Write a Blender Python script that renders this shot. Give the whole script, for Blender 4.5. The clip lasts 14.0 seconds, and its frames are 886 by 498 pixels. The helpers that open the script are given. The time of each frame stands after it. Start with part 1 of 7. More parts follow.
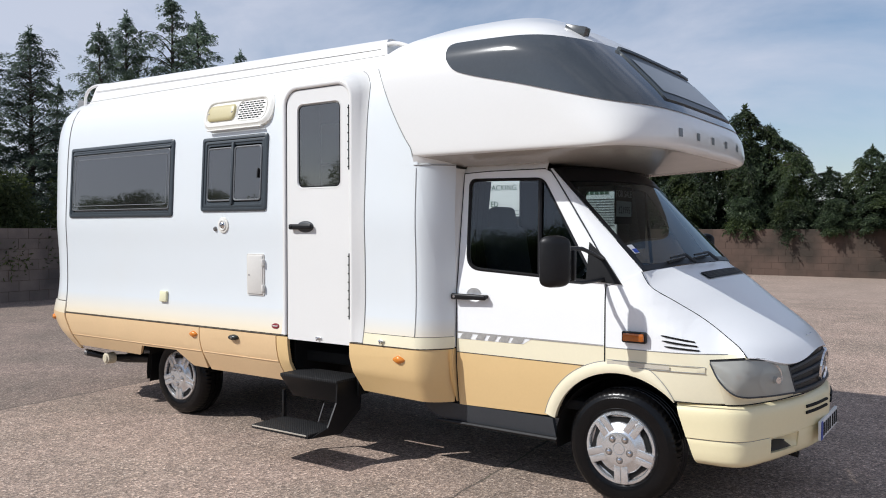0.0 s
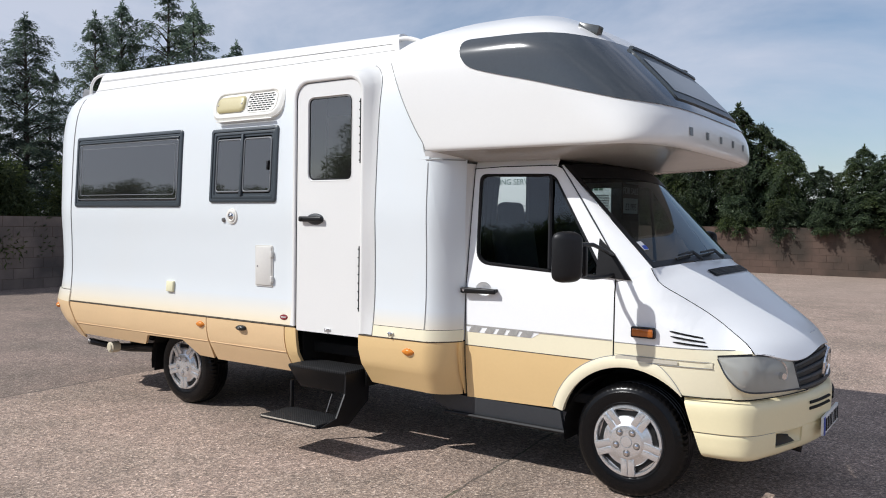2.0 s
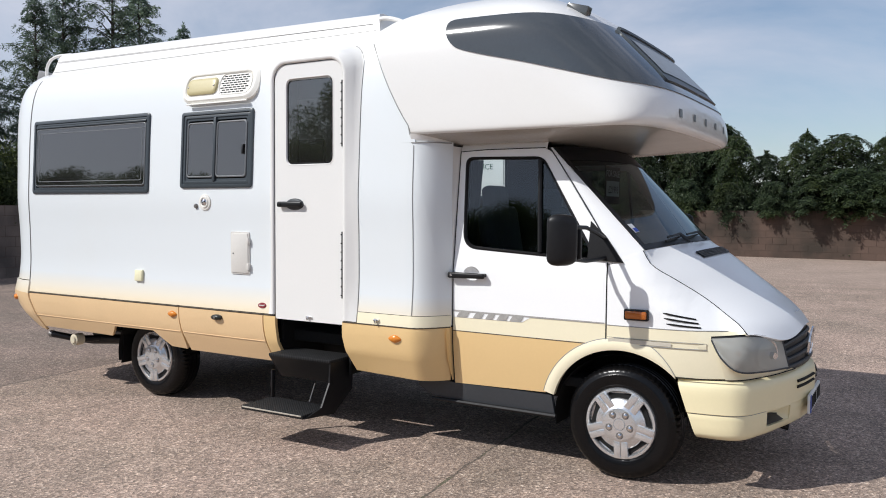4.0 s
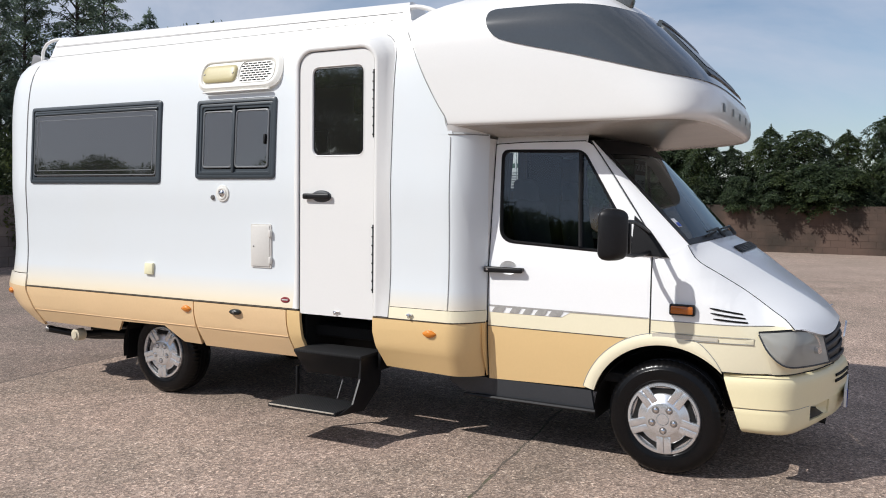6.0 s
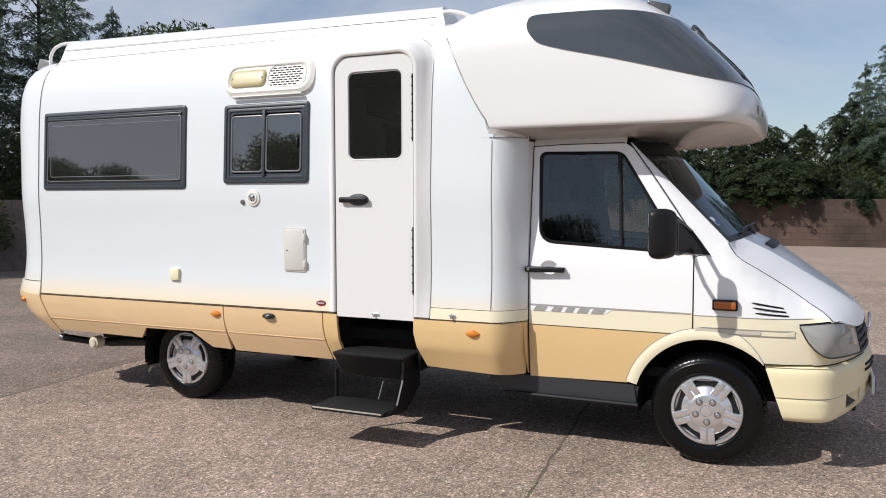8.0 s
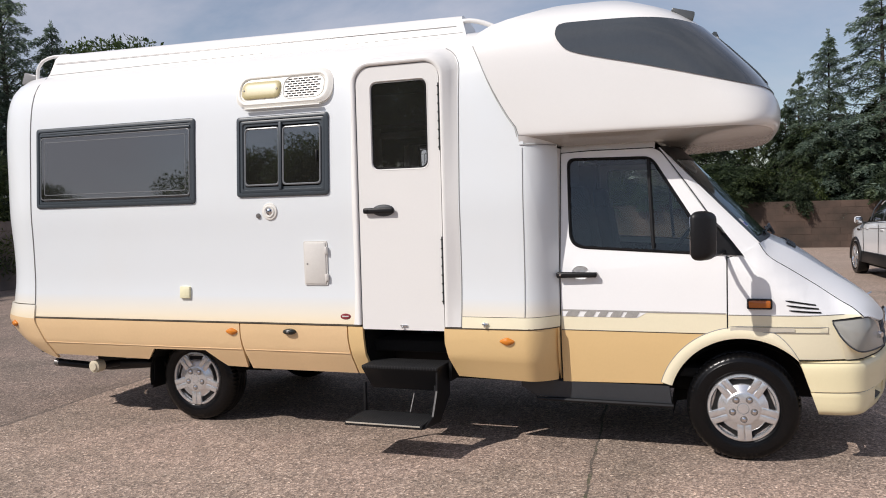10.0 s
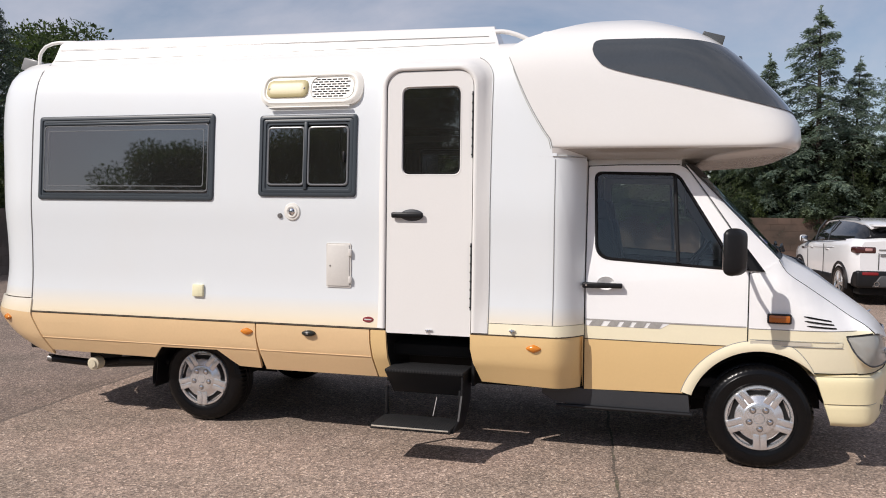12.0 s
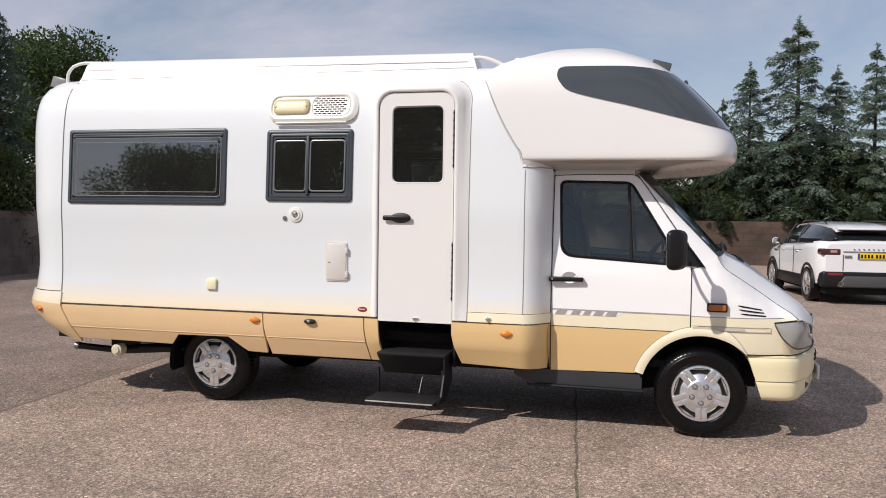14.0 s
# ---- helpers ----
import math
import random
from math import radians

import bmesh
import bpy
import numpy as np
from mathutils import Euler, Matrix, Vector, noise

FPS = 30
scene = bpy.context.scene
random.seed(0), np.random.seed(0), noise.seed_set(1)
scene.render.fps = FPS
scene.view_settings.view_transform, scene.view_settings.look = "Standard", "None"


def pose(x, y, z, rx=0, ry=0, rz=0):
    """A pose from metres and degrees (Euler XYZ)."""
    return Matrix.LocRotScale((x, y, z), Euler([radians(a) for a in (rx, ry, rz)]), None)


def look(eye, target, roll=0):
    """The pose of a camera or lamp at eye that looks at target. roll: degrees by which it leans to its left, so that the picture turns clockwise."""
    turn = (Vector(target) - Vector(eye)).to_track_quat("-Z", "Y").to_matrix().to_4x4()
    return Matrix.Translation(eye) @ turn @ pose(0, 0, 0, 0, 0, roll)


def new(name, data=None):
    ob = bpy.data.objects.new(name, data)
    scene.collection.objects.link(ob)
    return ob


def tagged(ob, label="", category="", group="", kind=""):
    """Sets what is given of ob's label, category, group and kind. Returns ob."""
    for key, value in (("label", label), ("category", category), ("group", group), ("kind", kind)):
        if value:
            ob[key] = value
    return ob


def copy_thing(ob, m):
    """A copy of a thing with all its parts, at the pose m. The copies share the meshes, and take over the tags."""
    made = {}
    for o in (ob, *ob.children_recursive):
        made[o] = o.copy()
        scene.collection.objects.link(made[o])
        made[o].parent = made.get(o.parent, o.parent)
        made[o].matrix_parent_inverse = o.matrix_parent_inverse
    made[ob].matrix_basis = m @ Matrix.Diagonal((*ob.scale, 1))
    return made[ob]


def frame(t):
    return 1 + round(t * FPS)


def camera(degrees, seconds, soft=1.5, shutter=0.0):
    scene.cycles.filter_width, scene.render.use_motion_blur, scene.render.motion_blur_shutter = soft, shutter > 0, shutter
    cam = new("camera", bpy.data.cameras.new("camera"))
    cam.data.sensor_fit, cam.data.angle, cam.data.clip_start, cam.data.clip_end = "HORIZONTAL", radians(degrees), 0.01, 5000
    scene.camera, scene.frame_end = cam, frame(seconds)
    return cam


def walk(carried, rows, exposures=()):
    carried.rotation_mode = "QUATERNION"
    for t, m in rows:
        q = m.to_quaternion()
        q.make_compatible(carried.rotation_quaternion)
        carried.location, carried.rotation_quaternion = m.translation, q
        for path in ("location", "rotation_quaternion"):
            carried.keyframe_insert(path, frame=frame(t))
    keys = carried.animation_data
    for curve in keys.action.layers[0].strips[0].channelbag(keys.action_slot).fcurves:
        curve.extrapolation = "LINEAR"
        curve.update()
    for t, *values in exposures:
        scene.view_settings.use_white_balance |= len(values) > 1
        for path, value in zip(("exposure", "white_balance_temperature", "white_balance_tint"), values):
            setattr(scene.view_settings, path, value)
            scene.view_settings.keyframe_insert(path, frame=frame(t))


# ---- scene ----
cam = camera(57.6, 14.0, soft=1.0)
PATH = [
    (0, (5.84, -4.358, 1.595), (4.69, -2.722, 1.546), -0.0),
    (0.5, (5.848, -4.373, 1.578), (4.703, -2.734, 1.533), 0.5),
    (1, (5.837, -4.391, 1.574), (4.694, -2.751, 1.529), 0.9),
    (1.5, (5.805, -4.445, 1.593), (4.664, -2.803, 1.536), 0.8),
    (2, (5.764, -4.482, 1.599), (4.635, -2.832, 1.534), 0.8),
    (2.5, (5.73, -4.489, 1.596), (4.621, -2.827, 1.526), 0.9),
    (3, (5.676, -4.444, 1.565), (4.591, -2.765, 1.497), 1.1),
    (3.2, (5.645, -4.458, 1.574), (4.574, -2.771, 1.499), 0.9),
    (5.5, (5.16, -4.695, 1.587), (4.217, -2.935, 1.469), 0.5),
    (6, (5.017, -4.718, 1.586), (4.095, -2.948, 1.469), 0.7),
    (6.5, (4.882, -4.708, 1.587), (3.977, -2.927, 1.484), 0.8),
    (7, (4.797, -4.781, 1.594), (3.913, -2.99, 1.49), 0.5),
    (7.5, (4.651, -4.946, 1.601), (3.798, -3.14, 1.493), 0.1),
    (8, (4.548, -5.041, 1.615), (3.728, -3.222, 1.492), -0.1),
    (10.5, (3.778, -5.262, 1.601), (3.139, -3.368, 1.513), -1.5),
    (11, (3.594, -5.238, 1.613), (2.993, -3.332, 1.529), -1.1),
    (11.5, (3.458, -5.305, 1.611), (2.907, -3.384, 1.526), -0.3),
    (12, (3.365, -5.491, 1.63), (2.852, -3.561, 1.541), 0.7),
    (12.5, (3.397, -5.658, 1.624), (2.908, -3.721, 1.535), 1.1),
    (13, (3.546, -5.842, 1.615), (3.06, -3.904, 1.525), 1.2),
    (13.5, (3.645, -6.017, 1.656), (3.147, -4.082, 1.559), 0.8),
    (14, (3.62, -6.25, 1.63), (3.127, -4.313, 1.549), 0.8),
]
walk(cam, [(t, look(eye, target, roll)) for t, eye, target, roll in PATH],
     [(0.0, 0.0, 6170, 10), (6.5, -0.03, 6340, 10.5), (8.2, -0.06, 6400, 11.5), (10.5, -0.13, 6610, 14.0), (14.0, -0.13, 6670, 14.4)])

# ---- light ----
SUN_DIR = Vector((-0.70, -0.85, 1.0)).normalized()
scene.view_settings.exposure = 0.0
world = bpy.data.worlds.new("sky")
scene.world = world
world.use_nodes = True
wn = world.node_tree
wn.nodes.clear()
w_out = wn.nodes.new("ShaderNodeOutputWorld")
w_bg = wn.nodes.new("ShaderNodeBackground")
w_sky = wn.nodes.new("ShaderNodeTexSky")
w_sky.sky_type = "NISHITA"
w_sky.sun_disc = False
w_sky.sun_elevation = math.asin(SUN_DIR.z)
w_sky.sun_rotation = math.atan2(SUN_DIR.x, SUN_DIR.y)
w_sky.air_density, w_sky.dust_density, w_sky.ozone_density = 1.0, 0.6, 1.5
w_co = wn.nodes.new("ShaderNodeTexCoord")
w_map = wn.nodes.new("ShaderNodeMapping")
w_map.inputs["Scale"].default_value = (1.0, 1.0, 2.2)
w_noise = wn.nodes.new("ShaderNodeTexNoise")
w_noise.inputs["Scale"].default_value = 2.1
w_noise.inputs["Detail"].default_value = 7
w_noise.inputs["Roughness"].default_value = 0.6
w_noise.inputs["Distortion"].default_value = 0.4
w_ramp = wn.nodes.new("ShaderNodeValToRGB")
w_ramp.color_ramp.elements[0].position, w_ramp.color_ramp.elements[0].color = 0.44, (0.13, 0.13, 0.13, 1)
w_ramp.color_ramp.elements[1].position, w_ramp.color_ramp.elements[1].color = 0.74, (0.85, 0.85, 0.85, 1)
w_mix = wn.nodes.new("ShaderNodeMix")
w_mix.data_type = "RGBA"
w_mix.inputs["B"].default_value = (6.3, 6.5, 7.35, 1)
wn.links.new(w_co.outputs["Generated"], w_map.inputs["Vector"])
wn.links.new(w_map.outputs["Vector"], w_noise.inputs["Vector"])
w_sep = wn.nodes.new("ShaderNodeSeparateXYZ")
w_lean = wn.nodes.new("ShaderNodeMath")
w_lean.operation = "MULTIPLY"
w_sum = wn.nodes.new("ShaderNodeMath")
w_sum.operation, w_sum.inputs[1].default_value = "MULTIPLY_ADD", 0.26
wn.links.new(w_co.outputs["Generated"], w_sep.inputs[0])
wn.links.new(w_sep.outputs["X"], w_lean.inputs[0])
wn.links.new(w_sep.outputs["X"], w_lean.inputs[1])
wn.links.new(w_lean.outputs[0], w_sum.inputs[0])
wn.links.new(w_noise.outputs["Fac"], w_sum.inputs[2])
wn.links.new(w_sum.outputs[0], w_ramp.inputs["Fac"])
wn.links.new(w_ramp.outputs["Color"], w_mix.inputs["Factor"])
wn.links.new(w_sky.outputs["Color"], w_mix.inputs["A"])
wn.links.new(w_mix.outputs["Result"], w_bg.inputs["Color"])
w_bg.inputs["Strength"].default_value = 0.102
wn.links.new(w_bg.outputs["Background"], w_out.inputs["Surface"])
sun_data = bpy.data.lights.new("sun", "SUN")
sun_data.energy, sun_data.angle, sun_data.color = 4.25, radians(0.6), (1.0, 0.965, 0.91)
sun = new("sun", sun_data)
sun.matrix_world = look(SUN_DIR * 40, (0, 0, 0))

# ---- materials ----


def node_mat(name):
    m = bpy.data.materials.new(name)
    m.use_nodes = True
    t = m.node_tree
    return m, t, t.nodes["Principled BSDF"]


def surface(name, color, rough=0.5, metal=0.0, vary=0.06, scale=3.0, fine=60.0, bump=0.0, coat=0.0, dirt=None, dirt_amount=0.0, spec=0.5):
    """A plain surface with coarse and fine variation, in world metres."""
    m, t, b = node_mat(name)
    co = t.nodes.new("ShaderNodeTexCoord")
    n1 = t.nodes.new("ShaderNodeTexNoise")
    n1.inputs["Scale"].default_value, n1.inputs["Detail"].default_value = scale, 5
    n2 = t.nodes.new("ShaderNodeTexNoise")
    n2.inputs["Scale"].default_value, n2.inputs["Detail"].default_value = fine, 3
    t.links.new(co.outputs["Object"], n1.inputs["Vector"])
    t.links.new(co.outputs["Object"], n2.inputs["Vector"])
    add = t.nodes.new("ShaderNodeMath")
    add.operation = "ADD"
    t.links.new(n1.outputs["Fac"], add.inputs[0])
    t.links.new(n2.outputs["Fac"], add.inputs[1])
    rng = t.nodes.new("ShaderNodeMapRange")
    rng.inputs["From Min"].default_value, rng.inputs["From Max"].default_value = 0.6, 1.4
    t.links.new(add.outputs[0], rng.inputs["Value"])
    mix = t.nodes.new("ShaderNodeMix")
    mix.data_type = "RGBA"
    mix.inputs["A"].default_value = (*[c * (1 - vary) for c in color], 1)
    mix.inputs["B"].default_value = (*[min(1.0, c * (1 + vary)) for c in color], 1)
    t.links.new(rng.outputs[0], mix.inputs["Factor"])
    last = mix.outputs["Result"]
    if dirt:
        n3 = t.nodes.new("ShaderNodeTexNoise")
        n3.inputs["Scale"].default_value, n3.inputs["Detail"].default_value = scale * 0.7, 8
        t.links.new(co.outputs["Object"], n3.inputs["Vector"])
        r3 = t.nodes.new("ShaderNodeMapRange")
        r3.inputs["From Min"].default_value, r3.inputs["From Max"].default_value = 0.45, 0.75
        r3.inputs["To Max"].default_value = dirt_amount
        t.links.new(n3.outputs["Fac"], r3.inputs["Value"])
        mx = t.nodes.new("ShaderNodeMix")
        mx.data_type = "RGBA"
        mx.inputs["B"].default_value = (*dirt, 1)
        t.links.new(r3.outputs[0], mx.inputs["Factor"])
        t.links.new(last, mx.inputs["A"])
        last = mx.outputs["Result"]
    t.links.new(last, b.inputs["Base Color"])
    b.inputs["Roughness"].default_value, b.inputs["Metallic"].default_value = rough, metal
    b.inputs["Specular IOR Level"].default_value = spec
    b.inputs["Coat Weight"].default_value = coat
    b.inputs["Coat Roughness"].default_value = 0.08
    if bump:
        bp = t.nodes.new("ShaderNodeBump")
        bp.inputs["Strength"].default_value, bp.inputs["Distance"].default_value = bump, 0.01
        t.links.new(n2.outputs["Fac"], bp.inputs["Height"])
        t.links.new(bp.outputs["Normal"], b.inputs["Normal"])
    return m


def glass(name, tint, gloss=0.02, ior=1.5, most=(1.0, 1.0, 1.0), haze=0.0):
    """A thin pane: tinted see-through with a Fresnel gloss."""
    m, t, b = node_mat(name)
    t.nodes.remove(b)
    tr = t.nodes.new("ShaderNodeBsdfTransparent")
    tr.inputs["Color"].default_value = (*tint, 1)
    gl = t.nodes.new("ShaderNodeBsdfGlossy")
    gl.inputs["Roughness"].default_value = gloss
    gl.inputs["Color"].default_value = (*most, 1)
    fr = t.nodes.new("ShaderNodeFresnel")
    fr.inputs["IOR"].default_value = ior
    mx = t.nodes.new("ShaderNodeMixShader")
    t.links.new(fr.outputs[0], mx.inputs[0])
    t.links.new(tr.outputs[0], mx.inputs[1])
    t.links.new(gl.outputs[0], mx.inputs[2])
    last = mx.outputs[0]
    if haze:
        df = t.nodes.new("ShaderNodeBsdfDiffuse")
        df.inputs["Color"].default_value = (0.74, 0.73, 0.67, 1)
        m2 = t.nodes.new("ShaderNodeMixShader")
        m2.inputs[0].default_value = haze
        t.links.new(last, m2.inputs[1])
        t.links.new(df.outputs[0], m2.inputs[2])
        last = m2.outputs[0]
    t.links.new(last, t.nodes["Material Output"].inputs["Surface"])
    return m


WHITE = surface("white_gelcoat", (0.792, 0.784, 0.758), 0.28, vary=0.012, scale=1.2, coat=0.5, dirt=(0.70, 0.68, 0.62), dirt_amount=0.12)
CAB_WHITE = surface("white_car_paint", (0.875, 0.88, 0.875), 0.28, vary=0.01, coat=0.10, spec=0.25)
CREAM = surface("cream_plastic", (0.83, 0.74, 0.47), 0.38, vary=0.02, coat=0.2)
PALE = surface("pale_cream_paint", (0.84, 0.77, 0.56), 0.35, vary=0.02, coat=0.3)
BEIGE = surface("sand_beige_paint", (0.735, 0.515, 0.245), 0.35, vary=0.02, coat=0.3)
PEACH = surface("peach_beige_skirt", (0.742, 0.522, 0.290), 0.36, vary=0.03, coat=0.3, dirt=(0.62, 0.45, 0.25), dirt_amount=0.25)
BLACK = surface("black_plastic", (0.009, 0.009, 0.010), 0.42, vary=0.2, bump=0.05, spec=0.3)
SEAM = surface("dark_seam", (0.012, 0.012, 0.012), 0.7, vary=0.1, spec=0.2)
PALE_SEAM = surface("pale_sealant", (0.48, 0.48, 0.46), 0.6, vary=0.08)
FINE_SEAM = surface("grey_sealant", (0.30, 0.30, 0.29), 0.6, vary=0.1)
GREY = surface("grey_plastic", (0.045, 0.049, 0.055), 0.5, vary=0.1, bump=0.05, spec=0.35)
FRAME = surface("slate_window_frame", (0.050, 0.062, 0.072), 0.38, vary=0.08, spec=0.4)
RUBBER = surface("tyre_rubber", (0.004, 0.004, 0.0045), 0.24, vary=0.25, scale=8, bump=0.06, spec=0.24)
TRIM_LINE = surface("brown_trim_line", (0.055, 0.040, 0.026), 0.6, vary=0.2)
DULL_AMBER = surface("dull_amber_lens", (0.42, 0.115, 0.014), 0.2, vary=0.12, fine=150, coat=0.4)
SILVER = surface("silver_paint", (0.70, 0.71, 0.72), 0.27, 0.8, vary=0.04, scale=10, coat=0.15)
CHROME = surface("chrome", (0.75, 0.75, 0.76), 0.12, 1.0, vary=0.03)
STEEL = surface("dull_steel", (0.25, 0.24, 0.23), 0.45, 0.8, vary=0.15, scale=12)
AMBER = surface("amber_lens", (0.66, 0.21, 0.016), 0.15, vary=0.06, fine=120, coat=0.5)
OLD_CREAM = surface("aged_cream_plastic", (0.53, 0.465, 0.255), 0.4, vary=0.05)
VALVE = surface("weathered_cream_valve", (0.60, 0.54, 0.40), 0.45, vary=0.1, scale=14)
HATCH = surface("greyed_hatch_plastic", (0.63, 0.61, 0.57), 0.45, vary=0.04)
BUFF = surface("buff_plastic", (0.76, 0.745, 0.69), 0.42, vary=0.03)
# The pod underside's shade and brown ground reflection, put into its colour.
BELLY = surface("shade_brown_gelcoat", (0.43, 0.40, 0.36), 0.25, vary=0.08, scale=4, coat=0.3)
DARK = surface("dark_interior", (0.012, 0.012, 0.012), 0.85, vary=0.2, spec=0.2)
CLOTH = surface("seat_cloth", (0.022, 0.025, 0.034), 0.9, vary=0.3, bump=0.2)
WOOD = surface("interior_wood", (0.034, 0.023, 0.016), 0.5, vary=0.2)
LINING = surface("pale_lining", (0.42, 0.40, 0.36), 0.7, vary=0.05)
TINT = surface("smoked_acrylic", (0.055, 0.063, 0.070), 0.06, vary=0.08, coat=0.6)
PANE = glass("acrylic_pane", (0.50, 0.52, 0.54), 0.02, 2.40, haze=0.016)
CAB_GLASS = glass("cab_glass", (0.70, 0.76, 0.74), 0.01, 1.72, most=(0.95, 0.95, 0.95))
CLEAR_PANE = glass("clear_acrylic_pane", (0.88, 0.90, 0.89), 0.02, 1.45)
INK = surface("black_screen_print", (0.008, 0.008, 0.010), 0.45, spec=0.25)
# The gloss colour dims and cools the reflection, against the brown mirrored underside.
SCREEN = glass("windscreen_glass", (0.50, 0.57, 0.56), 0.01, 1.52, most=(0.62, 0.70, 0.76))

# ---- building helpers ----


YC = 0.93


def world_of(o):
    m = o.matrix_parent_inverse @ o.matrix_basis
    return world_of(o.parent) @ m if o.parent else m


def part(name, bm, material, parent, label="", smooth=True, sharp=40):
    """Links a bmesh as ONE mesh object under a thing or a part."""
    me = bpy.data.meshes.new(name)
    if smooth:
        for f in bm.faces:
            f.smooth = True
        lim = radians(sharp)
        for e in bm.edges:
            if e.is_boundary or (len(e.link_faces) == 2 and e.calc_face_angle(0.0) > lim):
                e.smooth = False
    bm.to_mesh(me)
    bm.free()
    for m in (material if isinstance(material, (list, tuple)) else [material]):
        me.materials.append(m)
    ob = new(name, me)
    if parent:
        ob.parent = parent
        ob.matrix_parent_inverse = world_of(parent).inverted()
    if label:
        ob["label"] = label
    return ob


def thing(name, label, category, at=(0, 0, 0), group="", kind=""):
    ob = new(name)
    ob.location = at
    ob.empty_display_size = 0.2
    return tagged(ob, label, category, group, kind)


def solid(ob, thick, offset=-1.0):
    """Gives a shell of the vehicle its thickness, inwards."""
    c = Vector((1.7, YC, 1.25))
    if sum((p.center - c).dot(p.normal) * p.area for p in ob.data.polygons) < 0:
        ob.data.flip_normals()
    m = ob.modifiers.new("thickness", "SOLIDIFY")
    m.thickness, m.offset = thick, offset
    return ob


def rpoly(pts, n=6):
    """A polygon of (x, z, radius) with rounded corners, as points (x, z)."""
    out = []
    k = len(pts)
    for i in range(k):
        p = Vector(pts[i][:2])
        r = pts[i][2] if len(pts[i]) > 2 else 0
        if r <= 0:
            out.append(tuple(p))
            continue
        a, b = Vector(pts[i - 1][:2]) - p, Vector(pts[(i + 1) % k][:2]) - p
        r = min(r, a.length * 0.48, b.length * 0.48)
        a, b = p + a.normalized() * r, p + b.normalized() * r
        for j in range(n + 1):
            s = j / n
            q = a * (1 - s) ** 2 + p * 2 * s * (1 - s) + b * s * s
            out.append(tuple(q))
    return out


def rrect(x0, x1, z0, z1, r, n=6):
    return rpoly([(x0, z0, r), (x1, z0, r), (x1, z1, r), (x0, z1, r)], n)


def fill(outline, holes=(), cutx=(), cutz=()):
    """A flat sheet in x, z with holes, cut along lines so that it can be bent."""
    bm = bmesh.new()
    for loop in (outline, *holes):
        vs = [bm.verts.new((x, 0, z)) for x, z in loop]
        for i in range(len(vs)):
            bm.edges.new((vs[i - 1], vs[i]))
    bmesh.ops.triangle_fill(bm, use_beauty=True, use_dissolve=False, edges=bm.edges[:])
    for axis, cuts in ((0, cutx), (2, cutz)):
        for c in cuts:
            co, no = [0, 0, 0], [0, 0, 0]
            co[axis], no[axis] = c, 1
            bmesh.ops.bisect_plane(bm, geom=bm.verts[:] + bm.edges[:] + bm.faces[:], dist=1e-5, plane_co=co, plane_no=no)
    bmesh.ops.remove_doubles(bm, verts=bm.verts[:], dist=4e-4)
    bmesh.ops.dissolve_degenerate(bm, dist=4e-4, edges=bm.edges[:])
    for f in bm.faces:
        f.normal_update()
        if f.normal.y > 0:
            f.normal_flip()
    return bm


def steps(a, b, d):
    n = max(1, round(abs(b - a) / d))
    return [a + (b - a) * i / n for i in range(n + 1)]


LEFT = Matrix.Translation((0, 2 * YC, 0)) @ Matrix.Diagonal((1, -1, 1, 1))


def mirrored(bm):
    """The same on the other side of the vehicle."""
    c = bm.copy()
    c.transform(LEFT)
    bmesh.ops.reverse_faces(c, faces=c.faces[:])
    return c


def bend(bm, yf):
    for v in bm.verts:
        v.co.y += yf(v.co.x, v.co.z)
    bm.normal_update()
    return bm


def sheet(fn, us, vs, close=False):
    """A grid surface fn(u, v)."""
    bm = bmesh.new()
    g = [[bm.verts.new(fn(u, v)) for v in vs] for u in us]
    n = len(us)
    for i in range(n if close else n - 1):
        for j in range(len(vs) - 1):
            bm.faces.new((g[i][j], g[(i + 1) % n][j], g[(i + 1) % n][j + 1], g[i][j + 1]))
    return bm


def box(x0, x1, y0, y1, z0, z1, bevel=0.0, seg=2, bm=None):
    b = bmesh.new()
    bmesh.ops.create_cube(b, size=1.0)
    for v in b.verts:
        v.co = Vector(((x0 + x1) / 2 + v.co.x * (x1 - x0), (y0 + y1) / 2 + v.co.y * (y1 - y0), (z0 + z1) / 2 + v.co.z * (z1 - z0)))
    if bevel:
        bmesh.ops.bevel(b, geom=b.edges[:], offset=bevel, segments=seg, affect="EDGES", profile=0.5)
    return join(bm, b) if bm else b


def join(bm, other):
    me = bpy.data.meshes.new("tmp")
    other.to_mesh(me)
    other.free()
    bm.from_mesh(me)
    bpy.data.meshes.remove(me)
    return bm


def tube(points, r, n=8, cap=True):
    """A round bar along points."""
    bm = bmesh.new()
    rings = []
    pts = [Vector(p) for p in points]
    for i, p in enumerate(pts):
        d = (pts[min(i + 1, len(pts) - 1)] - pts[max(i - 1, 0)]).normalized()
        s = d.orthogonal().normalized() if i == 0 else (side - d * side.dot(d)).normalized()
        side = s
        t = d.cross(s)
        rr = r[i] if isinstance(r, (list, tuple)) else r
        rings.append([bm.verts.new(p + s * rr * math.cos(2 * math.pi * k / n) + t * rr * math.sin(2 * math.pi * k / n)) for k in range(n)])
    for a, b in zip(rings, rings[1:]):
        for k in range(n):
            bm.faces.new((a[k], a[(k + 1) % n], b[(k + 1) % n], b[k]))
    if cap:
        bm.faces.new(rings[0][::-1])
        bm.faces.new(rings[-1])
    bmesh.ops.recalc_face_normals(bm, faces=bm.faces[:])
    return bm


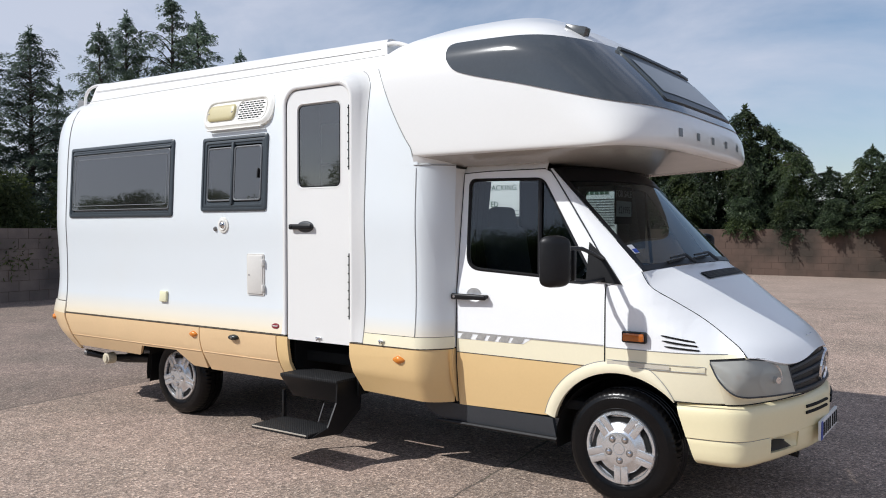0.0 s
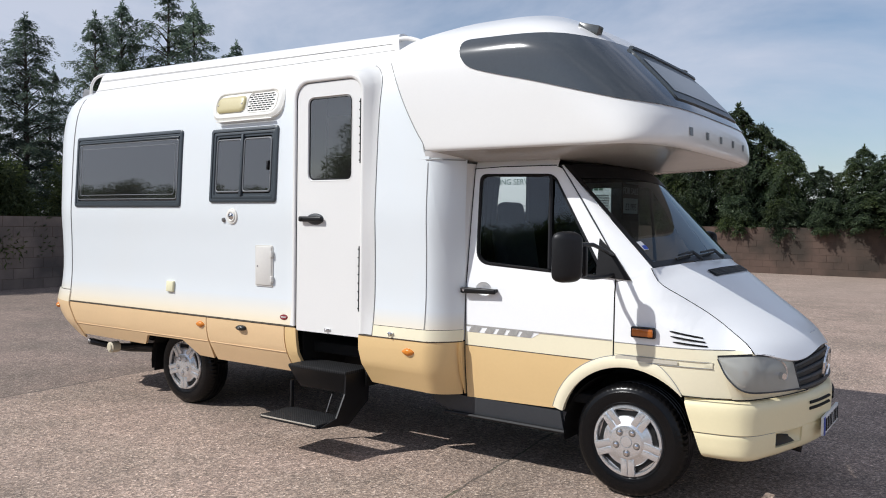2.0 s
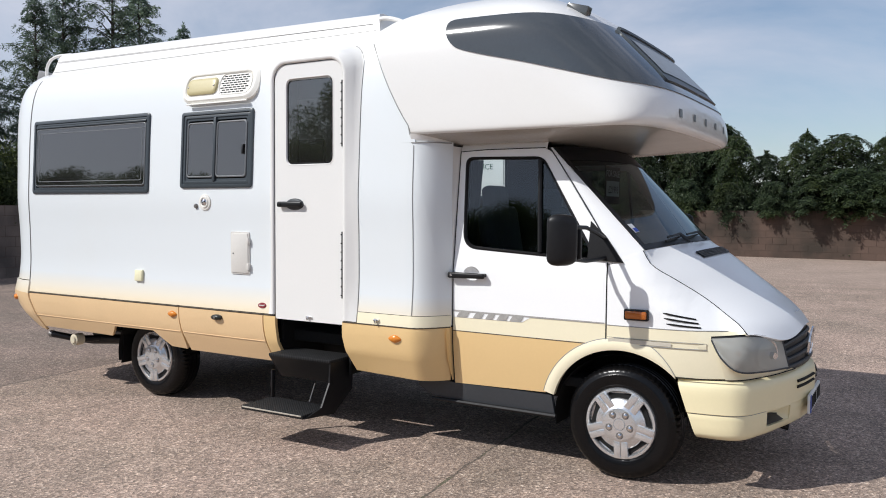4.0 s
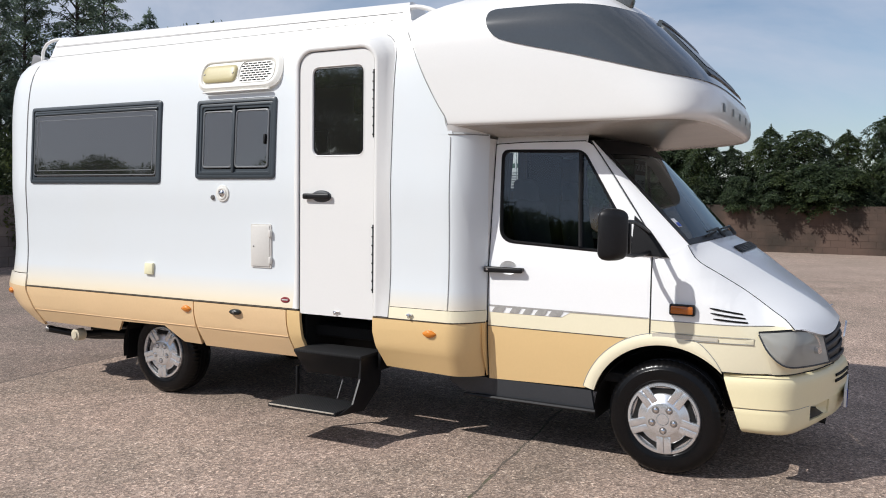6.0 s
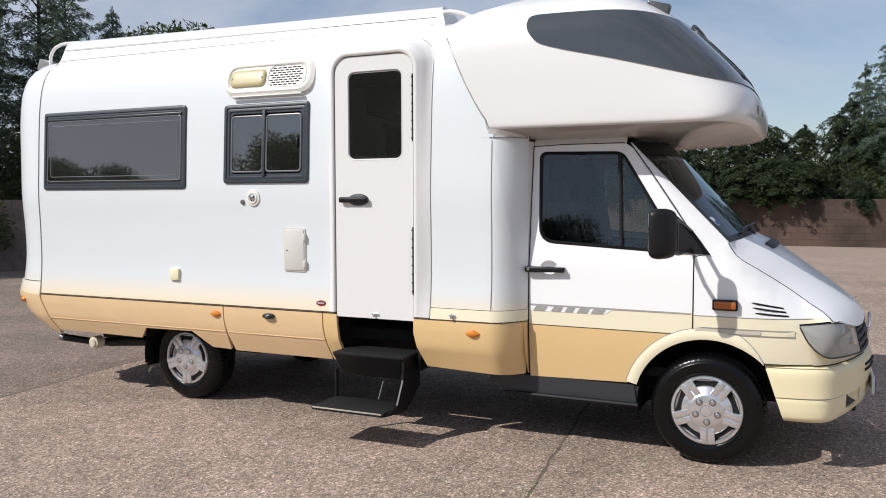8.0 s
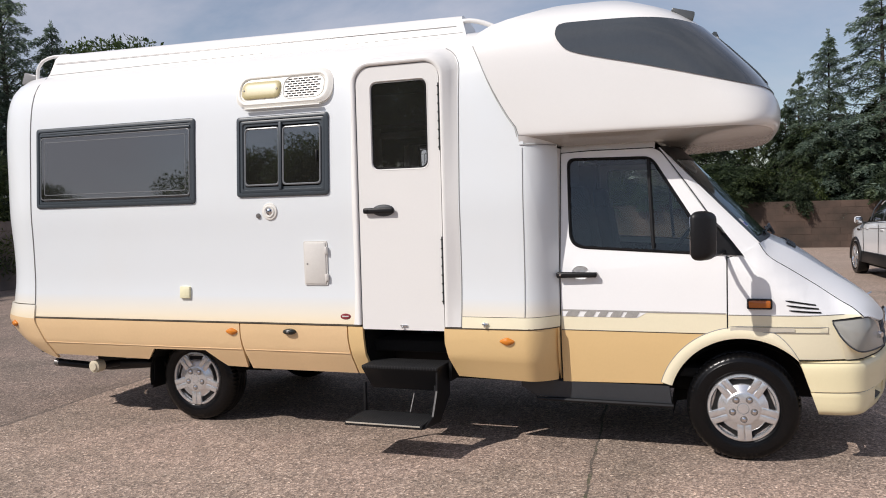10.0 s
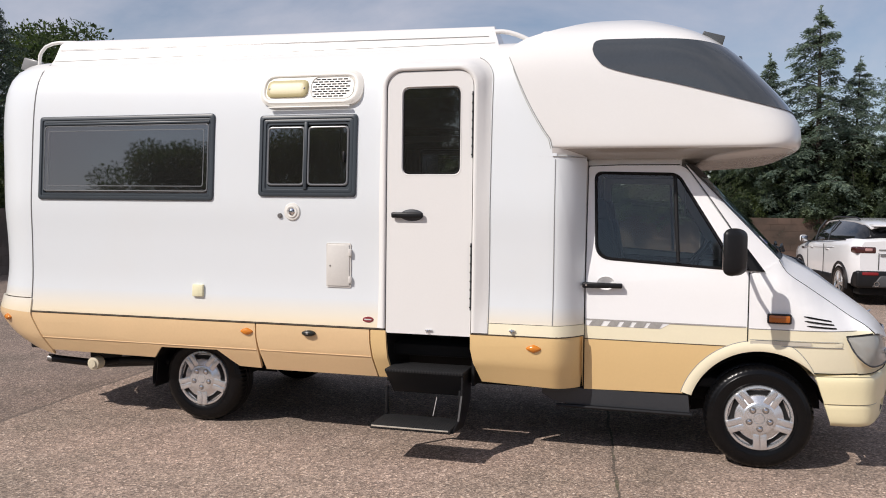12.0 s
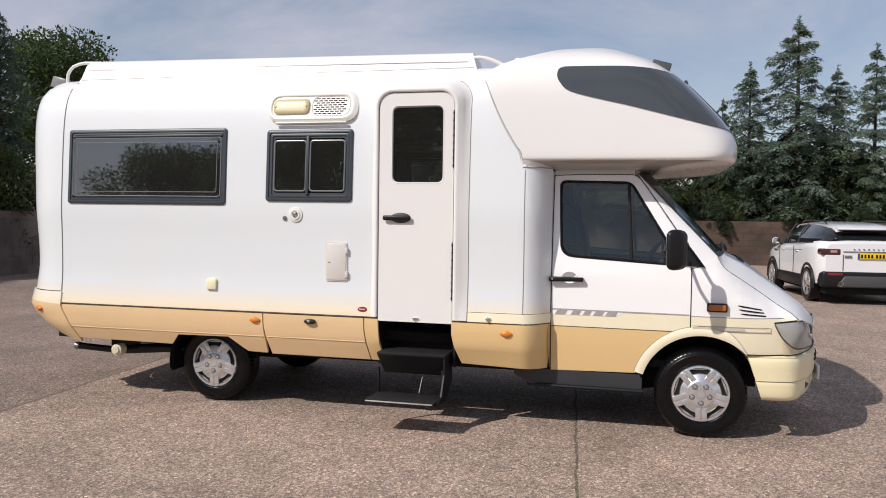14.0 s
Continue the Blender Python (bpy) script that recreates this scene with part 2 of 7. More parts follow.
def lathe(profile, n=48, axis="y"):
    """A turned shape: profile of (radius, along) round the y axis."""
    bm = bmesh.new()
    rings = []
    for r, a in profile:
        if r < 1e-6:
            rings.append([bm.verts.new((0, a, 0))])
        else:
            rings.append([bm.verts.new((r * math.cos(2 * math.pi * k / n), a, r * math.sin(2 * math.pi * k / n))) for k in range(n)])
    for a, b in zip(rings, rings[1:]):
        for k in range(n):
            q = [a[k % len(a)], a[(k + 1) % len(a)], b[(k + 1) % len(b)], b[k % len(b)]]
            q = list(dict.fromkeys(q))
            if len(q) > 2:
                bm.faces.new(q)
    bmesh.ops.recalc_face_normals(bm, faces=bm.faces[:])
    return bm


def smooth_through(xs, ys):
    """A smooth curve y(x) through points, without overshoot."""
    xs, ys = list(xs), list(ys)
    n = len(xs)
    d = [(ys[i + 1] - ys[i]) / (xs[i + 1] - xs[i]) for i in range(n - 1)]
    m = [d[0]] + [0 if d[i - 1] * d[i] <= 0 else 2 * d[i - 1] * d[i] / (d[i - 1] + d[i]) for i in range(1, n - 1)] + [d[-1]]

    def f(x):
        if x <= xs[0]:
            return ys[0]
        if x >= xs[-1]:
            return ys[-1]
        i = next(k for k in range(n - 1) if x <= xs[k + 1])
        h = xs[i + 1] - xs[i]
        s = (x - xs[i]) / h
        return ((1 + 2 * s) * (1 - s) ** 2 * ys[i] + s * (1 - s) ** 2 * h * m[i] + s * s * (3 - 2 * s) * ys[i + 1] + s * s * (s - 1) * h * m[i + 1])
    return f

# ---- the yard ----


def asphalt():
    m, t, b = node_mat("worn_brown_asphalt")
    L = t.links.new
    co = t.nodes.new("ShaderNodeTexCoord")

    def noise_of(scale, detail=4, rough=0.55):
        n = t.nodes.new("ShaderNodeTexNoise")
        n.inputs["Scale"].default_value, n.inputs["Detail"].default_value, n.inputs["Roughness"].default_value = scale, detail, rough
        L(co.outputs["Object"], n.inputs["Vector"])
        return n.outputs["Fac"]

    def ramp(src, stops):
        r = t.nodes.new("ShaderNodeValToRGB")
        e = r.color_ramp.elements
        while len(e) < len(stops):
            e.new(0.5)
        for k, (p, c) in enumerate(stops):
            e[k].position, e[k].color = p, (*c, 1)
        L(src, r.inputs["Fac"])
        return r.outputs["Color"]

    def mix(f, a, c, mode="MIX"):
        x = t.nodes.new("ShaderNodeMix")
        x.data_type, x.blend_type = "RGBA", mode
        for key, val in (("Factor", f), ("A", a), ("B", c)):
            if isinstance(val, (int, float)):
                x.inputs[key].default_value = val
            elif isinstance(val, tuple):
                x.inputs[key].default_value = (*val, 1)
            else:
                L(val, x.inputs[key])
        return x.outputs["Result"]

    def math_of(op, a, c=0.0):
        x = t.nodes.new("ShaderNodeMath")
        x.operation = op
        for k, val in enumerate((a, c)):
            if isinstance(val, (int, float)):
                x.inputs[k].default_value = val
            else:
                L(val, x.inputs[k])
        return x.outputs[0]

    vor = t.nodes.new("ShaderNodeTexVoronoi")
    vor.inputs["Scale"].default_value = 80
    L(co.outputs["Object"], vor.inputs["Vector"])
    stones = ramp(vor.outputs["Color"], [(0.0, (0.125, 0.097, 0.083)), (0.40, (0.275, 0.215, 0.182)), (0.72, (0.40, 0.318, 0.272)), (0.90, (0.58, 0.475, 0.41)), (1.0, (0.88, 0.77, 0.68))])
    grit = ramp(noise_of(190, 3, 0.7), [(0.32, (0.40, 0.40, 0.40)), (0.5, (0.95, 0.95, 0.95)), (0.68, (1.50, 1.50, 1.50))])
    base = mix(1.0, stones, grit, "MULTIPLY")
    vo2 = t.nodes.new("ShaderNodeTexVoronoi")
    vo2.inputs["Scale"].default_value = 62
    L(co.outputs["Object"], vo2.inputs["Vector"])
    sp2 = t.nodes.new("ShaderNodeSeparateColor")
    L(vo2.outputs["Color"], sp2.inputs[0])
    base = mix(1.0, base, ramp(sp2.outputs[1], [(0.0, (0.74, 0.74, 0.75)), (0.30, (0.96, 0.96, 0.96)), (0.75, (1.09, 1.08, 1.07)), (1.0, (1.42, 1.39, 1.34))]), "MULTIPLY")
    base = mix(1.0, base, ramp(noise_of(7, 5, 0.7), [(0.30, (0.93, 0.93, 0.93)), (0.70, (1.10, 1.10, 1.09))]), "MULTIPLY")
    base = mix(1.0, base, (1.06, 1.04, 1.01), "MULTIPLY")
    blot = ramp(noise_of(0.7, 6, 0.6), [(0.32, (0.74, 0.76, 0.73)), (0.66, (1.12, 1.08, 1.06))])
    base = mix(1.0, base, blot, "MULTIPLY")
    stain = ramp(noise_of(2.3, 5, 0.65), [(0.34, (0.78, 0.77, 0.76)), (0.62, (1.04, 1.03, 1.02))])
    base = mix(0.7, base, stain, "MULTIPLY")
    sep = t.nodes.new("ShaderNodeSeparateXYZ")
    L(co.outputs["Object"], sep.inputs[0])
    wob = math_of("MULTIPLY", math_of("SUBTRACT", noise_of(1.6, 6, 0.7), 0.5), 0.5)
    # older, darker surfacing behind the joint at the rear
    line = math_of("ADD", math_of("ADD", math_of("MULTIPLY", sep.outputs["X"], -1.0), math_of("MULTIPLY", sep.outputs["Y"], -0.075)), math_of("MULTIPLY", wob, 0.15))
    old = math_of("GREATER_THAN", line, 1.485)
    edge = math_of("LESS_THAN", math_of("ABSOLUTE", math_of("SUBTRACT", line, 1.485)), math_of("MULTIPLY", noise_of(9, 3), 0.035))
    base = mix(math_of("MULTIPLY", old, 0.85), base, mix(1.0, base, (0.66, 0.665, 0.68), "MULTIPLY"))
    base = mix(math_of("MULTIPLY", edge, 0.55), base, (0.075, 0.062, 0.052))
    # far part is mixed towards a paler tan
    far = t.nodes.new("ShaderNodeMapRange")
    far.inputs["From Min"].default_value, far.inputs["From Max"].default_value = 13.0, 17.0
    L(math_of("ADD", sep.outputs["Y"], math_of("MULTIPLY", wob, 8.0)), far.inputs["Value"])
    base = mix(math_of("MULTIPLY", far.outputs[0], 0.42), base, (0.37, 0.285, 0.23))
    # a long crack that runs from under the vehicle towards the open side
    dx = math_of("ABSOLUTE", math_of("SUBTRACT", math_of("ADD", sep.outputs["X"], math_of("MULTIPLY", sep.outputs["Y"], 0.09)), math_of("ADD", 3.115, math_of("MULTIPLY", wob, 0.22))))
    crack = math_of("LESS_THAN", dx, math_of("MULTIPLY", noise_of(5, 3), 0.018))
    crack = math_of("MULTIPLY", crack, math_of("LESS_THAN", sep.outputs["Y"], 2.2))
    base = mix(math_of("MULTIPLY", crack, 0.7), base, ramp(noise_of(3.0, 3), [(0.45, (0.055, 0.048, 0.040)), (0.6, (0.045, 0.062, 0.022))]))
    L(base, b.inputs["Base Color"])
    b.inputs["Roughness"].default_value = 0.88
    bp = t.nodes.new("ShaderNodeBump")
    bp.inputs["Strength"].default_value, bp.inputs["Distance"].default_value = 0.55, 0.006
    h = math_of("SUBTRACT", math_of("ADD", vor.outputs["Distance"], noise_of(60, 3)), math_of("MULTIPLY", crack, 0.8))
    L(h, bp.inputs["Height"])
    L(bp.outputs["Normal"], b.inputs["Normal"])
    return m


bm = bmesh.new()
bmesh.ops.create_grid(bm, x_segments=40, y_segments=40, size=400)
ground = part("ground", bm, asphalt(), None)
tagged(ground, "worn brown-grey asphalt yard with cracks and stains", "ground", kind="structure")

JOINT = surface("mortar", (0.088, 0.060, 0.046), 0.95, vary=0.2, fine=80, bump=0.4)


def block_mat(name, color, stain):
    m, t, b = node_mat(name)
    L = t.links.new
    geo = t.nodes.new("ShaderNodeNewGeometry")
    oi = t.nodes.new("ShaderNodeObjectInfo")
    n1 = t.nodes.new("ShaderNodeTexNoise")
    n1.inputs["Scale"].default_value, n1.inputs["Detail"].default_value = 0.9, 8
    n2 = t.nodes.new("ShaderNodeTexNoise")
    n2.inputs["Scale"].default_value, n2.inputs["Detail"].default_value = 38, 4
    L(geo.outputs["Position"], n1.inputs["Vector"])
    L(geo.outputs["Position"], n2.inputs["Vector"])
    r = t.nodes.new("ShaderNodeValToRGB")
    r.color_ramp.elements[0].position, r.color_ramp.elements[0].color = 0.34, (*stain, 1)
    r.color_ramp.elements[1].position, r.color_ramp.elements[1].color = 0.62, (*color, 1)
    L(n1.outputs["Fac"], r.inputs["Fac"])
    ad = t.nodes.new("ShaderNodeMath")
    ad.operation = "ADD"
    L(oi.outputs["Random"], ad.inputs[0])
    L(n2.outputs["Fac"], ad.inputs[1])
    mr = t.nodes.new("ShaderNodeMapRange")
    mr.inputs["From Max"].default_value, mr.inputs["To Min"].default_value, mr.inputs["To Max"].default_value = 2.0, 0.88, 1.12
    L(ad.outputs[0], mr.inputs["Value"])
    hv = t.nodes.new("ShaderNodeHueSaturation")
    L(mr.outputs[0], hv.inputs["Value"])
    L(r.outputs["Color"], hv.inputs["Color"])
    L(hv.outputs["Color"], b.inputs["Base Color"])
    b.inputs["Roughness"].default_value = 0.92
    bp = t.nodes.new("ShaderNodeBump")
    bp.inputs["Strength"].default_value, bp.inputs["Distance"].default_value = 0.5, 0.01
    L(n2.outputs["Fac"], bp.inputs["Height"])
    L(bp.outputs["Normal"], b.inputs["Normal"])
    return m


WALL = block_mat("brown_concrete_block", (0.108, 0.070, 0.053), (0.042, 0.032, 0.024))
WALL_DARK = block_mat("dark_concrete_block", (0.19, 0.155, 0.135), (0.075, 0.066, 0.062))


def block_wall(name, x0, x1, y0, y1, h, label):
    w = part(name, box(x0, x1, y0, y1, -0.1, h), JOINT, None, smooth=False)
    return tagged(w, label, "wall", kind="structure")


wall_north = block_wall("wall_north", -12.0, 60, 25.0, 25.25, 1.60, "brown concrete block wall under overhanging hedge")
wall_west = block_wall("wall_west", -12.25, -12.0, -30, 25.0, 1.62, "dark weathered concrete block wall")
wall_south = block_wall("wall_south", -12.0, 60, -32.25, -32.0, 1.6, "brown concrete block wall across the yard")

# ---- motorhome ----
van = thing("motorhome", "white and cream coachbuilt motorhome with overcab window and folding step out", "motorhome", (1.7, YC, 0))
prof = smooth_through([0.40, 0.46, 0.54, 0.60, 0.625, 0.67, 0.78, 0.83, 0.95, 1.15, 1.40, 1.65, 1.90, 2.30, 2.50, 2.62, 2.70, 2.77, 2.81],
                      [-0.128, -0.155, -0.190, -0.216, -0.227, -0.235, -0.244, -0.240, -0.222, -0.210, -0.213, -0.222, -0.212, -0.190, -0.165, -0.130, -0.085, -0.01, 0.08])


def hab_y(x, z):
    return prof(z) + (0.18 * ((x - 2.70) / 0.2) ** 2 if x > 2.70 else 0.0)


def hab_paint():
    m, t, b = node_mat("white_to_cream_gelcoat")
    L = t.links.new
    co = t.nodes.new("ShaderNodeTexCoord")
    sep = t.nodes.new("ShaderNodeSeparateXYZ")
    L(co.outputs["Object"], sep.inputs[0])
    n = t.nodes.new("ShaderNodeTexNoise")
    n.inputs["Scale"].default_value, n.inputs["Detail"].default_value = 1.3, 6
    L(co.outputs["Object"], n.inputs["Vector"])
    mr = t.nodes.new("ShaderNodeMapRange")
    mr.inputs["From Min"].default_value, mr.inputs["From Max"].default_value = 0.84, 1.02
    L(sep.outputs["Z"], mr.inputs["Value"])
    mx = t.nodes.new("ShaderNodeMix")
    mx.data_type = "RGBA"
    mx.inputs["A"].default_value, mx.inputs["B"].default_value = (0.83, 0.72, 0.52, 1), (0.738, 0.776, 0.790, 1)
    L(mr.outputs[0], mx.inputs["Factor"])
    r2 = t.nodes.new("ShaderNodeMapRange")
    r2.inputs["From Min"].default_value, r2.inputs["From Max"].default_value, r2.inputs["To Max"].default_value = 0.5, 0.8, 0.16
    L(n.outputs["Fac"], r2.inputs["Value"])
    m2 = t.nodes.new("ShaderNodeMix")
    m2.data_type = "RGBA"
    m2.inputs["B"].default_value = (0.72, 0.69, 0.62, 1)
    L(r2.outputs[0], m2.inputs["Factor"])
    L(mx.outputs["Result"], m2.inputs["A"])
    L(m2.outputs["Result"], b.inputs["Base Color"])
    b.inputs["Roughness"].default_value = 0.30
    b.inputs["Coat Weight"].default_value, b.inputs["Coat Roughness"].default_value = 0.35, 0.12
    return m


HAB = hab_paint()
ZCUTS = steps(0.50, 2.60, 0.05)
FRONT_CUTS = [2.70, 2.73, 2.76, 2.79, 2.82, 2.85, 2.88]


def both(name, bm, material, parent, label="", thick=0.0, **kw):
    """A part and its twin on the other side."""
    other = mirrored(bm)
    a = part(name, bm, material, parent, label, **kw)
    b = part(name, other, material, parent, label, **kw)
    if thick:
        solid(a, thick), solid(b, thick)
    return a, b


W1 = (-1.30, 0.222, 1.70, 2.337)
W2 = (0.588, 1.332, 1.735, 2.312)
wall_outline = rpoly([(-1.37, 0.83), (1.56, 0.83), (1.56, 2.585, 0.12), (2.17, 2.585, 0.12), (2.17, 0.90), (2.90, 0.90), (2.90, 2.012), (2.72, 2.012), (2.72, 2.13, 0.1), (2.43, 2.62), (-1.37, 2.62)])
holes = [rrect(W1[0] + 0.03, W1[1] - 0.03, W1[2] + 0.03, W1[3] - 0.03, 0.04), rrect(W2[0] + 0.03, W2[1] - 0.03, W2[2] + 0.03, W2[3] - 0.03, 0.04)]
solid(part("side_wall", bend(fill(wall_outline, holes, steps(-1.25, 2.65, 0.13) + FRONT_CUTS, ZCUTS), hab_y), HAB, van), 0.03)
far_outline = [(-1.37, 0.83), (2.17, 0.83), (2.17, 0.90), (2.90, 0.90), (2.90, 1.995), (2.72, 1.995), (2.72, 2.13), (2.43, 2.62), (-1.37, 2.62)]
W3 = (1.09, 2.30, 1.66, 2.27)
far_holes = holes[:1] + [rrect(W3[0] + 0.03, W3[1] - 0.03, W3[2] + 0.03, W3[3] - 0.03, 0.04)]
solid(part("side_wall", mirrored(bend(fill(far_outline, far_holes, steps(-1.25, 2.65, 0.13) + FRONT_CUTS, ZCUTS), hab_y)), HAB, van), 0.03)
both("column_cap", sheet(lambda x, s: (x, hab_y(x, 1.99) + (0.12 - hab_y(x, 1.99)) * s, 2.010 + 0.004 * s), steps(2.60, 2.90, 0.03), [0, 0.5, 1]), WHITE, van)

both("column_head", sheet(lambda x, s: (x, hab_y(x, 2.0) + (0.012 if s < 0.1 else 0.008 * (1 - s)) - 0.012 * s, 2.012 + 0.052 * s), steps(2.69, 2.90, 0.03), [0, 0.25, 0.5, 0.75, 1]), WHITE, van)

# cream band at the foot of the wall ahead of the door
both("cream_band", bend(fill([(2.29, 0.825), (2.905, 0.825), (2.905, 0.897), (2.29, 0.897)], (), FRONT_CUTS, [0.86]), lambda x, z: hab_y(x, z) - 0.003), PALE, van, thick=0.03)

# skirts
arch = [(0.585, 0.48), (0.41, 0.485), (0.36, 0.52), (0.25, 0.605), (-0.22, 0.60), (-0.30, 0.51)]
both("rear_skirt", bend(fill([(-1.37, 0.815), (-1.355, 0.77), (-1.33, 0.70), (-1.29, 0.62), (-1.215, 0.52)] + arch[::-1] + [(0.585, 0.60), (0.572, 0.72), (0.57, 0.815)], (), steps(-1.3, 1.6, 0.15), ZCUTS[:7]), hab_y), PEACH, van, "peach-beige painted skirt panel", thick=0.025)
both("locker_door", bend(fill([(0.58, 0.815), (0.582, 0.72), (0.60, 0.60), (0.625, 0.475), (1.485, 0.475), (1.462, 0.60), (1.447, 0.72), (1.445, 0.815)], (), steps(-1.3, 1.6, 0.15), ZCUTS[:7]), hab_y), PEACH, van, "peach-beige locker door in the skirt", thick=0.025)
both("skirt_panel", bend(fill([(1.455, 0.815), (1.457, 0.72), (1.472, 0.60), (1.495, 0.475), (1.60, 0.475), (1.575, 0.62), (1.565, 0.815)], (), steps(-1.3, 1.6, 0.15), ZCUTS[:7]), hab_y), BEIGE, van, thick=0.025)
both("front_skirt", bend(fill([(2.165, 0.818), (2.165, 0.72), (2.185, 0.62), (2.235, 0.49), (2.88, 0.465), (2.90, 0.60), (2.90, 0.818)], (), steps(2.25, 2.65, 0.1) + FRONT_CUTS, ZCUTS[:7]), hab_y), BEIGE, van, "sand-beige painted front skirt", thick=0.025)

# rear end
rear_d = smooth_through([0.5, 0.6, 0.78, 0.92, 1.2, 1.6, 2.0, 2.3, 2.5, 2.65, 2.74, 2.78, 2.81], [0.31, 0.45, 0.535, 0.51, 0.48, 0.505, 0.53, 0.55, 0.555, 0.545, 0.52, 0.49, 0.45])


def rear_pt(u, z, off=0.0, x0=-1.37):
    """Round the rear corner: u 0 at the side, 1 on the centre line."""
    if u < 0.5:
        a = u * math.pi
        return (x0 - (rear_d(z) + off) * math.sin(a), prof(z) - off * 0.6 + 0.42 * (1 - math.cos(a)), z)
    s = (u - 0.5) * 2
    y0 = prof(z) - off * 0.6 + 0.42
    return (x0 - (rear_d(z) + off) - 0.03 * s, y0 + (YC - y0) * s, z)


us = [i / 20 for i in range(11)]
zs = steps(0.93, 2.81, 0.07)
both("rear_corner", sheet(lambda u, z: rear_pt(u, z), us, zs), HAB, van, thick=0.02)
both("rear_wall", sheet(lambda u, z: rear_pt(u, z), [0.5, 0.75, 1.0], zs), HAB, van, thick=0.02)
def rear_bump(u, v):
    low = 0.485 + 0.13 * min(1.0, u * 2.2)
    z = low + (0.925 - low) * v
    return rear_pt(u, z, 0.02, -1.365 + max(0, 0.80 - z) * 0.52)


bm = sheet(rear_bump, [i / 16 for i in range(17)], steps(0, 1, 0.0625))
for f in bm.faces:
    f.material_index = 0 if f.calc_center_median().z > 0.825 else 1
both("rear_bumper", bm, [HAB, PEACH], van, "cream wrap-round rear bumper", thick=0.02)
seam_line = [(-1.371, prof(z) - 0.002, z) for z in steps(0.84, 2.78, 0.08)]
both("corner_trim", tube(seam_line, 0.0042, 6), FINE_SEAM, van)
both("skirt_trim", tube([(x, hab_y(x, 0.822) - 0.001, 0.822) for x in steps(-1.36, 1.555, 0.2)], 0.0045, 6), TRIM_LINE, van)
both("skirt_crease", tube([(x, hab_y(x, 0.624) + 0.0005, 0.624) for x in steps(-1.29, 0.575, 0.1)], 0.003, 6), PEACH, van)
both("skirt_crease", tube([(x, hab_y(x, 0.624) + 0.0005, 0.624) for x in steps(0.605, 1.455, 0.1)], 0.003, 6), PEACH, van)
both("skirt_trim", tube([(x, hab_y(x, 0.822) - 0.001, 0.822) for x in steps(2.17, 2.90, 0.04)], 0.0045, 6), TRIM_LINE, van)

# roof
roof_y = [(-0.130, 2.62), (-0.111, 2.66), (-0.085, 2.70), (-0.052, 2.738), (-0.01, 2.77), (0.03, 2.792), (0.08, 2.81), (0.25, 2.835), (0.55, 2.855), (YC, 2.862)]
roof_pts = roof_y + [(2 * YC - y, z) for y, z in roof_y[-2::-1]]


def roof_fn(x, i):
    y, z = roof_pts[int(i)]
    if x < -1.37:
        a = math.asin(min(1.0, (-1.37 - x) / 0.47))
        y = YC + (y - YC) * (1 - 0.41 * (1 - math.cos(a)) / (YC + 0.13))
        z -= 0.06 * max(0.0, (-1.68 - x) / 0.16) ** 2
    return (x, y, z)


roof = part("roof", sheet(roof_fn, [-1.835, -1.82, -1.80, -1.76, -1.70, -1.62, -1.54, -1.46, -1.37, -1.0, 0.0, 1.0, 2.0, 2.5, 2.8], list(range(len(roof_pts)))), WHITE, van)
solid(roof, 0.03)

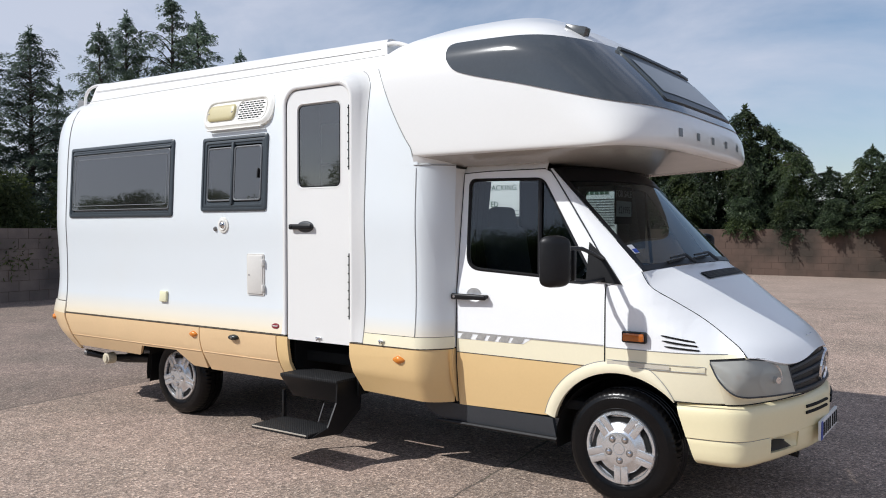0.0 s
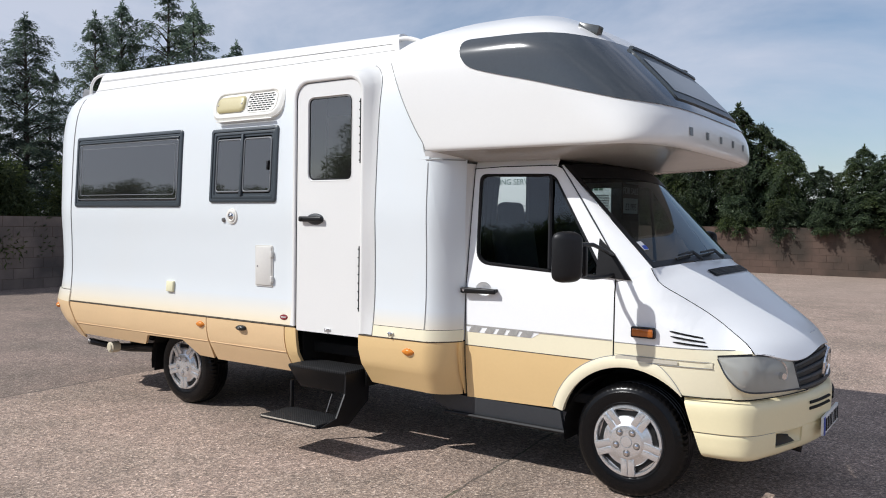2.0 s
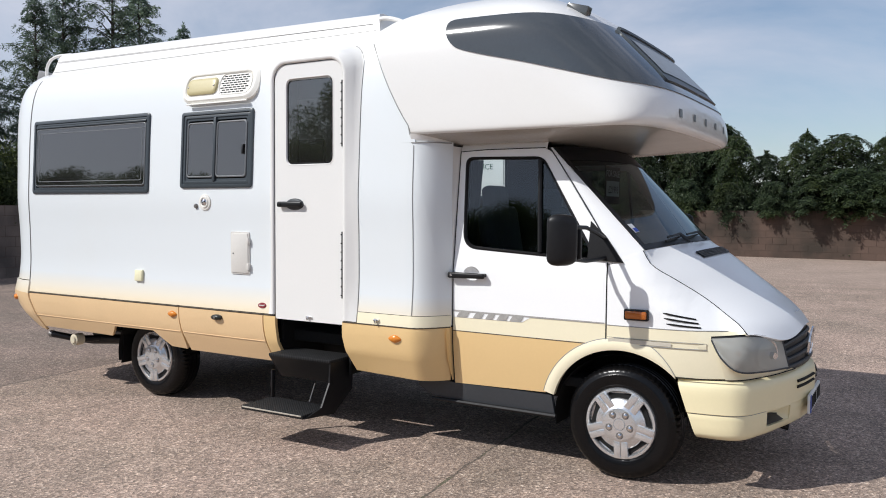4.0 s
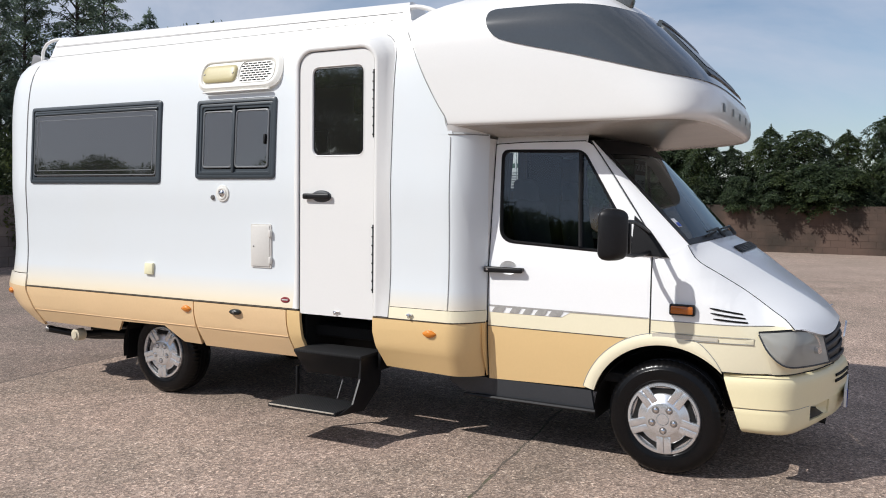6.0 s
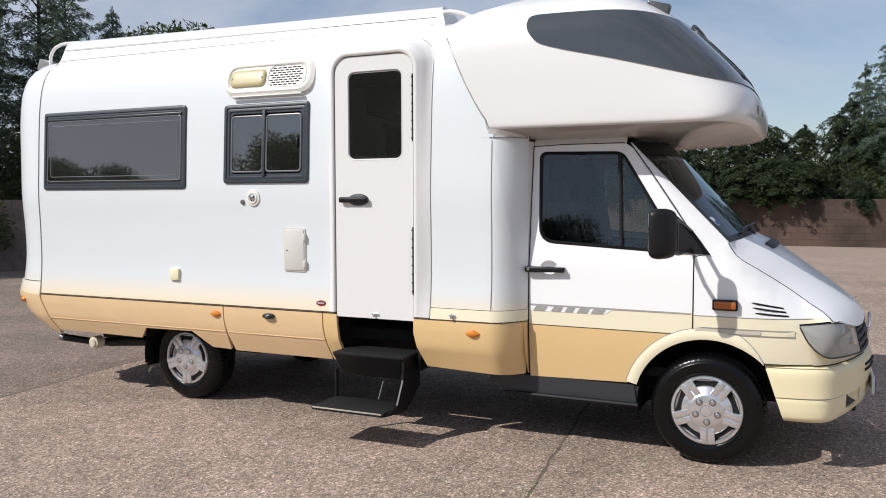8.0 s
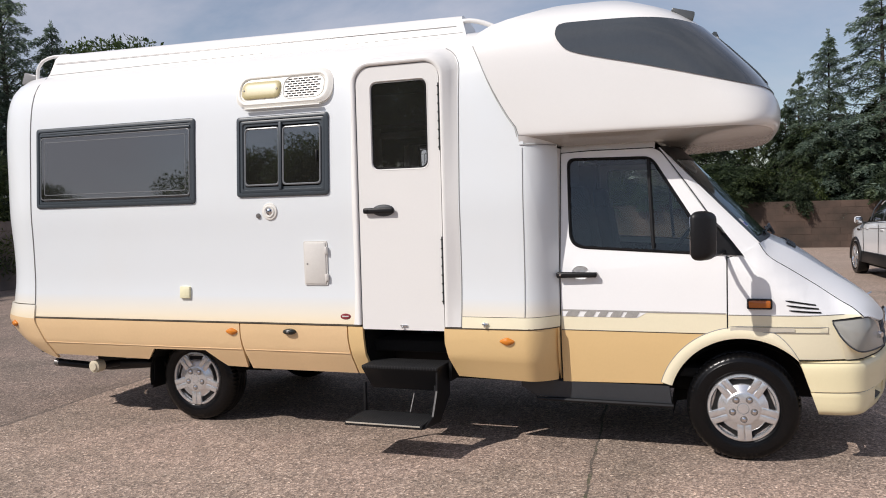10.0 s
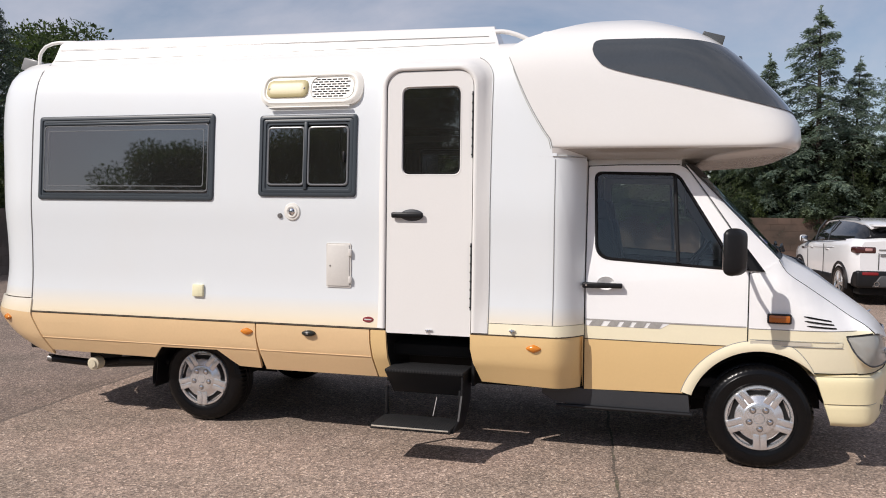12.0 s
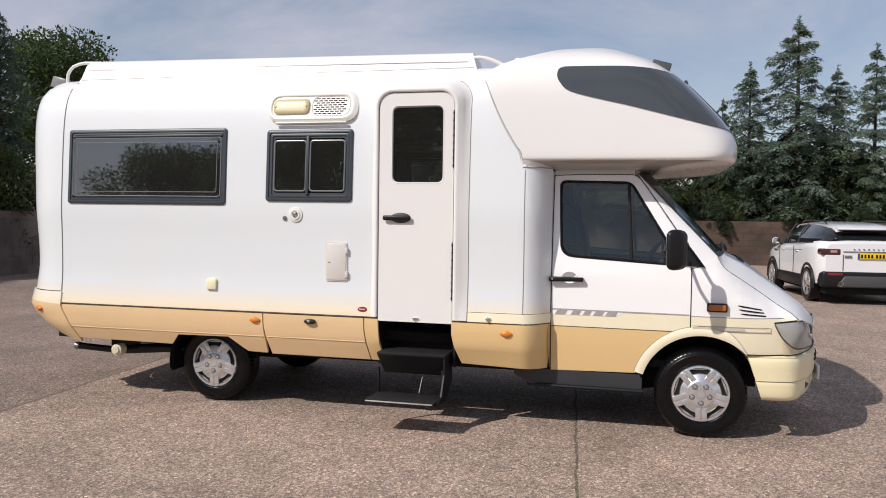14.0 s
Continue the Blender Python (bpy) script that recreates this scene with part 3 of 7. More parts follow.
# roof fairings with tubular ends
for side in (0, 1):
    def fair(x, k):
        pts = [(0.035, 2.785), (0.05, 2.83), (0.075, 2.90), (0.10, 2.935), (0.15, 2.95), (0.26, 2.94), (0.34, 2.90), (0.36, 2.84)]
        y, z = pts[int(k)]
        rise = 0.045 * (1 - (x + 1.4) / 3.65)
        lean = (z - 2.785) * 0.55
        xx = x + (lean if x < -1.0 else -lean * 0.6 if x > 2.0 else 0)
        return (xx, y, z + (rise if k > 1 else 0))
    f = sheet(fair, [-1.40, -1.38, -0.5, 0.5, 1.5, 2.26, 2.28], list(range(8)))
    f2 = [(-1.565, 0.10, 2.80), (-1.56, 0.10, 2.875), (-1.54, 0.10, 2.91), (-1.50, 0.10, 2.948), (-1.44, 0.105, 2.97), (-1.38, 0.11, 2.978), (-1.22, 0.12, 2.975)]
    f3 = [(2.14, 0.10, 2.890), (2.22, 0.09, 2.897), (2.29, 0.09, 2.897), (2.34, 0.09, 2.888), (2.39, 0.09, 2.872), (2.44, 0.09, 2.850), (2.49, 0.09, 2.824), (2.53, 0.09, 2.79)]
    f.verts.ensure_lookup_table()
    f.faces.new([f.verts[k] for k in range(8)])
    f.faces.new([f.verts[6 * 8 + k] for k in range(8)][::-1])
    bmesh.ops.recalc_face_normals(f, faces=f.faces[:])
    a, b, c = f, tube(f2, 0.014, 10), tube(f3, 0.017, 10)
    line = tube([(x, 0.043, 2.812) for x in (-1.37, 0, 1, 2.25)], 0.003, 5)
    join(line, tube([(x, 0.0585, 2.862 + 0.045 * (1 - (x + 1.4) / 3.65)) for x in (-1.33, 0, 1, 2.2)], 0.0025, 5))
    knob = lathe([(0.036, 0.02), (0.036, -0.012), (0.030, -0.026), (0.016, -0.034), (0.0, -0.036)], 20)
    knob.transform(Matrix.Translation((2.585, 0.16, 2.862)) @ Matrix.Rotation(radians(90), 4, "X") @ Matrix.Rotation(radians(180), 4, "X"))
    if side:
        a, b, c, line, knob = mirrored(a), mirrored(b), mirrored(c), mirrored(line), mirrored(knob)
    rail = part("roof_fairing", a, WHITE, van)
    part("rail_end", b, WHITE, rail)
    part("rail_end", c, WHITE, rail)
    part("rubber_strip", line, PALE_SEAM, rail)
    part("roof_cap", knob, WHITE, van, "small white roof aerial cap")

# overcab
l_f = smooth_through([2.005, 2.022, 2.040, 2.05, 2.058, 2.066, 2.080, 2.10, 2.13, 2.20, 2.30, 2.40, 2.55, 2.70, 2.80, 2.88, 2.95, 3.00, 3.03, 3.05], [3.67, 3.86, 4.09, 4.195, 4.232, 4.252, 4.266, 4.272, 4.276, 4.274, 4.230, 4.155, 4.015, 3.865, 3.745, 3.61, 3.48, 3.38, 3.30, 3.22])
l_w = smooth_through([2.005, 2.028, 2.050, 2.058, 2.066, 2.080, 2.13, 2.30, 2.50, 2.62, 2.72, 2.80, 2.86, 2.92, 2.97, 3.01, 3.035, 3.05], [0.90, 1.02, 1.112, 1.134, 1.146, 1.152, 1.154, 1.153, 1.150, 1.140, 1.110, 1.05, 0.97, 0.86, 0.73, 0.56, 0.38, 0.15])
l_r = smooth_through([1.985, 2.10, 2.17, 2.26, 2.40, 2.62, 2.70, 2.80, 2.86, 2.90, 2.96, 3.01, 3.05], [2.705, 2.69, 2.645, 2.59, 2.515, 2.42, 2.39, 2.50, 2.65, 2.75, 2.89, 3.02, 3.15])


def nose_len(z):
    """How far the rounded nose reaches back at height z: squarer near the foot."""
    k = max(0.0, min(1.0, (z - 2.08) / 0.25))
    return 0.40 + 0.22 * k * k * (3 - 2 * k)



def luton_pt(u, z, off=0.0):
    """u 0 at the rear of the side, 1 on the nose's centre."""
    f, w, r = l_f(z), l_w(z) + off, l_r(z)
    xs = max(f - nose_len(z), r + 0.02)
    z -= 0.014 * max(0.0, min(1.0, (z - 2.84) / 0.16))
    if u < 0.4:
        return (r + (xs - r) * u / 0.4, YC - w, z)
    a = (u - 0.4) / 0.6 * math.pi / 2
    n = 2 / 3.8
    return (xs + (f - xs + off) * math.sin(a) ** n, YC - w * max(0.0, math.cos(a)) ** n, z)


def luton_u(u, z, off=0.0):
    p = luton_pt(min(u, 2 - u), z, off)
    return p if u <= 1 else (p[0], 2 * YC - p[1], p[2])


us = steps(0, 0.4, 0.1) + steps(0.4, 1.0, 0.03)[1:]
us = us + [2 - u for u in us[-2::-1]]
zs = [2.005, 2.012, 2.022, 2.032, 2.040, 2.045, 2.05, 2.054, 2.058, 2.062, 2.066, 2.069, 2.075, 2.085, 2.095, 2.11, 2.13, 2.16, 2.20, 2.24, 2.28, 2.34, 2.40, 2.48, 2.55, 2.62, 2.70, 2.75, 2.80, 2.84, 2.88, 2.92, 2.95, 2.97, 2.99, 3.01, 3.025, 3.035, 3.045, 3.05]
bm = sheet(luton_u, us, zs)
bm.verts.ensure_lookup_table()
nz = len(zs)
bm.faces.new([bm.verts[i * nz] for i in range(len(us))])
bm.faces.new([bm.verts[i * nz + nz - 1] for i in range(len(us))][::-1])
bmesh.ops.recalc_face_normals(bm, faces=bm.faces[:])
# Downward faces take the colour that holds the shade.
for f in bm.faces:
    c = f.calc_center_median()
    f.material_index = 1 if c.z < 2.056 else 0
overcab = part("overcab", bm, [WHITE, BELLY], van, "white moulded overcab pod with shade coloured into its underside")

# wrap-round smoked window of the overcab
win_lo = smooth_through([2.935, 2.945, 2.97, 3.00, 3.03, 3.08, 3.50, 3.90, 4.00, 4.08, 4.24], [2.690, 2.658, 2.620, 2.588, 2.570, 2.552, 2.444, 2.337, 2.314, 2.302, 2.290])
win_hi = smooth_through([2.935, 2.940, 2.955, 3.00, 3.23, 3.43, 3.60, 3.75, 3.86], [2.700, 2.730, 2.750, 2.760, 2.756, 2.749, 2.736, 2.716, 2.705])


def luton_at(x, z):
    """The u at which the pod's outline at height z reaches x."""
    f, r = l_f(z), l_r(z)
    xs = max(f - nose_len(z), r + 0.02)
    if x < xs:
        return 0.4 * (x - r) / (xs - r)
    return 0.4 + 0.6 * math.asin(min(1.0, (x - xs) / (f - xs)) ** 1.9) / (math.pi / 2)


win_cols = []
for x in [2.935, 2.937, 2.940, 2.945, 2.955, 2.97, 2.985, 3.0, 3.03, 3.08] + steps(3.12, 3.80, 0.04):
    win_cols.append((luton_at(x, win_lo(x)), win_lo(x), luton_at(x, win_hi(x)), win_hi(x)))
ub, zb, ut, zt = win_cols[-1]
for k in range(1, 19):
    q = k / 18
    u = ub + (1 - ub) * q
    z = zb
    for _ in range(8):
        z = win_lo(min(4.24, luton_pt(u, z)[0]))
    win_cols.append((u, z, ut + (1 - ut) * q, zt + (2.705 - zt) * q))
win_cols += [(2 - c, d, 2 - e, g) for c, d, e, g in win_cols[-2::-1]]


def window_fn(i, s):
    c, d, e, g = win_cols[int(i)]
    return luton_u(c + (e - c) * s, d + (g - d) * s, 0.006)


band = part("overcab_window", sheet(window_fn, list(range(len(win_cols))), steps(0, 1, 0.1)), TINT, van, "smoked wrap-round overcab window")

# ---- cab ----
cab_z = smooth_through([0.28, 0.45, 0.80, 1.17, 1.30, 1.60, 1.96], [0.04, 0.005, -0.03, -0.028, -0.012, 0.022, 0.068])


seam_x = [4.124, 4.169, 4.30, 4.45, 4.59, 4.65, 4.703]
seam_z = [1.351, 1.280, 1.188, 1.087, 0.989, 0.953, 0.905]
seam_v = [0.0, 0.1, 0.3, 0.55, 0.8, 0.9, 1.0]
edge_x, edge_z, edge_zx = smooth_through(seam_v, seam_x), smooth_through(seam_v, seam_z), smooth_through(seam_x, seam_z)


wing_roll = smooth_through([4.0, 4.124, 4.169, 4.273, 4.36, 4.425, 4.50, 4.567, 4.64, 4.703], [0.02, 0.060, 0.062, 0.116, 0.165, 0.192, 0.200, 0.186, 0.145, 0.095])


def cab_y(x, z):
    """The cab's side; the wing rolls inwards towards the bonnet's seam."""
    if x < 4.0:
        return cab_z(z)
    e = edge_zx(min(max(x, 4.124), 4.703))
    k = max(0.0, min(1.0, 1 - (e - z) / 0.22)) ** 2 * min(1.0, (x - 4.0) / 0.12)
    return cab_z(z) + (0.10 * ((x - 4.15) / 0.55) ** 2 if x > 4.15 else 0.0) * (1 - 0.8 * k) + wing_roll(x) * k


HUB_F = (4.025, 0.335)


def arc(cx, cz, r, a0, a1, n=14):
    return [(cx + r * math.cos(radians(a0 + (a1 - a0) * i / n)), cz + r * math.sin(radians(a0 + (a1 - a0) * i / n))) for i in range(n + 1)]


DZ = [0.5, 0.6, 0.7, 0.80, 0.86, 0.923, 1.0, 1.1, 1.2, 1.3, 1.45, 1.6, 1.75, 1.9]
FX = steps(4.13, 4.69, 0.04)
WZ = sorted(steps(0.66, 1.34, 0.04) + [0.916])
win_out = rpoly([(2.955, 1.915, 0.05), (2.975, 1.345, 0.10), (3.86, 1.29, 0.04), (3.485, 1.905, 0.05)])
door_arch = arc(*HUB_F, 0.495, 100.1, 165)
cab_door = rpoly([(2.905, 0.45), (2.905, 1.965, 0.03), (3.53, 1.965, 0.06), (4.005, 1.285), (3.935, 1.27), (3.935, 0.845)]) + door_arch
grip = [(3.040 + 0.057 * math.cos(2 * math.pi * k / 28), 1.174 + 0.046 * math.sin(2 * math.pi * k / 28)) for k in range(28)]
bm = bend(fill(cab_door, [win_out, grip], steps(2.95, 3.98, 0.08), DZ), cab_y)
for f in bm.faces:
    z = f.calc_center_median().z
    f.material_index = 0 if z > 0.923 else 1 if z > 0.80 else 2
both("cab_door", bm, [CAB_WHITE, PALE, BEIGE], van, "white cab door with cream and beige lower panels", thick=0.03)
both("door_card", bend(fill(rpoly([(2.93, 0.55), (2.93, 1.30, 0.04), (3.92, 1.25, 0.04), (3.92, 0.86), (3.62, 0.60)]), (), (), DZ), lambda x, z: cab_y(x, z) + 0.045), CLOTH, van, "dark inner door trim", thick=0.012)
# side glass
both("side_window", bend(fill(rpoly([(2.958, 1.91, 0.05), (2.978, 1.35, 0.10), (3.85, 1.294, 0.04), (3.483, 1.90, 0.05)]), (), (), DZ), lambda x, z: cab_y(x, z) + 0.012), CAB_GLASS, van)

# front wing
wing = arc(*HUB_F, 0.45, 100.6, 43.5, 14) + [(4.60, 0.655), (4.625, 0.70), (4.525, 0.885), (4.70, 0.900)] + [(edge_x(v), edge_z(v)) for v in steps(0.95, 0.0, 0.05)] + [(4.01, 1.285), (3.942, 1.265), (3.942, 0.80)]
bm = bend(fill(wing, (), steps(3.97, 4.10, 0.04) + FX, WZ), cab_y)
for f in bm.faces:
    f.material_index = 0 if f.calc_center_median().z > 0.916 else 1
both("front_wing", bm, [CAB_WHITE, PALE], van, thick=0.02)


def flare(a, s):
    r = 0.438 + 0.070 * s * min(1.0, 0.08 + max(0.0, a - radians(44)) / radians(26))
    x, z = HUB_F[0] + r * math.cos(a), HUB_F[1] + r * math.sin(a)
    return (x, cab_y(x, max(z, 0.3)) - 0.009 * math.sin(math.pi * (0.2 + 0.8 * s)) - 0.002, z)


both("wheel_arch_flare", sheet(flare, [radians(a) for a in steps(164, 44, 4)], steps(0, 1, 0.1)), PALE, van)
both("arch_lip", sheet(lambda a, s: (HUB_F[0] + (0.438 + 0.004 * s) * math.cos(a), flare(a, 0)[1] + 0.045 * s, HUB_F[1] + (0.438 + 0.004 * s) * math.sin(a)), [radians(a) for a in steps(164, 44, 4)], [0, 1]), PALE, van)
both("flare_line", tube([flare(radians(a), 1.0) for a in steps(164, 46, 4)], 0.0025, 5), FINE_SEAM, van)

# A pillars, windscreen and bonnet
def screen(u, v):
    """u -1..1 across, v 0 at the foot, 1 at the top."""
    half = 0.865 + (0.845 - 0.865) * v
    x0 = 4.21 - 0.08 * abs(u) ** 2.2
    x1 = 3.635 - 0.095 * abs(u) ** 2.2
    z0, z1 = 1.382 - 0.028 * abs(u) ** 2, 1.995 - 0.025 * abs(u) ** 2
    bulge = 0.004 * math.sin(math.pi * v) * (1 - abs(u) ** 3)
    return (x0 + (x1 - x0) * v + bulge, YC + half * u, z0 + (z1 - z0) * v + bulge)


part("screen_header", sheet(lambda u, s: (screen(u, 1)[0] - 0.05 * s, screen(u, 1)[1], screen(u, 1)[2] + 0.012 * s), steps(-0.86, 0.86, 0.086), [0, 0.5, 1]), INK, van)
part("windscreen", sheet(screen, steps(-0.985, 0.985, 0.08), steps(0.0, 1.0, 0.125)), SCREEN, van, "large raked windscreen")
both("windscreen_pillar", sheet(lambda s, v: Vector(screen(-1, v)).lerp(Vector((3.53 + (4.01 - 3.53) * (1 - v), cab_y(3.53 + 0.48 * (1 - v), 1.965 - 0.68 * (1 - v)), 1.965 - 0.68 * (1 - v))), s) + Vector((0.004 * math.sin(s * 3.1), -0.008 * math.sin(s * 3.1), 0)), steps(0, 1, 0.2), steps(0, 1, 0.1)), CAB_WHITE, van)


crown_v = [0.0, 0.15, 0.5, 0.87, 1.0]
crown_x, crown_z = smooth_through(crown_v, [4.22, 4.35, 4.59, 4.845, 4.905]), smooth_through(crown_v, [1.378, 1.318, 1.147, 0.951, 0.882])


def bonnet(u, v):
    """v 0 at the screen, 1 at the nose."""
    s = abs(u)
    ex, ez = edge_x(v), edge_z(v)
    half = YC - cab_y(ex, ez) - 0.006
    w = max(0.0, (s - 0.10) / 0.90) ** 2.2
    dip = 0.045 * v ** 8 * math.sin(math.pi * s ** 1.2) ** 2
    return (crown_x(v) + (ex - crown_x(v)) * w, YC + half * u, crown_z(v) + (ez - crown_z(v)) * w - dip)


hood = part("bonnet", sheet(bonnet, steps(-1, 1, 0.05), steps(0, 1, 0.04)), CAB_WHITE, van, "sloping white bonnet")
solid(hood, 0.012)

bump_k = [i / 8 for i in range(9)]
bump_x = smooth_through(bump_k, [4.345, 4.49, 4.62, 4.705, 4.765, 4.825, 4.880, 4.932, 4.965])
bump_y = smooth_through(bump_k, [-0.012, 0.0, 0.03, 0.095, 0.20, 0.33, 0.50, 0.70, 0.93])


BUMP_V = [0, 0.03, 0.08, 0.18, 0.42, 0.435, 0.45, 0.82, 0.90, 0.95, 1.0]
BUMP_OUT = [-0.08, -0.048, -0.026, -0.016, -0.009, -0.012, -0.002, 0.003, -0.004, -0.018, -0.045]
OPEN_K, OPEN_V = (0.555, 0.765), (0.18, 0.42)


def nose(u, v):
    """The bumper: u -1..1 round the front, v 0 below, 1 at the top."""
    k = 1 - abs(u)
    z = 0.305 + 0.34 * v + 0.012 * v * k
    out = float(np.interp(v, BUMP_V, BUMP_OUT))
    x = bump_x(k) + out * min(1, k * 1.4) + (0.645 - z) * 0.33 * (1 - k) ** 3
    y = bump_y(k) - out * (1 - k)
    return (x, y if u <= 0 else 2 * YC - y, z)


bump_us = sorted(steps(-1, 1, 0.03) + [sg * (1 - k) for sg in (-1, 1) for k in OPEN_K])
bump_vs = [0, 0.03, 0.055, 0.08, 0.12, 0.18, 0.25, 0.33, 0.42, 0.435, 0.45, 0.6, 0.7, 0.8, 0.86, 0.90, 0.93, 0.96, 0.98, 1]
bm = sheet(nose, bump_us, bump_vs)
gone = []
for n, f in enumerate(list(bm.faces)):
    i, j = divmod(n, len(bump_vs) - 1)
    k = 1 - abs(bump_us[i] + bump_us[i + 1]) / 2
    if OPEN_K[0] < k < OPEN_K[1] and OPEN_V[0] <= bump_vs[j] < OPEN_V[1]:
        gone.append(f)
bmesh.ops.delete(bm, geom=gone, context="FACES")
bump = part("front_bumper", bm, CREAM, van, "cream plastic front bumper")
solid(bump, 0.02)

# headlights: clear covers between wing, bonnet and bumper
def through_pts(pts, u):
    k = u * (len(pts) - 1)
    i = min(int(k), len(pts) - 2)
    a, b = pts[max(i - 1, 0)], pts[min(i + 2, len(pts) - 1)]
    s = k - i
    m0, m1 = (pts[i + 1] - a) * 0.5, (b - pts[i]) * 0.5
    return pts[i] * (2 * s ** 3 - 3 * s * s + 1) + m0 * (s ** 3 - 2 * s * s + s) + pts[i + 1] * (3 * s * s - 2 * s ** 3) + m1 * (s ** 3 - s * s)


LAMP_TOP = [Vector(p) for p in ((4.527, 0.012, 0.882), (4.62, 0.04, 0.892), (4.71, 0.115, 0.896), (4.785, 0.28, 0.872), (4.835, 0.44, 0.835))]
LAMP_LOW = [Vector(p) for p in ((4.530, 0.008, 0.872), (4.585, 0.004, 0.775), (4.67, 0.035, 0.705), (4.77, 0.20, 0.688), (4.872, 0.46, 0.680))]


def lamp(u, v):
    p = through_pts(LAMP_LOW, u).lerp(through_pts(LAMP_TOP, u), v)
    bulge = 0.03 * math.sin(math.pi * v) * math.sin(math.pi * min(1, 0.12 + u * 0.88))
    return p + Vector((0.75, -0.6, 0.15)) * bulge


COVER = glass("hazy_lamp_cover", (0.90, 0.92, 0.89), 0.05, 1.5, haze=0.38)
REFLECT = surface("lamp_reflector", (0.54, 0.55, 0.51), 0.35, 0.25, vary=0.15, scale=14, fine=90, bump=0.15)


def lamp_axis(p, m):
    return Matrix.Translation(p) @ Matrix.Rotation(radians(62), 4, "Z") @ m


for side in (0, 1):
    fx = mirrored if side else (lambda b: b)
    hl = part("headlight", fx(sheet(lambda u, v: lamp(u, v) + Vector((-0.040, 0.040, 0)) * math.sin(math.pi * (0.08 + 0.84 * u)) * math.sin(math.pi * (0.08 + 0.84 * v)), steps(0, 1, 0.05), steps(0, 1, 0.1))), REFLECT, van, "hazy headlight with clear cover")
    part("cover", fx(sheet(lamp, steps(0, 1, 0.05), steps(0, 1, 0.1))), COVER, hl, "clear plastic cover, slightly hazed")
    bowl = lathe([(0.088, -0.01), (0.080, 0.0), (0.070, 0.012), (0.045, 0.028), (0.018, 0.036), (0.0, 0.02)], 28)
    bowl.transform(lamp_axis((4.778, 0.262, 0.775), Matrix.Identity(4)))
    part("reflector_bowl", fx(bowl), SILVER, hl)
    bowl = lathe([(0.055, -0.005), (0.048, 0.004), (0.03, 0.016), (0.0, 0.02)], 22)
    bowl.transform(Matrix.Translation((4.685, 0.105, 0.785)) @ Matrix.Rotation(radians(40), 4, "Z"))
    rim = [lamp(u, 0.0) for u in steps(0, 1, 0.05)] + [lamp(1, v) for v in steps(0, 1, 0.1)][1:] + [lamp(u, 1.0) for u in steps(1, 0, 0.05)][1:]
    part("lamp_rim", fx(tube(rim, 0.005, 6)), GREY, hl, "dark grey lamp rim")
    part("reflector_rim", fx(tube([Vector(lamp(u, 0.10)) + Vector((-0.014, 0.012, 0.004)) for u in steps(0.16, 0.56, 0.04)], [0.004] + [0.011] * 9 + [0.004], 8)), CHROME, hl)
    part("bulb_shield", fx(tube([(4.828, 0.247, 0.775), (4.79, 0.272, 0.775)], [0.018, 0.022], 12)), CHROME, hl)
    part("indicator_bulb", fx(tube([(4.668, 0.070, 0.800), (4.650, 0.088, 0.800)], [0.010, 0.014], 10)), DULL_AMBER, hl)
    part("indicator_bowl", fx(bowl), surface("lamp_silvering", (0.60, 0.60, 0.57), 0.25, 0.6), hl)


def apron(u, v):
    low = Vector((bump_x(0.1 + 0.72 * u), bump_y(0.1 + 0.72 * u) + 0.004, 0.648)) + Vector((-0.012, 0.012, 0))
    return low.lerp(through_pts(LAMP_LOW, u) + Vector((-0.006, 0.004, 0)), v)


both("lamp_apron", sheet(apron, steps(0.2, 1, 0.05), [0, 0.5, 1]), PALE, van)


def grille_fn(u, v):
    s = abs(u)
    return (4.890 - 0.075 * s ** 2 + 0.035 * (1 - v), YC + 0.485 * u, 0.655 + (0.235 - 0.045 * s * s) * v)


part("grille", sheet(grille_fn, steps(-1, 1, 0.1), steps(0, 1, 0.2)), BLACK, van, "black slatted radiator grille")
# sills and underbody
both("sill", bend(fill([(2.62, 0.40), (2.70, 0.35), (2.85, 0.325), (3.60, 0.315), (3.585, 0.45), (2.90, 0.45), (2.62, 0.47)], (), (), [0.35, 0.4]), cab_y), GREY, van, "grey plastic sill", thick=0.03)
both("sill_ledge", tube([(x, cab_y(x, 0.34) - 0.004, 0.322 - 0.004 * (x - 2.8)) for x in (2.72, 2.85, 3.2, 3.61)], [0.010, 0.014, 0.015, 0.015], 8), BLACK, van)
part("chassis", box(-1.3, 4.3, 0.35, 1.5, 0.36, 0.46, 0.01), SEAM, van)
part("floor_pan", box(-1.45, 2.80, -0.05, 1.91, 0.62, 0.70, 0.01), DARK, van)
# Added box that keeps light off the ground under the floor.
part("water_tank", box(0.62, 2.55, 0.95, 1.60, 0.30, 0.40, 0.03, 3), SEAM, van, "added dark box under the floor that blocks light")
part("cab_floor", box(2.9, 4.2, 0.08, 1.78, 0.50, 0.56, 0.01), DARK, van)
# wheel wells close the arches
for cx in (0.0, 4.025):
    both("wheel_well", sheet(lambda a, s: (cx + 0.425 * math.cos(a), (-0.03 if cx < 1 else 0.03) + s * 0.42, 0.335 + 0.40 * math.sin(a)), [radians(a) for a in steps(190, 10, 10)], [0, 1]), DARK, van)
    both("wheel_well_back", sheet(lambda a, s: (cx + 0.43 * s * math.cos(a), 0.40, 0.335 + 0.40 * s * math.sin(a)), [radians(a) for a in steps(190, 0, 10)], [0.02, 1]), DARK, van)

# wheels


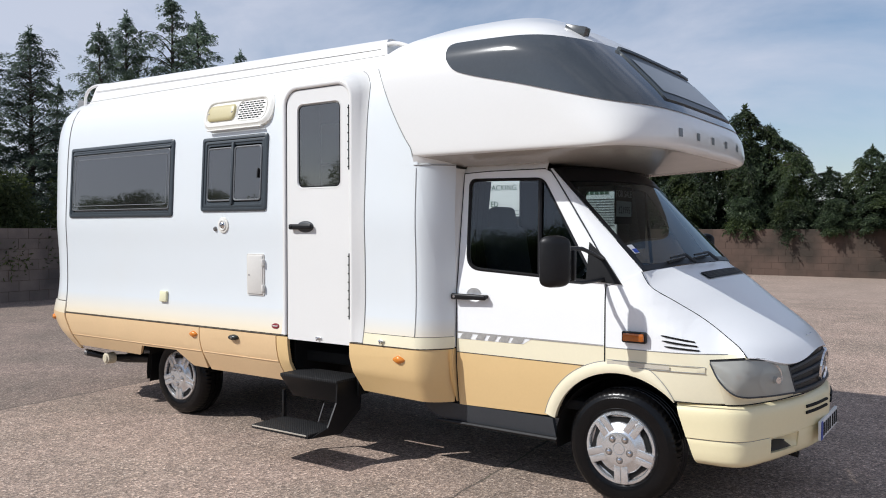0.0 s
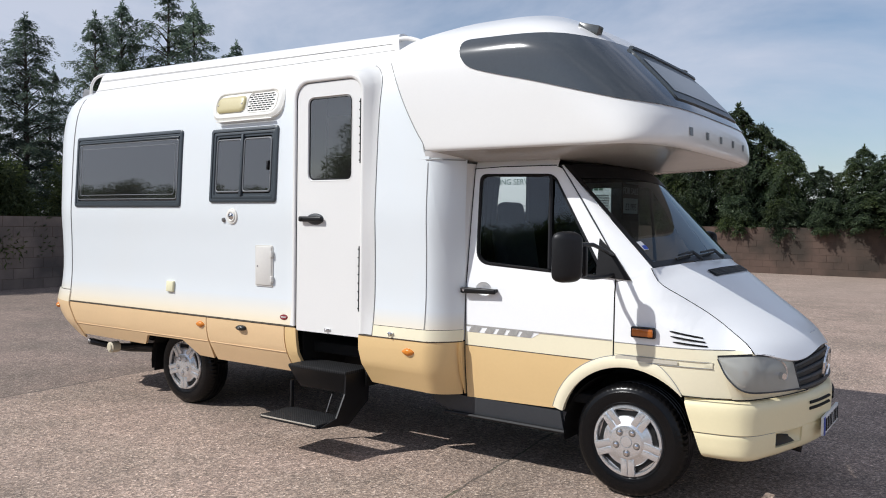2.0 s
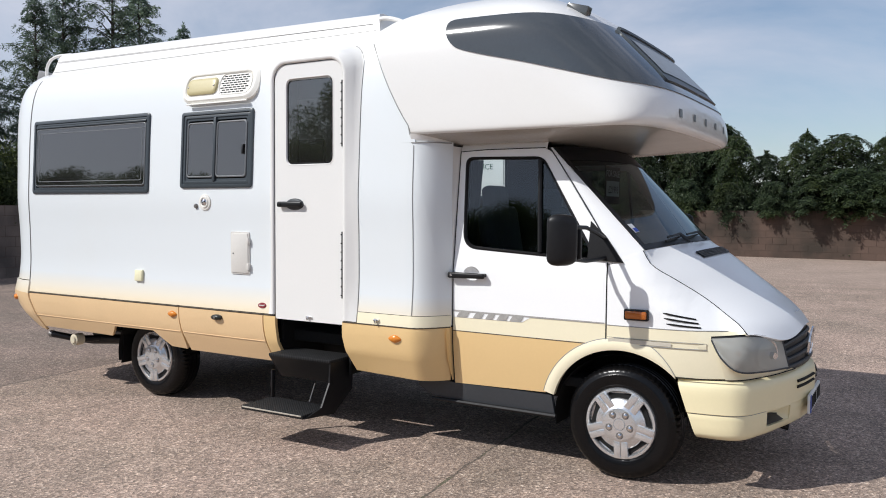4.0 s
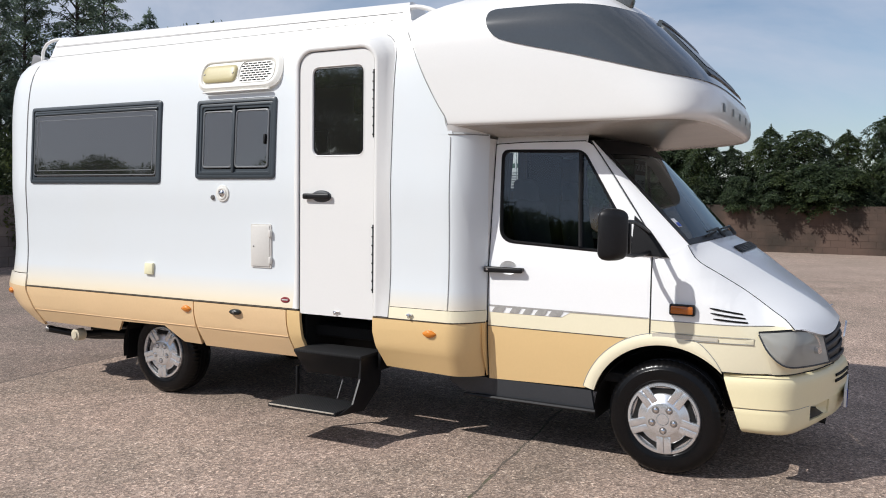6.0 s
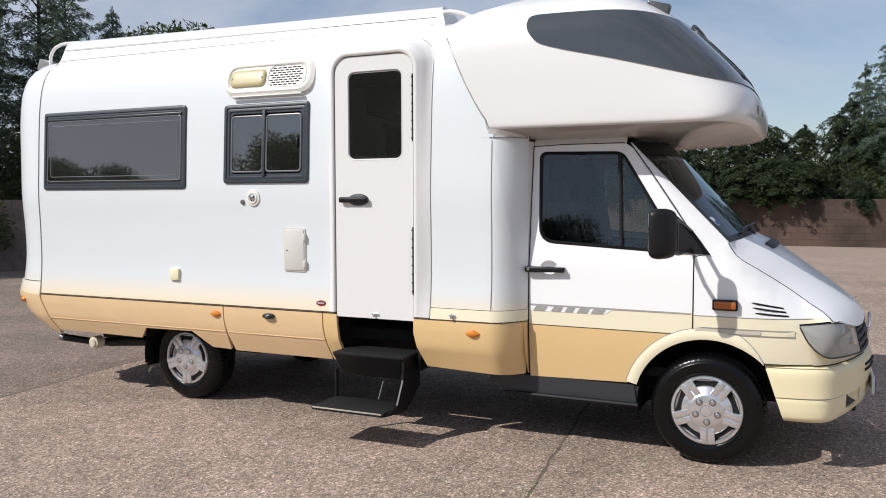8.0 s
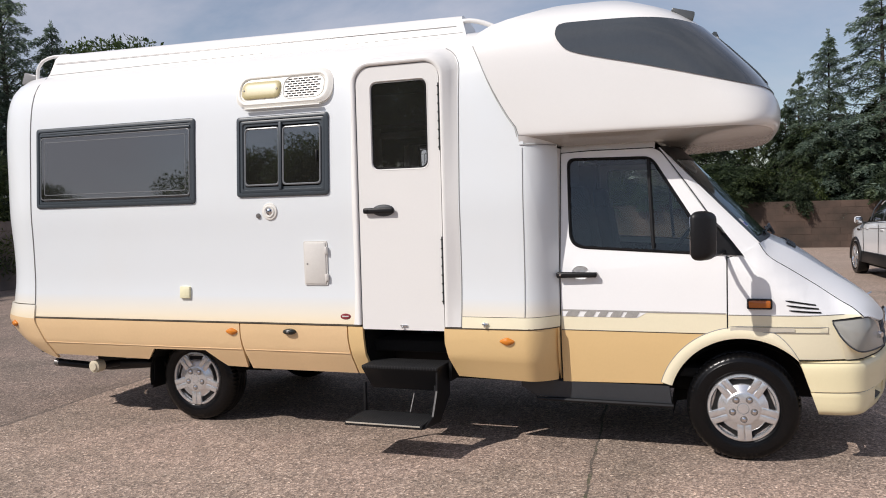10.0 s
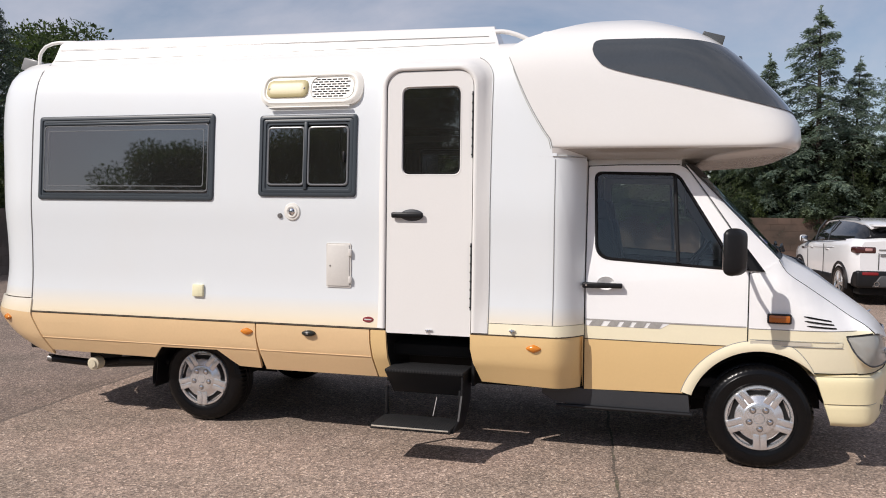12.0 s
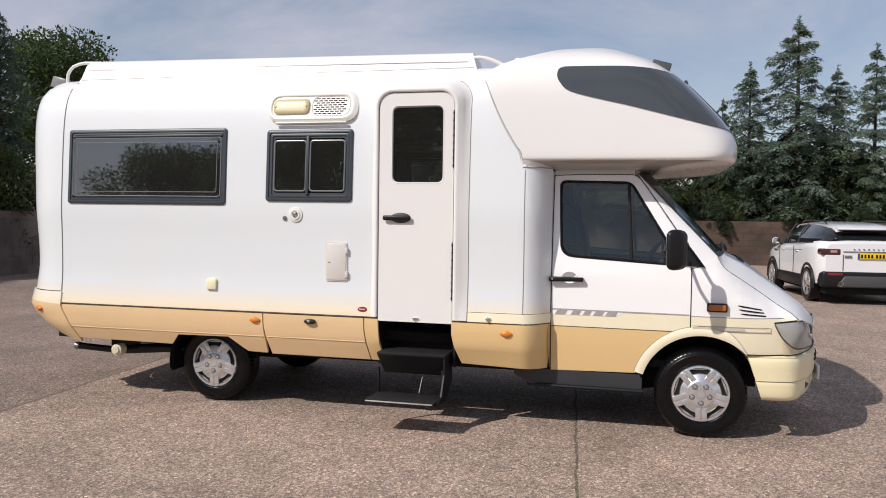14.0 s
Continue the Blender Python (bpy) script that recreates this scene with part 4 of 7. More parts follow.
def wheel(cx, side):
    y0 = 0.0
    prof_t = [(0.205, 0.012), (0.215, 0.0), (0.226, -0.003), (0.229, -0.0005), (0.236, -0.003), (0.262, -0.0065), (0.286, -0.0045), (0.289, -0.0015), (0.30, 0.0), (0.318, 0.012), (0.330, 0.028), (0.3365, 0.045), (0.338, 0.066), (0.331, 0.069), (0.331, 0.077), (0.338, 0.080), (0.338, 0.104), (0.331, 0.107), (0.331, 0.115), (0.338, 0.118), (0.338, 0.142), (0.331, 0.145), (0.331, 0.153), (0.338, 0.156), (0.3365, 0.175), (0.325, 0.20), (0.30, 0.215), (0.22, 0.215)]
    t = lathe(prof_t, 240)
    for k, v in enumerate(t.verts):
        if 0.02 < v.co.y < 0.067 and k % 4 == 0:
            v.co.x *= 0.974
            v.co.z *= 0.974
    hub_prof = [(0.205, 0.02), (0.213, 0.006), (0.207, -0.006), (0.194, -0.008), (0.188, 0.002), (0.186, 0.022), (0.153, 0.022), (0.149, -0.002), (0.142, -0.008), (0.106, -0.013), (0.100, -0.019), (0.092, -0.022), (0.036, -0.022), (0.034, -0.018), (0.031, -0.024), (0.0, -0.025)]
    h = lathe(hub_prof, 60)
    slots, spokes, bolts, ribs, cups = [], [], [], [], []
    for k in range(5):
        a = 2 * math.pi * k / 5 + radians(57 if cx > 1 else 54)
        for d in (-0.0225, 0.0225):
            b = box(0.100, 0.203, -0.014, 0.020, d - 0.0195, d + 0.0195, 0.004, 2)
            b.transform(Matrix.Rotation(-a, 4, "Y"))
            spokes.append(b)
        rib = box(0.098, 0.196, -0.006, 0.012, -0.003, 0.003, 0.0015, 1)
        rib.transform(Matrix.Rotation(-a, 4, "Y"))
        ribs.append(rib)
        slot = box(0.151, 0.1875, 0.008, 0.021, -0.064, 0.064, 0.003, 1)
        for v in slot.verts:
            v.co.z *= 0.85 + (v.co.x - 0.151) / 0.034 * 0.25
            v.co.x -= 2.9 * v.co.z ** 2
        slot.transform(Matrix.Rotation(-(a + math.pi / 5), 4, "Y"))
        slots.append(slot)
        n = lathe([(0.018, -0.020), (0.016, -0.026), (0.012, -0.022), (0.011, -0.030), (0.006, -0.033), (0, -0.033)], 10)
        n.transform(Matrix.Translation((0.066 * math.cos(a), 0, 0.066 * math.sin(a))))
        bolts.append(n)
        # Flat darker ring in place of the shade round each bolt.
        n = lathe([(0.0225, -0.0215), (0.0215, -0.0228), (0.0170, -0.0228)], 14)
        n.transform(Matrix.Translation((0.066 * math.cos(a), 0, 0.066 * math.sin(a))))
        cups.append(n)
    pieces = [("tyre", t, RUBBER), ("rim", h, SILVER)] + [("vent_slot", d, SEAM) for d in slots] + [("spoke", s, SILVER) for s in spokes] + [("rib", n, CHROME) for n in ribs] + [("wheel_bolt", n, CHROME) for n in bolts] + [("bolt_recess", n, STEEL) for n in cups]
    m = Matrix.Translation((cx, y0, 0.336))
    if side:
        m = LEFT @ m
    body = None
    for nm, b, mt in pieces:
        b.transform(m)
        if side:
            bmesh.ops.reverse_faces(b, faces=b.faces[:])
        if body is None:
            body = part("wheel", b, mt, van, "black tyre with silver five-spoke wheel trim")
        else:
            part(nm, b, mt, body)


for cx in (0.0, 4.025):
    for side in (0, 1):
        wheel(cx, side)

# ---- motorhome: windows, door and fittings ----


def ring(loops, yf, inner_fill=False):
    """A frame: closed loops of (points, out), from outside to inside."""
    bm = bmesh.new()
    rows = [[bm.verts.new((x, yf(x, z) - out, z)) for x, z in pts] for pts, out in loops]
    n = len(rows[0])
    for a, b in zip(rows, rows[1:]):
        for k in range(n):
            bm.faces.new((a[k], b[k], b[(k + 1) % n], a[(k + 1) % n]))
    bmesh.ops.recalc_face_normals(bm, faces=bm.faces[:])
    c = sum((f.normal.y for f in bm.faces))
    if c > 0:
        bmesh.ops.reverse_faces(bm, faces=bm.faces[:])
    return bm


def inset(w, d, r):
    return rrect(w[0] + d, w[1] - d, w[2] + d, w[3] - d, r)


def flat_y(w):
    """A plane through a window's foot and head on the curved wall."""
    a, b = prof(w[2]), prof(w[3])
    return lambda x, z: a + (b - a) * (z - w[2]) / (w[3] - w[2])


PLY = surface("pleated_blind", (0.125, 0.125, 0.125), 0.8, vary=0.06, scale=2)
ACRYL = surface("clear_acrylic_edge", (0.17, 0.178, 0.185), 0.30, vary=0.1)
MARGIN = surface("pale_blind_cassette", (0.30, 0.30, 0.295), 0.7, vary=0.06)


def hinged_window(w, mirror):
    yf = flat_y(w)
    fx = mirrored if mirror else (lambda b: b)
    fr = part("window", fx(ring([(inset(w, -0.004, 0.05), -0.012), (inset(w, 0.0, 0.03), 0.010), (inset(w, 0.006, 0.028), 0.015), (inset(w, 0.026, 0.02), 0.015), (inset(w, 0.029, 0.018), 0.007), (inset(w, 0.033, 0.018), 0.009), (inset(w, 0.046, 0.016), 0.009), (inset(w, 0.050, 0.016), 0.0), (inset(w, 0.054, 0.016), -0.03)], yf)), FRAME, van, "slate-grey framed hinged acrylic window")
    v = (w[0] + 0.046, w[1] - 0.046, w[2] + 0.066, w[3] - 0.074)
    part("pane", fx(bend(fill(inset(v, 0.0, 0.03), (), (), ()), lambda x, z: yf(x, z) - 0.012)), CLEAR_PANE if w is W3 else PANE, fr)
    part("pane_edge", fx(ring([(inset(v, -0.003, 0.03), 0.004), (inset(v, -0.001, 0.03), 0.0125), (inset(v, 0.002, 0.03), 0.0145), (inset(v, 0.006, 0.028), 0.0135)], yf)), ACRYL, fr)
    part("inner_edge", fx(ring([(inset(v, 0.036, 0.02), 0.0122), (inset(v, 0.037, 0.02), 0.0138), (inset(v, 0.041, 0.018), 0.0138), (inset(v, 0.042, 0.018), 0.0122)], yf)), ACRYL, fr)
    part("top_rail", fx(bend(box(w[0] + 0.04, w[1] - 0.04, -0.020, -0.002, w[3] - 0.068, w[3] - 0.050, 0.006), lambda x, z: yf(x, z))), FRAME, fr)
    if w is not W3:
        part("blind_cassette", fx(ring([(inset(v, -0.03, 0.02), -0.012), (inset(v, 0.030, 0.02), -0.012), (inset(v, 0.034, 0.02), -0.022)], yf)), MARGIN, fr)
        part("blind", fx(bend(fill(inset(v, -0.02, 0.02)), lambda x, z: yf(x, z) + 0.022)), PLY, fr)
    for s in (0.22, 0.78):
        cx = w[0] + (w[1] - w[0]) * s
        part("catch", fx(bend(box(cx - 0.02, cx + 0.02, 0.01, 0.03, w[2] + 0.06, w[2] + 0.075, 0.004), lambda x, z: yf(x, z))), BLACK, fr)


def sliding_window(w, mirror):
    yf = flat_y(w)
    fx = mirrored if mirror else (lambda b: b)
    fr = part("window", fx(ring([(inset(w, -0.004, 0.035), -0.012), (inset(w, 0.0, 0.03), 0.012), (inset(w, 0.006, 0.028), 0.017), (inset(w, 0.024, 0.02), 0.017), (inset(w, 0.027, 0.02), 0.008), (inset(w, 0.031, 0.02), 0.011), (inset(w, 0.048, 0.02), 0.011), (inset(w, 0.052, 0.02), 0.003), (inset(w, 0.068, 0.02), 0.003), (inset(w, 0.072, 0.02), -0.03)], yf)), FRAME, van, "slate-grey framed sliding window")
    mid = w[0] + (w[1] - w[0]) * 0.485
    part("centre_bar", fx(bend(box(mid - 0.012, mid + 0.012, -0.02, 0.01, w[2] + 0.05, w[3] - 0.05, 0.004), yf)), FRAME, fr)
    for a, b, out in ((w[0] + 0.066, mid - 0.014, 0.0), (mid + 0.020, w[1] - 0.064, 0.004)):
        v = (a, b, w[2] + 0.082, w[3] - 0.086)
        part("pane", fx(bend(fill(inset(v, 0.0, 0.03)), lambda x, z: yf(x, z) - 0.004 - out)), PANE, fr)
        part("pane_edge", fx(ring([(inset(v, -0.006, 0.034), out), (inset(v, -0.003, 0.032), out + 0.008), (inset(v, 0.003, 0.03), out + 0.010), (inset(v, 0.008, 0.026), out + 0.006)], yf)), ACRYL, fr)
    part("catch", fx(bend(box(w[1] - 0.10, w[1] - 0.085, -0.022, 0.0, 1.98, 2.05, 0.003), yf)), BLACK, fr)


hinged_window(W3, 1)
for side in (0, 1):
    hinged_window(W1, side)
sliding_window(W2, 0)

# entrance door
DY = -0.234
door_out = rpoly([(1.565, 0.80, 0.01), (1.565, 2.582, 0.113), (2.165, 2.582, 0.113), (2.165, 0.80, 0.01)])
door_hole = rrect(1.668, 2.082, 1.885, 2.482, 0.055)
bm = fill(door_out, [door_hole], steps(1.65, 2.1, 0.15), steps(0.9, 2.5, 0.2))
bend(bm, lambda x, z: DY)
door = solid(part("entrance_door", bm, WHITE, van, "white entrance door with dark window"), 0.035)
part("window_rim", ring([(rrect(1.664, 2.086, 1.881, 2.486, 0.058), 0.0015), (rrect(1.668, 2.082, 1.885, 2.482, 0.055), 0.002), (rrect(1.673, 2.077, 1.890, 2.477, 0.051), -0.004), (rrect(1.677, 2.073, 1.894, 2.473, 0.048), -0.014)], lambda x, z: DY), WHITE, door)
part("rubber_seal", ring([(rrect(1.676, 2.074, 1.893, 2.474, 0.049), -0.006), (rrect(1.681, 2.069, 1.898, 2.469, 0.045), -0.004), (rrect(1.685, 2.065, 1.902, 2.465, 0.043), -0.010)], lambda x, z: DY), BLACK, door)
part("pane", bend(fill(rrect(1.672, 2.078, 1.889, 2.478, 0.05)), lambda x, z: DY + 0.009), PANE, door)
for z0, z1 in ((2.0, 2.44), (0.98, 1.43)):
    h = part("hinge", tube([(2.163, DY - 0.005, z0), (2.163, DY - 0.005, z1)], 0.005, 8), GREY, door)
    for z in steps(z0 + 0.02, z1 - 0.02, 0.055):
        part("hinge_knuckle", box(2.156, 2.168, DY - 0.014, DY, z - 0.004, z + 0.004, 0.002), SEAM, h)
hd = part("handle", box(1.605, 1.83, DY - 0.035, DY - 0.012, 1.593, 1.632, 0.012, 3), BLACK, door, "dark grey lever handle")
bm = lathe([(0.0, -0.012), (0.05, -0.012), (0.062, -0.006), (0.066, 0.0)], 28)
for v in bm.verts:
    v.co = Vector((1.745 + v.co.x * 1.25, DY + v.co.y, 1.613 + v.co.z * 0.62))
part("handle_recess", bm, GREY, hd)
part("lock_barrel", box(1.618, 1.645, DY - 0.040, DY - 0.03, 1.603, 1.622, 0.004), SEAM, hd)
bm = box(1.85, 1.90, DY - 0.012, DY, 0.825, 0.837, 0.003)
join(bm, box(1.862, 1.872, DY - 0.022, DY - 0.01, 0.812, 0.83, 0.003))
part("catch", bm, CHROME, door)

# moulded surround of the door
def surround_loop(x0, x1, zt, r, n=8):
    pts = [(x0, z) for z in steps(0.83, zt - r, 0.1)]
    m = 18
    pts = [(x0, 0.83 + (zt - r - 0.83) * i / m) for i in range(m + 1)]
    pts += [(x0 + r - r * math.cos(a), zt - r + r * math.sin(a)) for a in [math.pi / 2 * i / n for i in range(1, n + 1)]]
    pts += [(x1 - r + r * math.sin(a), zt - r + r * math.cos(a)) for a in [math.pi / 2 * i / n for i in range(0, n + 1)]]
    pts += [(x1, 0.83 + (zt - r - 0.83) * (m - i) / m) for i in range(1, m + 1)]
    return pts


sx = [(surround_loop(1.560, 2.170, 2.587, 0.115), 0.004), (surround_loop(1.556, 2.174, 2.591, 0.117), 0.012), (surround_loop(1.545, 2.185, 2.605, 0.125), 0.016), (surround_loop(1.532, 2.200, 2.622, 0.135), 0.012)]
bm = bmesh.new()
rows = [[bm.verts.new((x, DY - o, z)) for x, z in pts] for pts, o in sx]
rows.append([bm.verts.new((x, hab_y(x, z) * 0.6 + (DY - 0.008) * 0.4, z)) for x, z in surround_loop(1.520, 2.235, 2.655, 0.15)])
rows.append([bm.verts.new((x, hab_y(x, z) - 0.004, z)) for x, z in surround_loop(1.510, 2.268, 2.685, 0.165)])
rows.append([bm.verts.new((x, hab_y(x, z) + 0.004, z)) for x, z in surround_loop(1.496, 2.288, 2.702, 0.175)])
for a, b in zip(rows, rows[1:]):
    for k in range(len(a) - 1):
        bm.faces.new((a[k], a[k + 1], b[k + 1], b[k]))
part("door_surround", bm, WHITE, van, "white moulded door surround")
part("surround_trim", tube([(x, hab_y(x, z) - 0.002, z) for x, z in surround_loop(1.5, 2.284, 2.699, 0.174)[29:]], 0.003, 5), FINE_SEAM, van)
# step well behind and below the door
bm = box(1.56, 2.17, 0.30, 0.33, 0.42, 0.82)
join(bm, box(1.55, 1.57, -0.16, 0.32, 0.45, 0.80))
join(bm, box(2.16, 2.18, -0.16, 0.32, 0.45, 0.80))
part("step_well", bm, SEAM, van, smooth=False)
part("step_lamp", box(1.80, 1.90, 0.26, 0.30, 0.66, 0.76, 0.008), GREY, van)


def tread_mat():
    m, t, b = node_mat("ribbed_black_tread")
    co = t.nodes.new("ShaderNodeTexCoord")
    ck = t.nodes.new("ShaderNodeTexBrick")
    ck.inputs["Scale"].default_value = 17
    ck.inputs["Mortar Size"].default_value = 0.05
    mp = t.nodes.new("ShaderNodeMapping")
    mp.inputs["Rotation"].default_value = (0, 0, radians(45))
    t.links.new(co.outputs["Object"], mp.inputs["Vector"])
    t.links.new(mp.outputs["Vector"], ck.inputs["Vector"])
    ck.inputs["Color1"].default_value, ck.inputs["Color2"].default_value, ck.inputs["Mortar"].default_value = (0.012, 0.012, 0.013, 1), (0.016, 0.016, 0.017, 1), (0.03, 0.03, 0.03, 1)
    t.links.new(ck.outputs["Color"], b.inputs["Base Color"])
    b.inputs["Roughness"].default_value = 0.6
    b.inputs["Specular IOR Level"].default_value = 0.1
    bp = t.nodes.new("ShaderNodeBump")
    bp.inputs["Strength"].default_value, bp.inputs["Distance"].default_value = 0.7, 0.004
    t.links.new(ck.outputs["Fac"], bp.inputs["Height"])
    t.links.new(bp.outputs["Normal"], b.inputs["Normal"])
    return m


TREAD = tread_mat()
stp = part("folding_step", box(1.597, 2.145, -0.345, -0.06, 0.55, 0.572, 0.006), TREAD, van, "black folding entrance step, let down")
bm = sheet(lambda u, v: (1.60 + 0.54 * u + (0.035 - 0.07 * u) * (1 - v), -0.343 + 0.09 * (1 - v), 0.40 + 0.152 * v), [0, 0.5, 1], [0, 0.5, 1])
part("front_plate", bm, BLACK, stp)
solid(stp.children[0], 0.012)
part("tread", box(1.590, 2.128, -0.605, -0.30, 0.228, 0.256, 0.005), TREAD, stp, "lower ribbed tread")
part("edge_strip", box(1.600, 2.115, -0.609, -0.604, 0.244, 0.253, 0.001), surface("bare_metal_edge", (0.62, 0.58, 0.50), 0.35, 0.5), stp, "worn bare metal edge strip")
for x in (1.605, 2.118):
    part("side_arm", box(x - 0.008, x + 0.008, -0.325, -0.295, 0.22, 0.45, 0.004), BLACK, stp)
bm = bmesh.new()
bm.faces.new([bm.verts.new((2.142, y, z)) for y, z in ((-0.60, 0.232), (-0.30, 0.205), (-0.10, 0.34), (-0.08, 0.56), (-0.335, 0.56), (-0.345, 0.42), (-0.43, 0.27))])
cheek = part("side_cheek", bm, BLACK, stp, smooth=False)
solid(cheek, 0.012)
part("strut", tube([(1.93, -0.30, 0.26), (1.945, -0.26, 0.38)], 0.004, 6), STEEL, stp)

# vent and awning lamp above the sliding window
def stadium(x0, x1, z0, z1, n=8):
    return rrect(x0, x1, z0, z1, (z1 - z0) * 0.47, n)


vy = lambda x, z: prof(2.49) + (z - 2.49) * 0.30
vent = part("fridge_vent", ring([(stadium(0.576, 1.368, 2.372, 2.634), -0.02), (stadium(0.580, 1.364, 2.376, 2.630), 0.008), (stadium(0.590, 1.350, 2.386, 2.620), 0.014), (stadium(0.600, 1.336, 2.396, 2.610), 0.024), (stadium(0.612, 1.318, 2.408, 2.598), 0.026), (stadium(0.620, 1.308, 2.416, 2.590), 0.022), (stadium(0.626, 1.300, 2.422, 2.584), 0.012)], vy), BUFF, van, "cream oval vent with awning lamp")
part("backing", bend(fill(stadium(0.616, 1.312, 2.412, 2.594), (), (), [2.45, 2.5, 2.55]), lambda x, z: vy(x, z) - 0.013), BUFF, vent)


def pill(d):
    return rrect(0.634 + d, 0.955 - d, 2.436 + d, 2.566 - d, 0.050 - d * 0.5, 8)


bm = ring([(pill(0.0), 0.012), (pill(0.004), 0.026), (pill(0.012), 0.033), (pill(0.030), 0.036), (pill(0.055), 0.037)], vy)
bmesh.ops.holes_fill(bm, edges=[e for e in bm.edges if e.is_boundary and all(v.co.x > 0.68 and v.co.x < 0.91 for v in e.verts)], sides=100)
lampcover = part("lamp_cover", bm, OLD_CREAM, vent, "yellowed lamp cover")
part("lamp_gasket", ring([(pill(-0.007), 0.012), (pill(-0.005), 0.016), (pill(0.003), 0.016)], vy), BUFF, lampcover)
for x in (0.660, 0.928):
    part("screw", bend(box(x - 0.007, x + 0.007, -0.040, -0.030, 2.494, 2.508, 0.004), vy), STEEL, lampcover)
part("grille_rim", ring([(rrect(0.968, 1.298, 2.420, 2.586, 0.07), 0.013), (rrect(0.971, 1.295, 2.423, 2.583, 0.068), 0.019), (rrect(0.977, 1.289, 2.429, 2.577, 0.064), 0.013)], vy), BUFF, vent)
for i in range(8):
    for j in range(8):
        x0 = 0.984 + j * 0.0415 + (0.020 if i % 2 else 0)
        z0 = 2.436 + i * 0.0176
        if x0 + 0.032 < 1.288 - abs(i - 3.5) * 0.009:
            part("louvre_slot", bend(box(x0, x0 + 0.032, -0.0145, -0.006, z0, z0 + 0.0085), vy), SEAM, vent, smooth=False)
part("drip_rail", bend(box(0.66, 1.28, -0.022, -0.004, 2.362, 2.373, 0.004), vy), BUFF, vent)

# small fittings on the side
sy = lambda x, z: hab_y(x, z)
bm = lathe([(0.0, -0.012), (0.030, -0.012), (0.034, -0.016), (0.040, -0.016), (0.044, -0.010), (0.058, -0.008), (0.062, -0.003), (0.063, 0.01)], 36)
bm.transform(Matrix.Translation((0.852, prof(1.625), 1.627)))
flue = part("heater_flue", bm, BUFF, van, "round pale heater flue cover with silver centre")
bm = lathe([(0.0, -0.024), (0.012, -0.023), (0.022, -0.019), (0.028, -0.011)], 24)
bm.transform(Matrix.Translation((0.852, prof(1.625), 1.627)))
part("flue_cap", bm, CHROME, flue)
for k in range(3):
    a = k * 2.09 + 0.4
    part("slot", box(0.852 + 0.017 * math.cos(a) - 0.006, 0.852 + 0.017 * math.cos(a) + 0.006, prof(1.625) - 0.0225, prof(1.625) - 0.010, 1.627 + 0.017 * math.sin(a) - 0.006, 1.627 + 0.017 * math.sin(a) + 0.006, 0.003), SEAM, flue)
bm = lathe([(0.0, -0.015), (0.012, -0.015), (0.018, -0.008), (0.020, 0.01)], 16)
bm.transform(Matrix.Translation((0.757, prof(1.6), 1.598)))
part("water_lock", bm, STEEL, van, "small round key lock")
hatch = part("service_hatch", bend(box(1.122, 1.290, -0.016, 0.004, 1.108, 1.402, 0.008), sy), HATCH, van, "cream service hatch with two hinges")
part("hatch_frame", ring([(rrect(1.112, 1.300, 1.098, 1.412, 0.015), 0.0), (rrect(1.114, 1.298, 1.100, 1.410, 0.014), 0.008), (rrect(1.126, 1.286, 1.112, 1.398, 0.01), 0.008)], sy), HATCH, hatch)
for z in (1.155, 1.345):
    part("hinge", bend(box(1.284, 1.306, -0.026, 0.0, z - 0.025, z + 0.025, 0.006), sy), HATCH, hatch)
part("keyhole", bend(box(1.140, 1.152, -0.020, -0.010, 1.245, 1.257, 0.003), sy), STEEL, hatch)
part("socket_cover", bend(box(0.055, 0.142, -0.022, 0.004, 0.995, 1.083, 0.006), sy), surface("primrose_plastic", (0.78, 0.74, 0.50), 0.45), van, "pale yellow square socket cover")
for x, z, y0 in ((-1.60, 0.765, None), (0.505, 0.757, None), (2.594, 0.744, None)):
    bm = lathe([(0.0, -0.020), (0.022, -0.018), (0.036, -0.010), (0.042, 0.0), (0.044, 0.012)], 24)
    for v in bm.verts:
        v.co = Vector((v.co.x * 1.22, v.co.y, v.co.z * (0.66 - 0.30 * abs(v.co.x) / 0.044)))
    if x < -1.4:
        bm.transform(Matrix.Translation(rear_pt(0.165, 0.765, 0.022, -1.347)) @ Matrix.Rotation(radians(-24), 4, "Z"))
    else:
        bm.transform(Matrix.Translation((x, hab_y(x, z), z)))
    both("side_marker", bm, AMBER, van, "amber oval side marker")
bm = lathe([(0.0, -0.034), (0.022, -0.033), (0.040, -0.026), (0.047, -0.014), (0.048, 0.004)], 24)
for v in bm.verts:
    v.co = Vector((0.995 + v.co.x * 1.08, v.co.y, 0.768 + v.co.z * 0.46))
lh = part("locker_handle", bend(bm, sy), surface("dark_olive_plastic", (0.016, 0.019, 0.016), 0.3, vary=0.1), van, "dark oval locker handle")
part("lock", bend(box(0.985, 1.005, -0.038, -0.030, 0.760, 0.776, 0.004), sy), STEEL, lh)
bm = lathe([(0.0, -0.006), (0.034, -0.006), (0.040, -0.002), (0.041, 0.003)], 28)
for v in bm.verts:
    v.co = Vector((1.435 + v.co.x, v.co.y, 0.884 + v.co.z * 0.50))
bd = part("badge", bend(bm, sy), surface("dark_red_badge", (0.21, 0.022, 0.028), 0.3), van, "small dark red oval badge")
part("lettering_bar", bend(box(1.409, 1.461, -0.0075, -0.005, 0.8805, 0.8885, 0.001), sy), PALE_SEAM, bd)
bm = box(2.43, 2.47, -0.02, 0.0, 0.85, 0.862, 0.003)
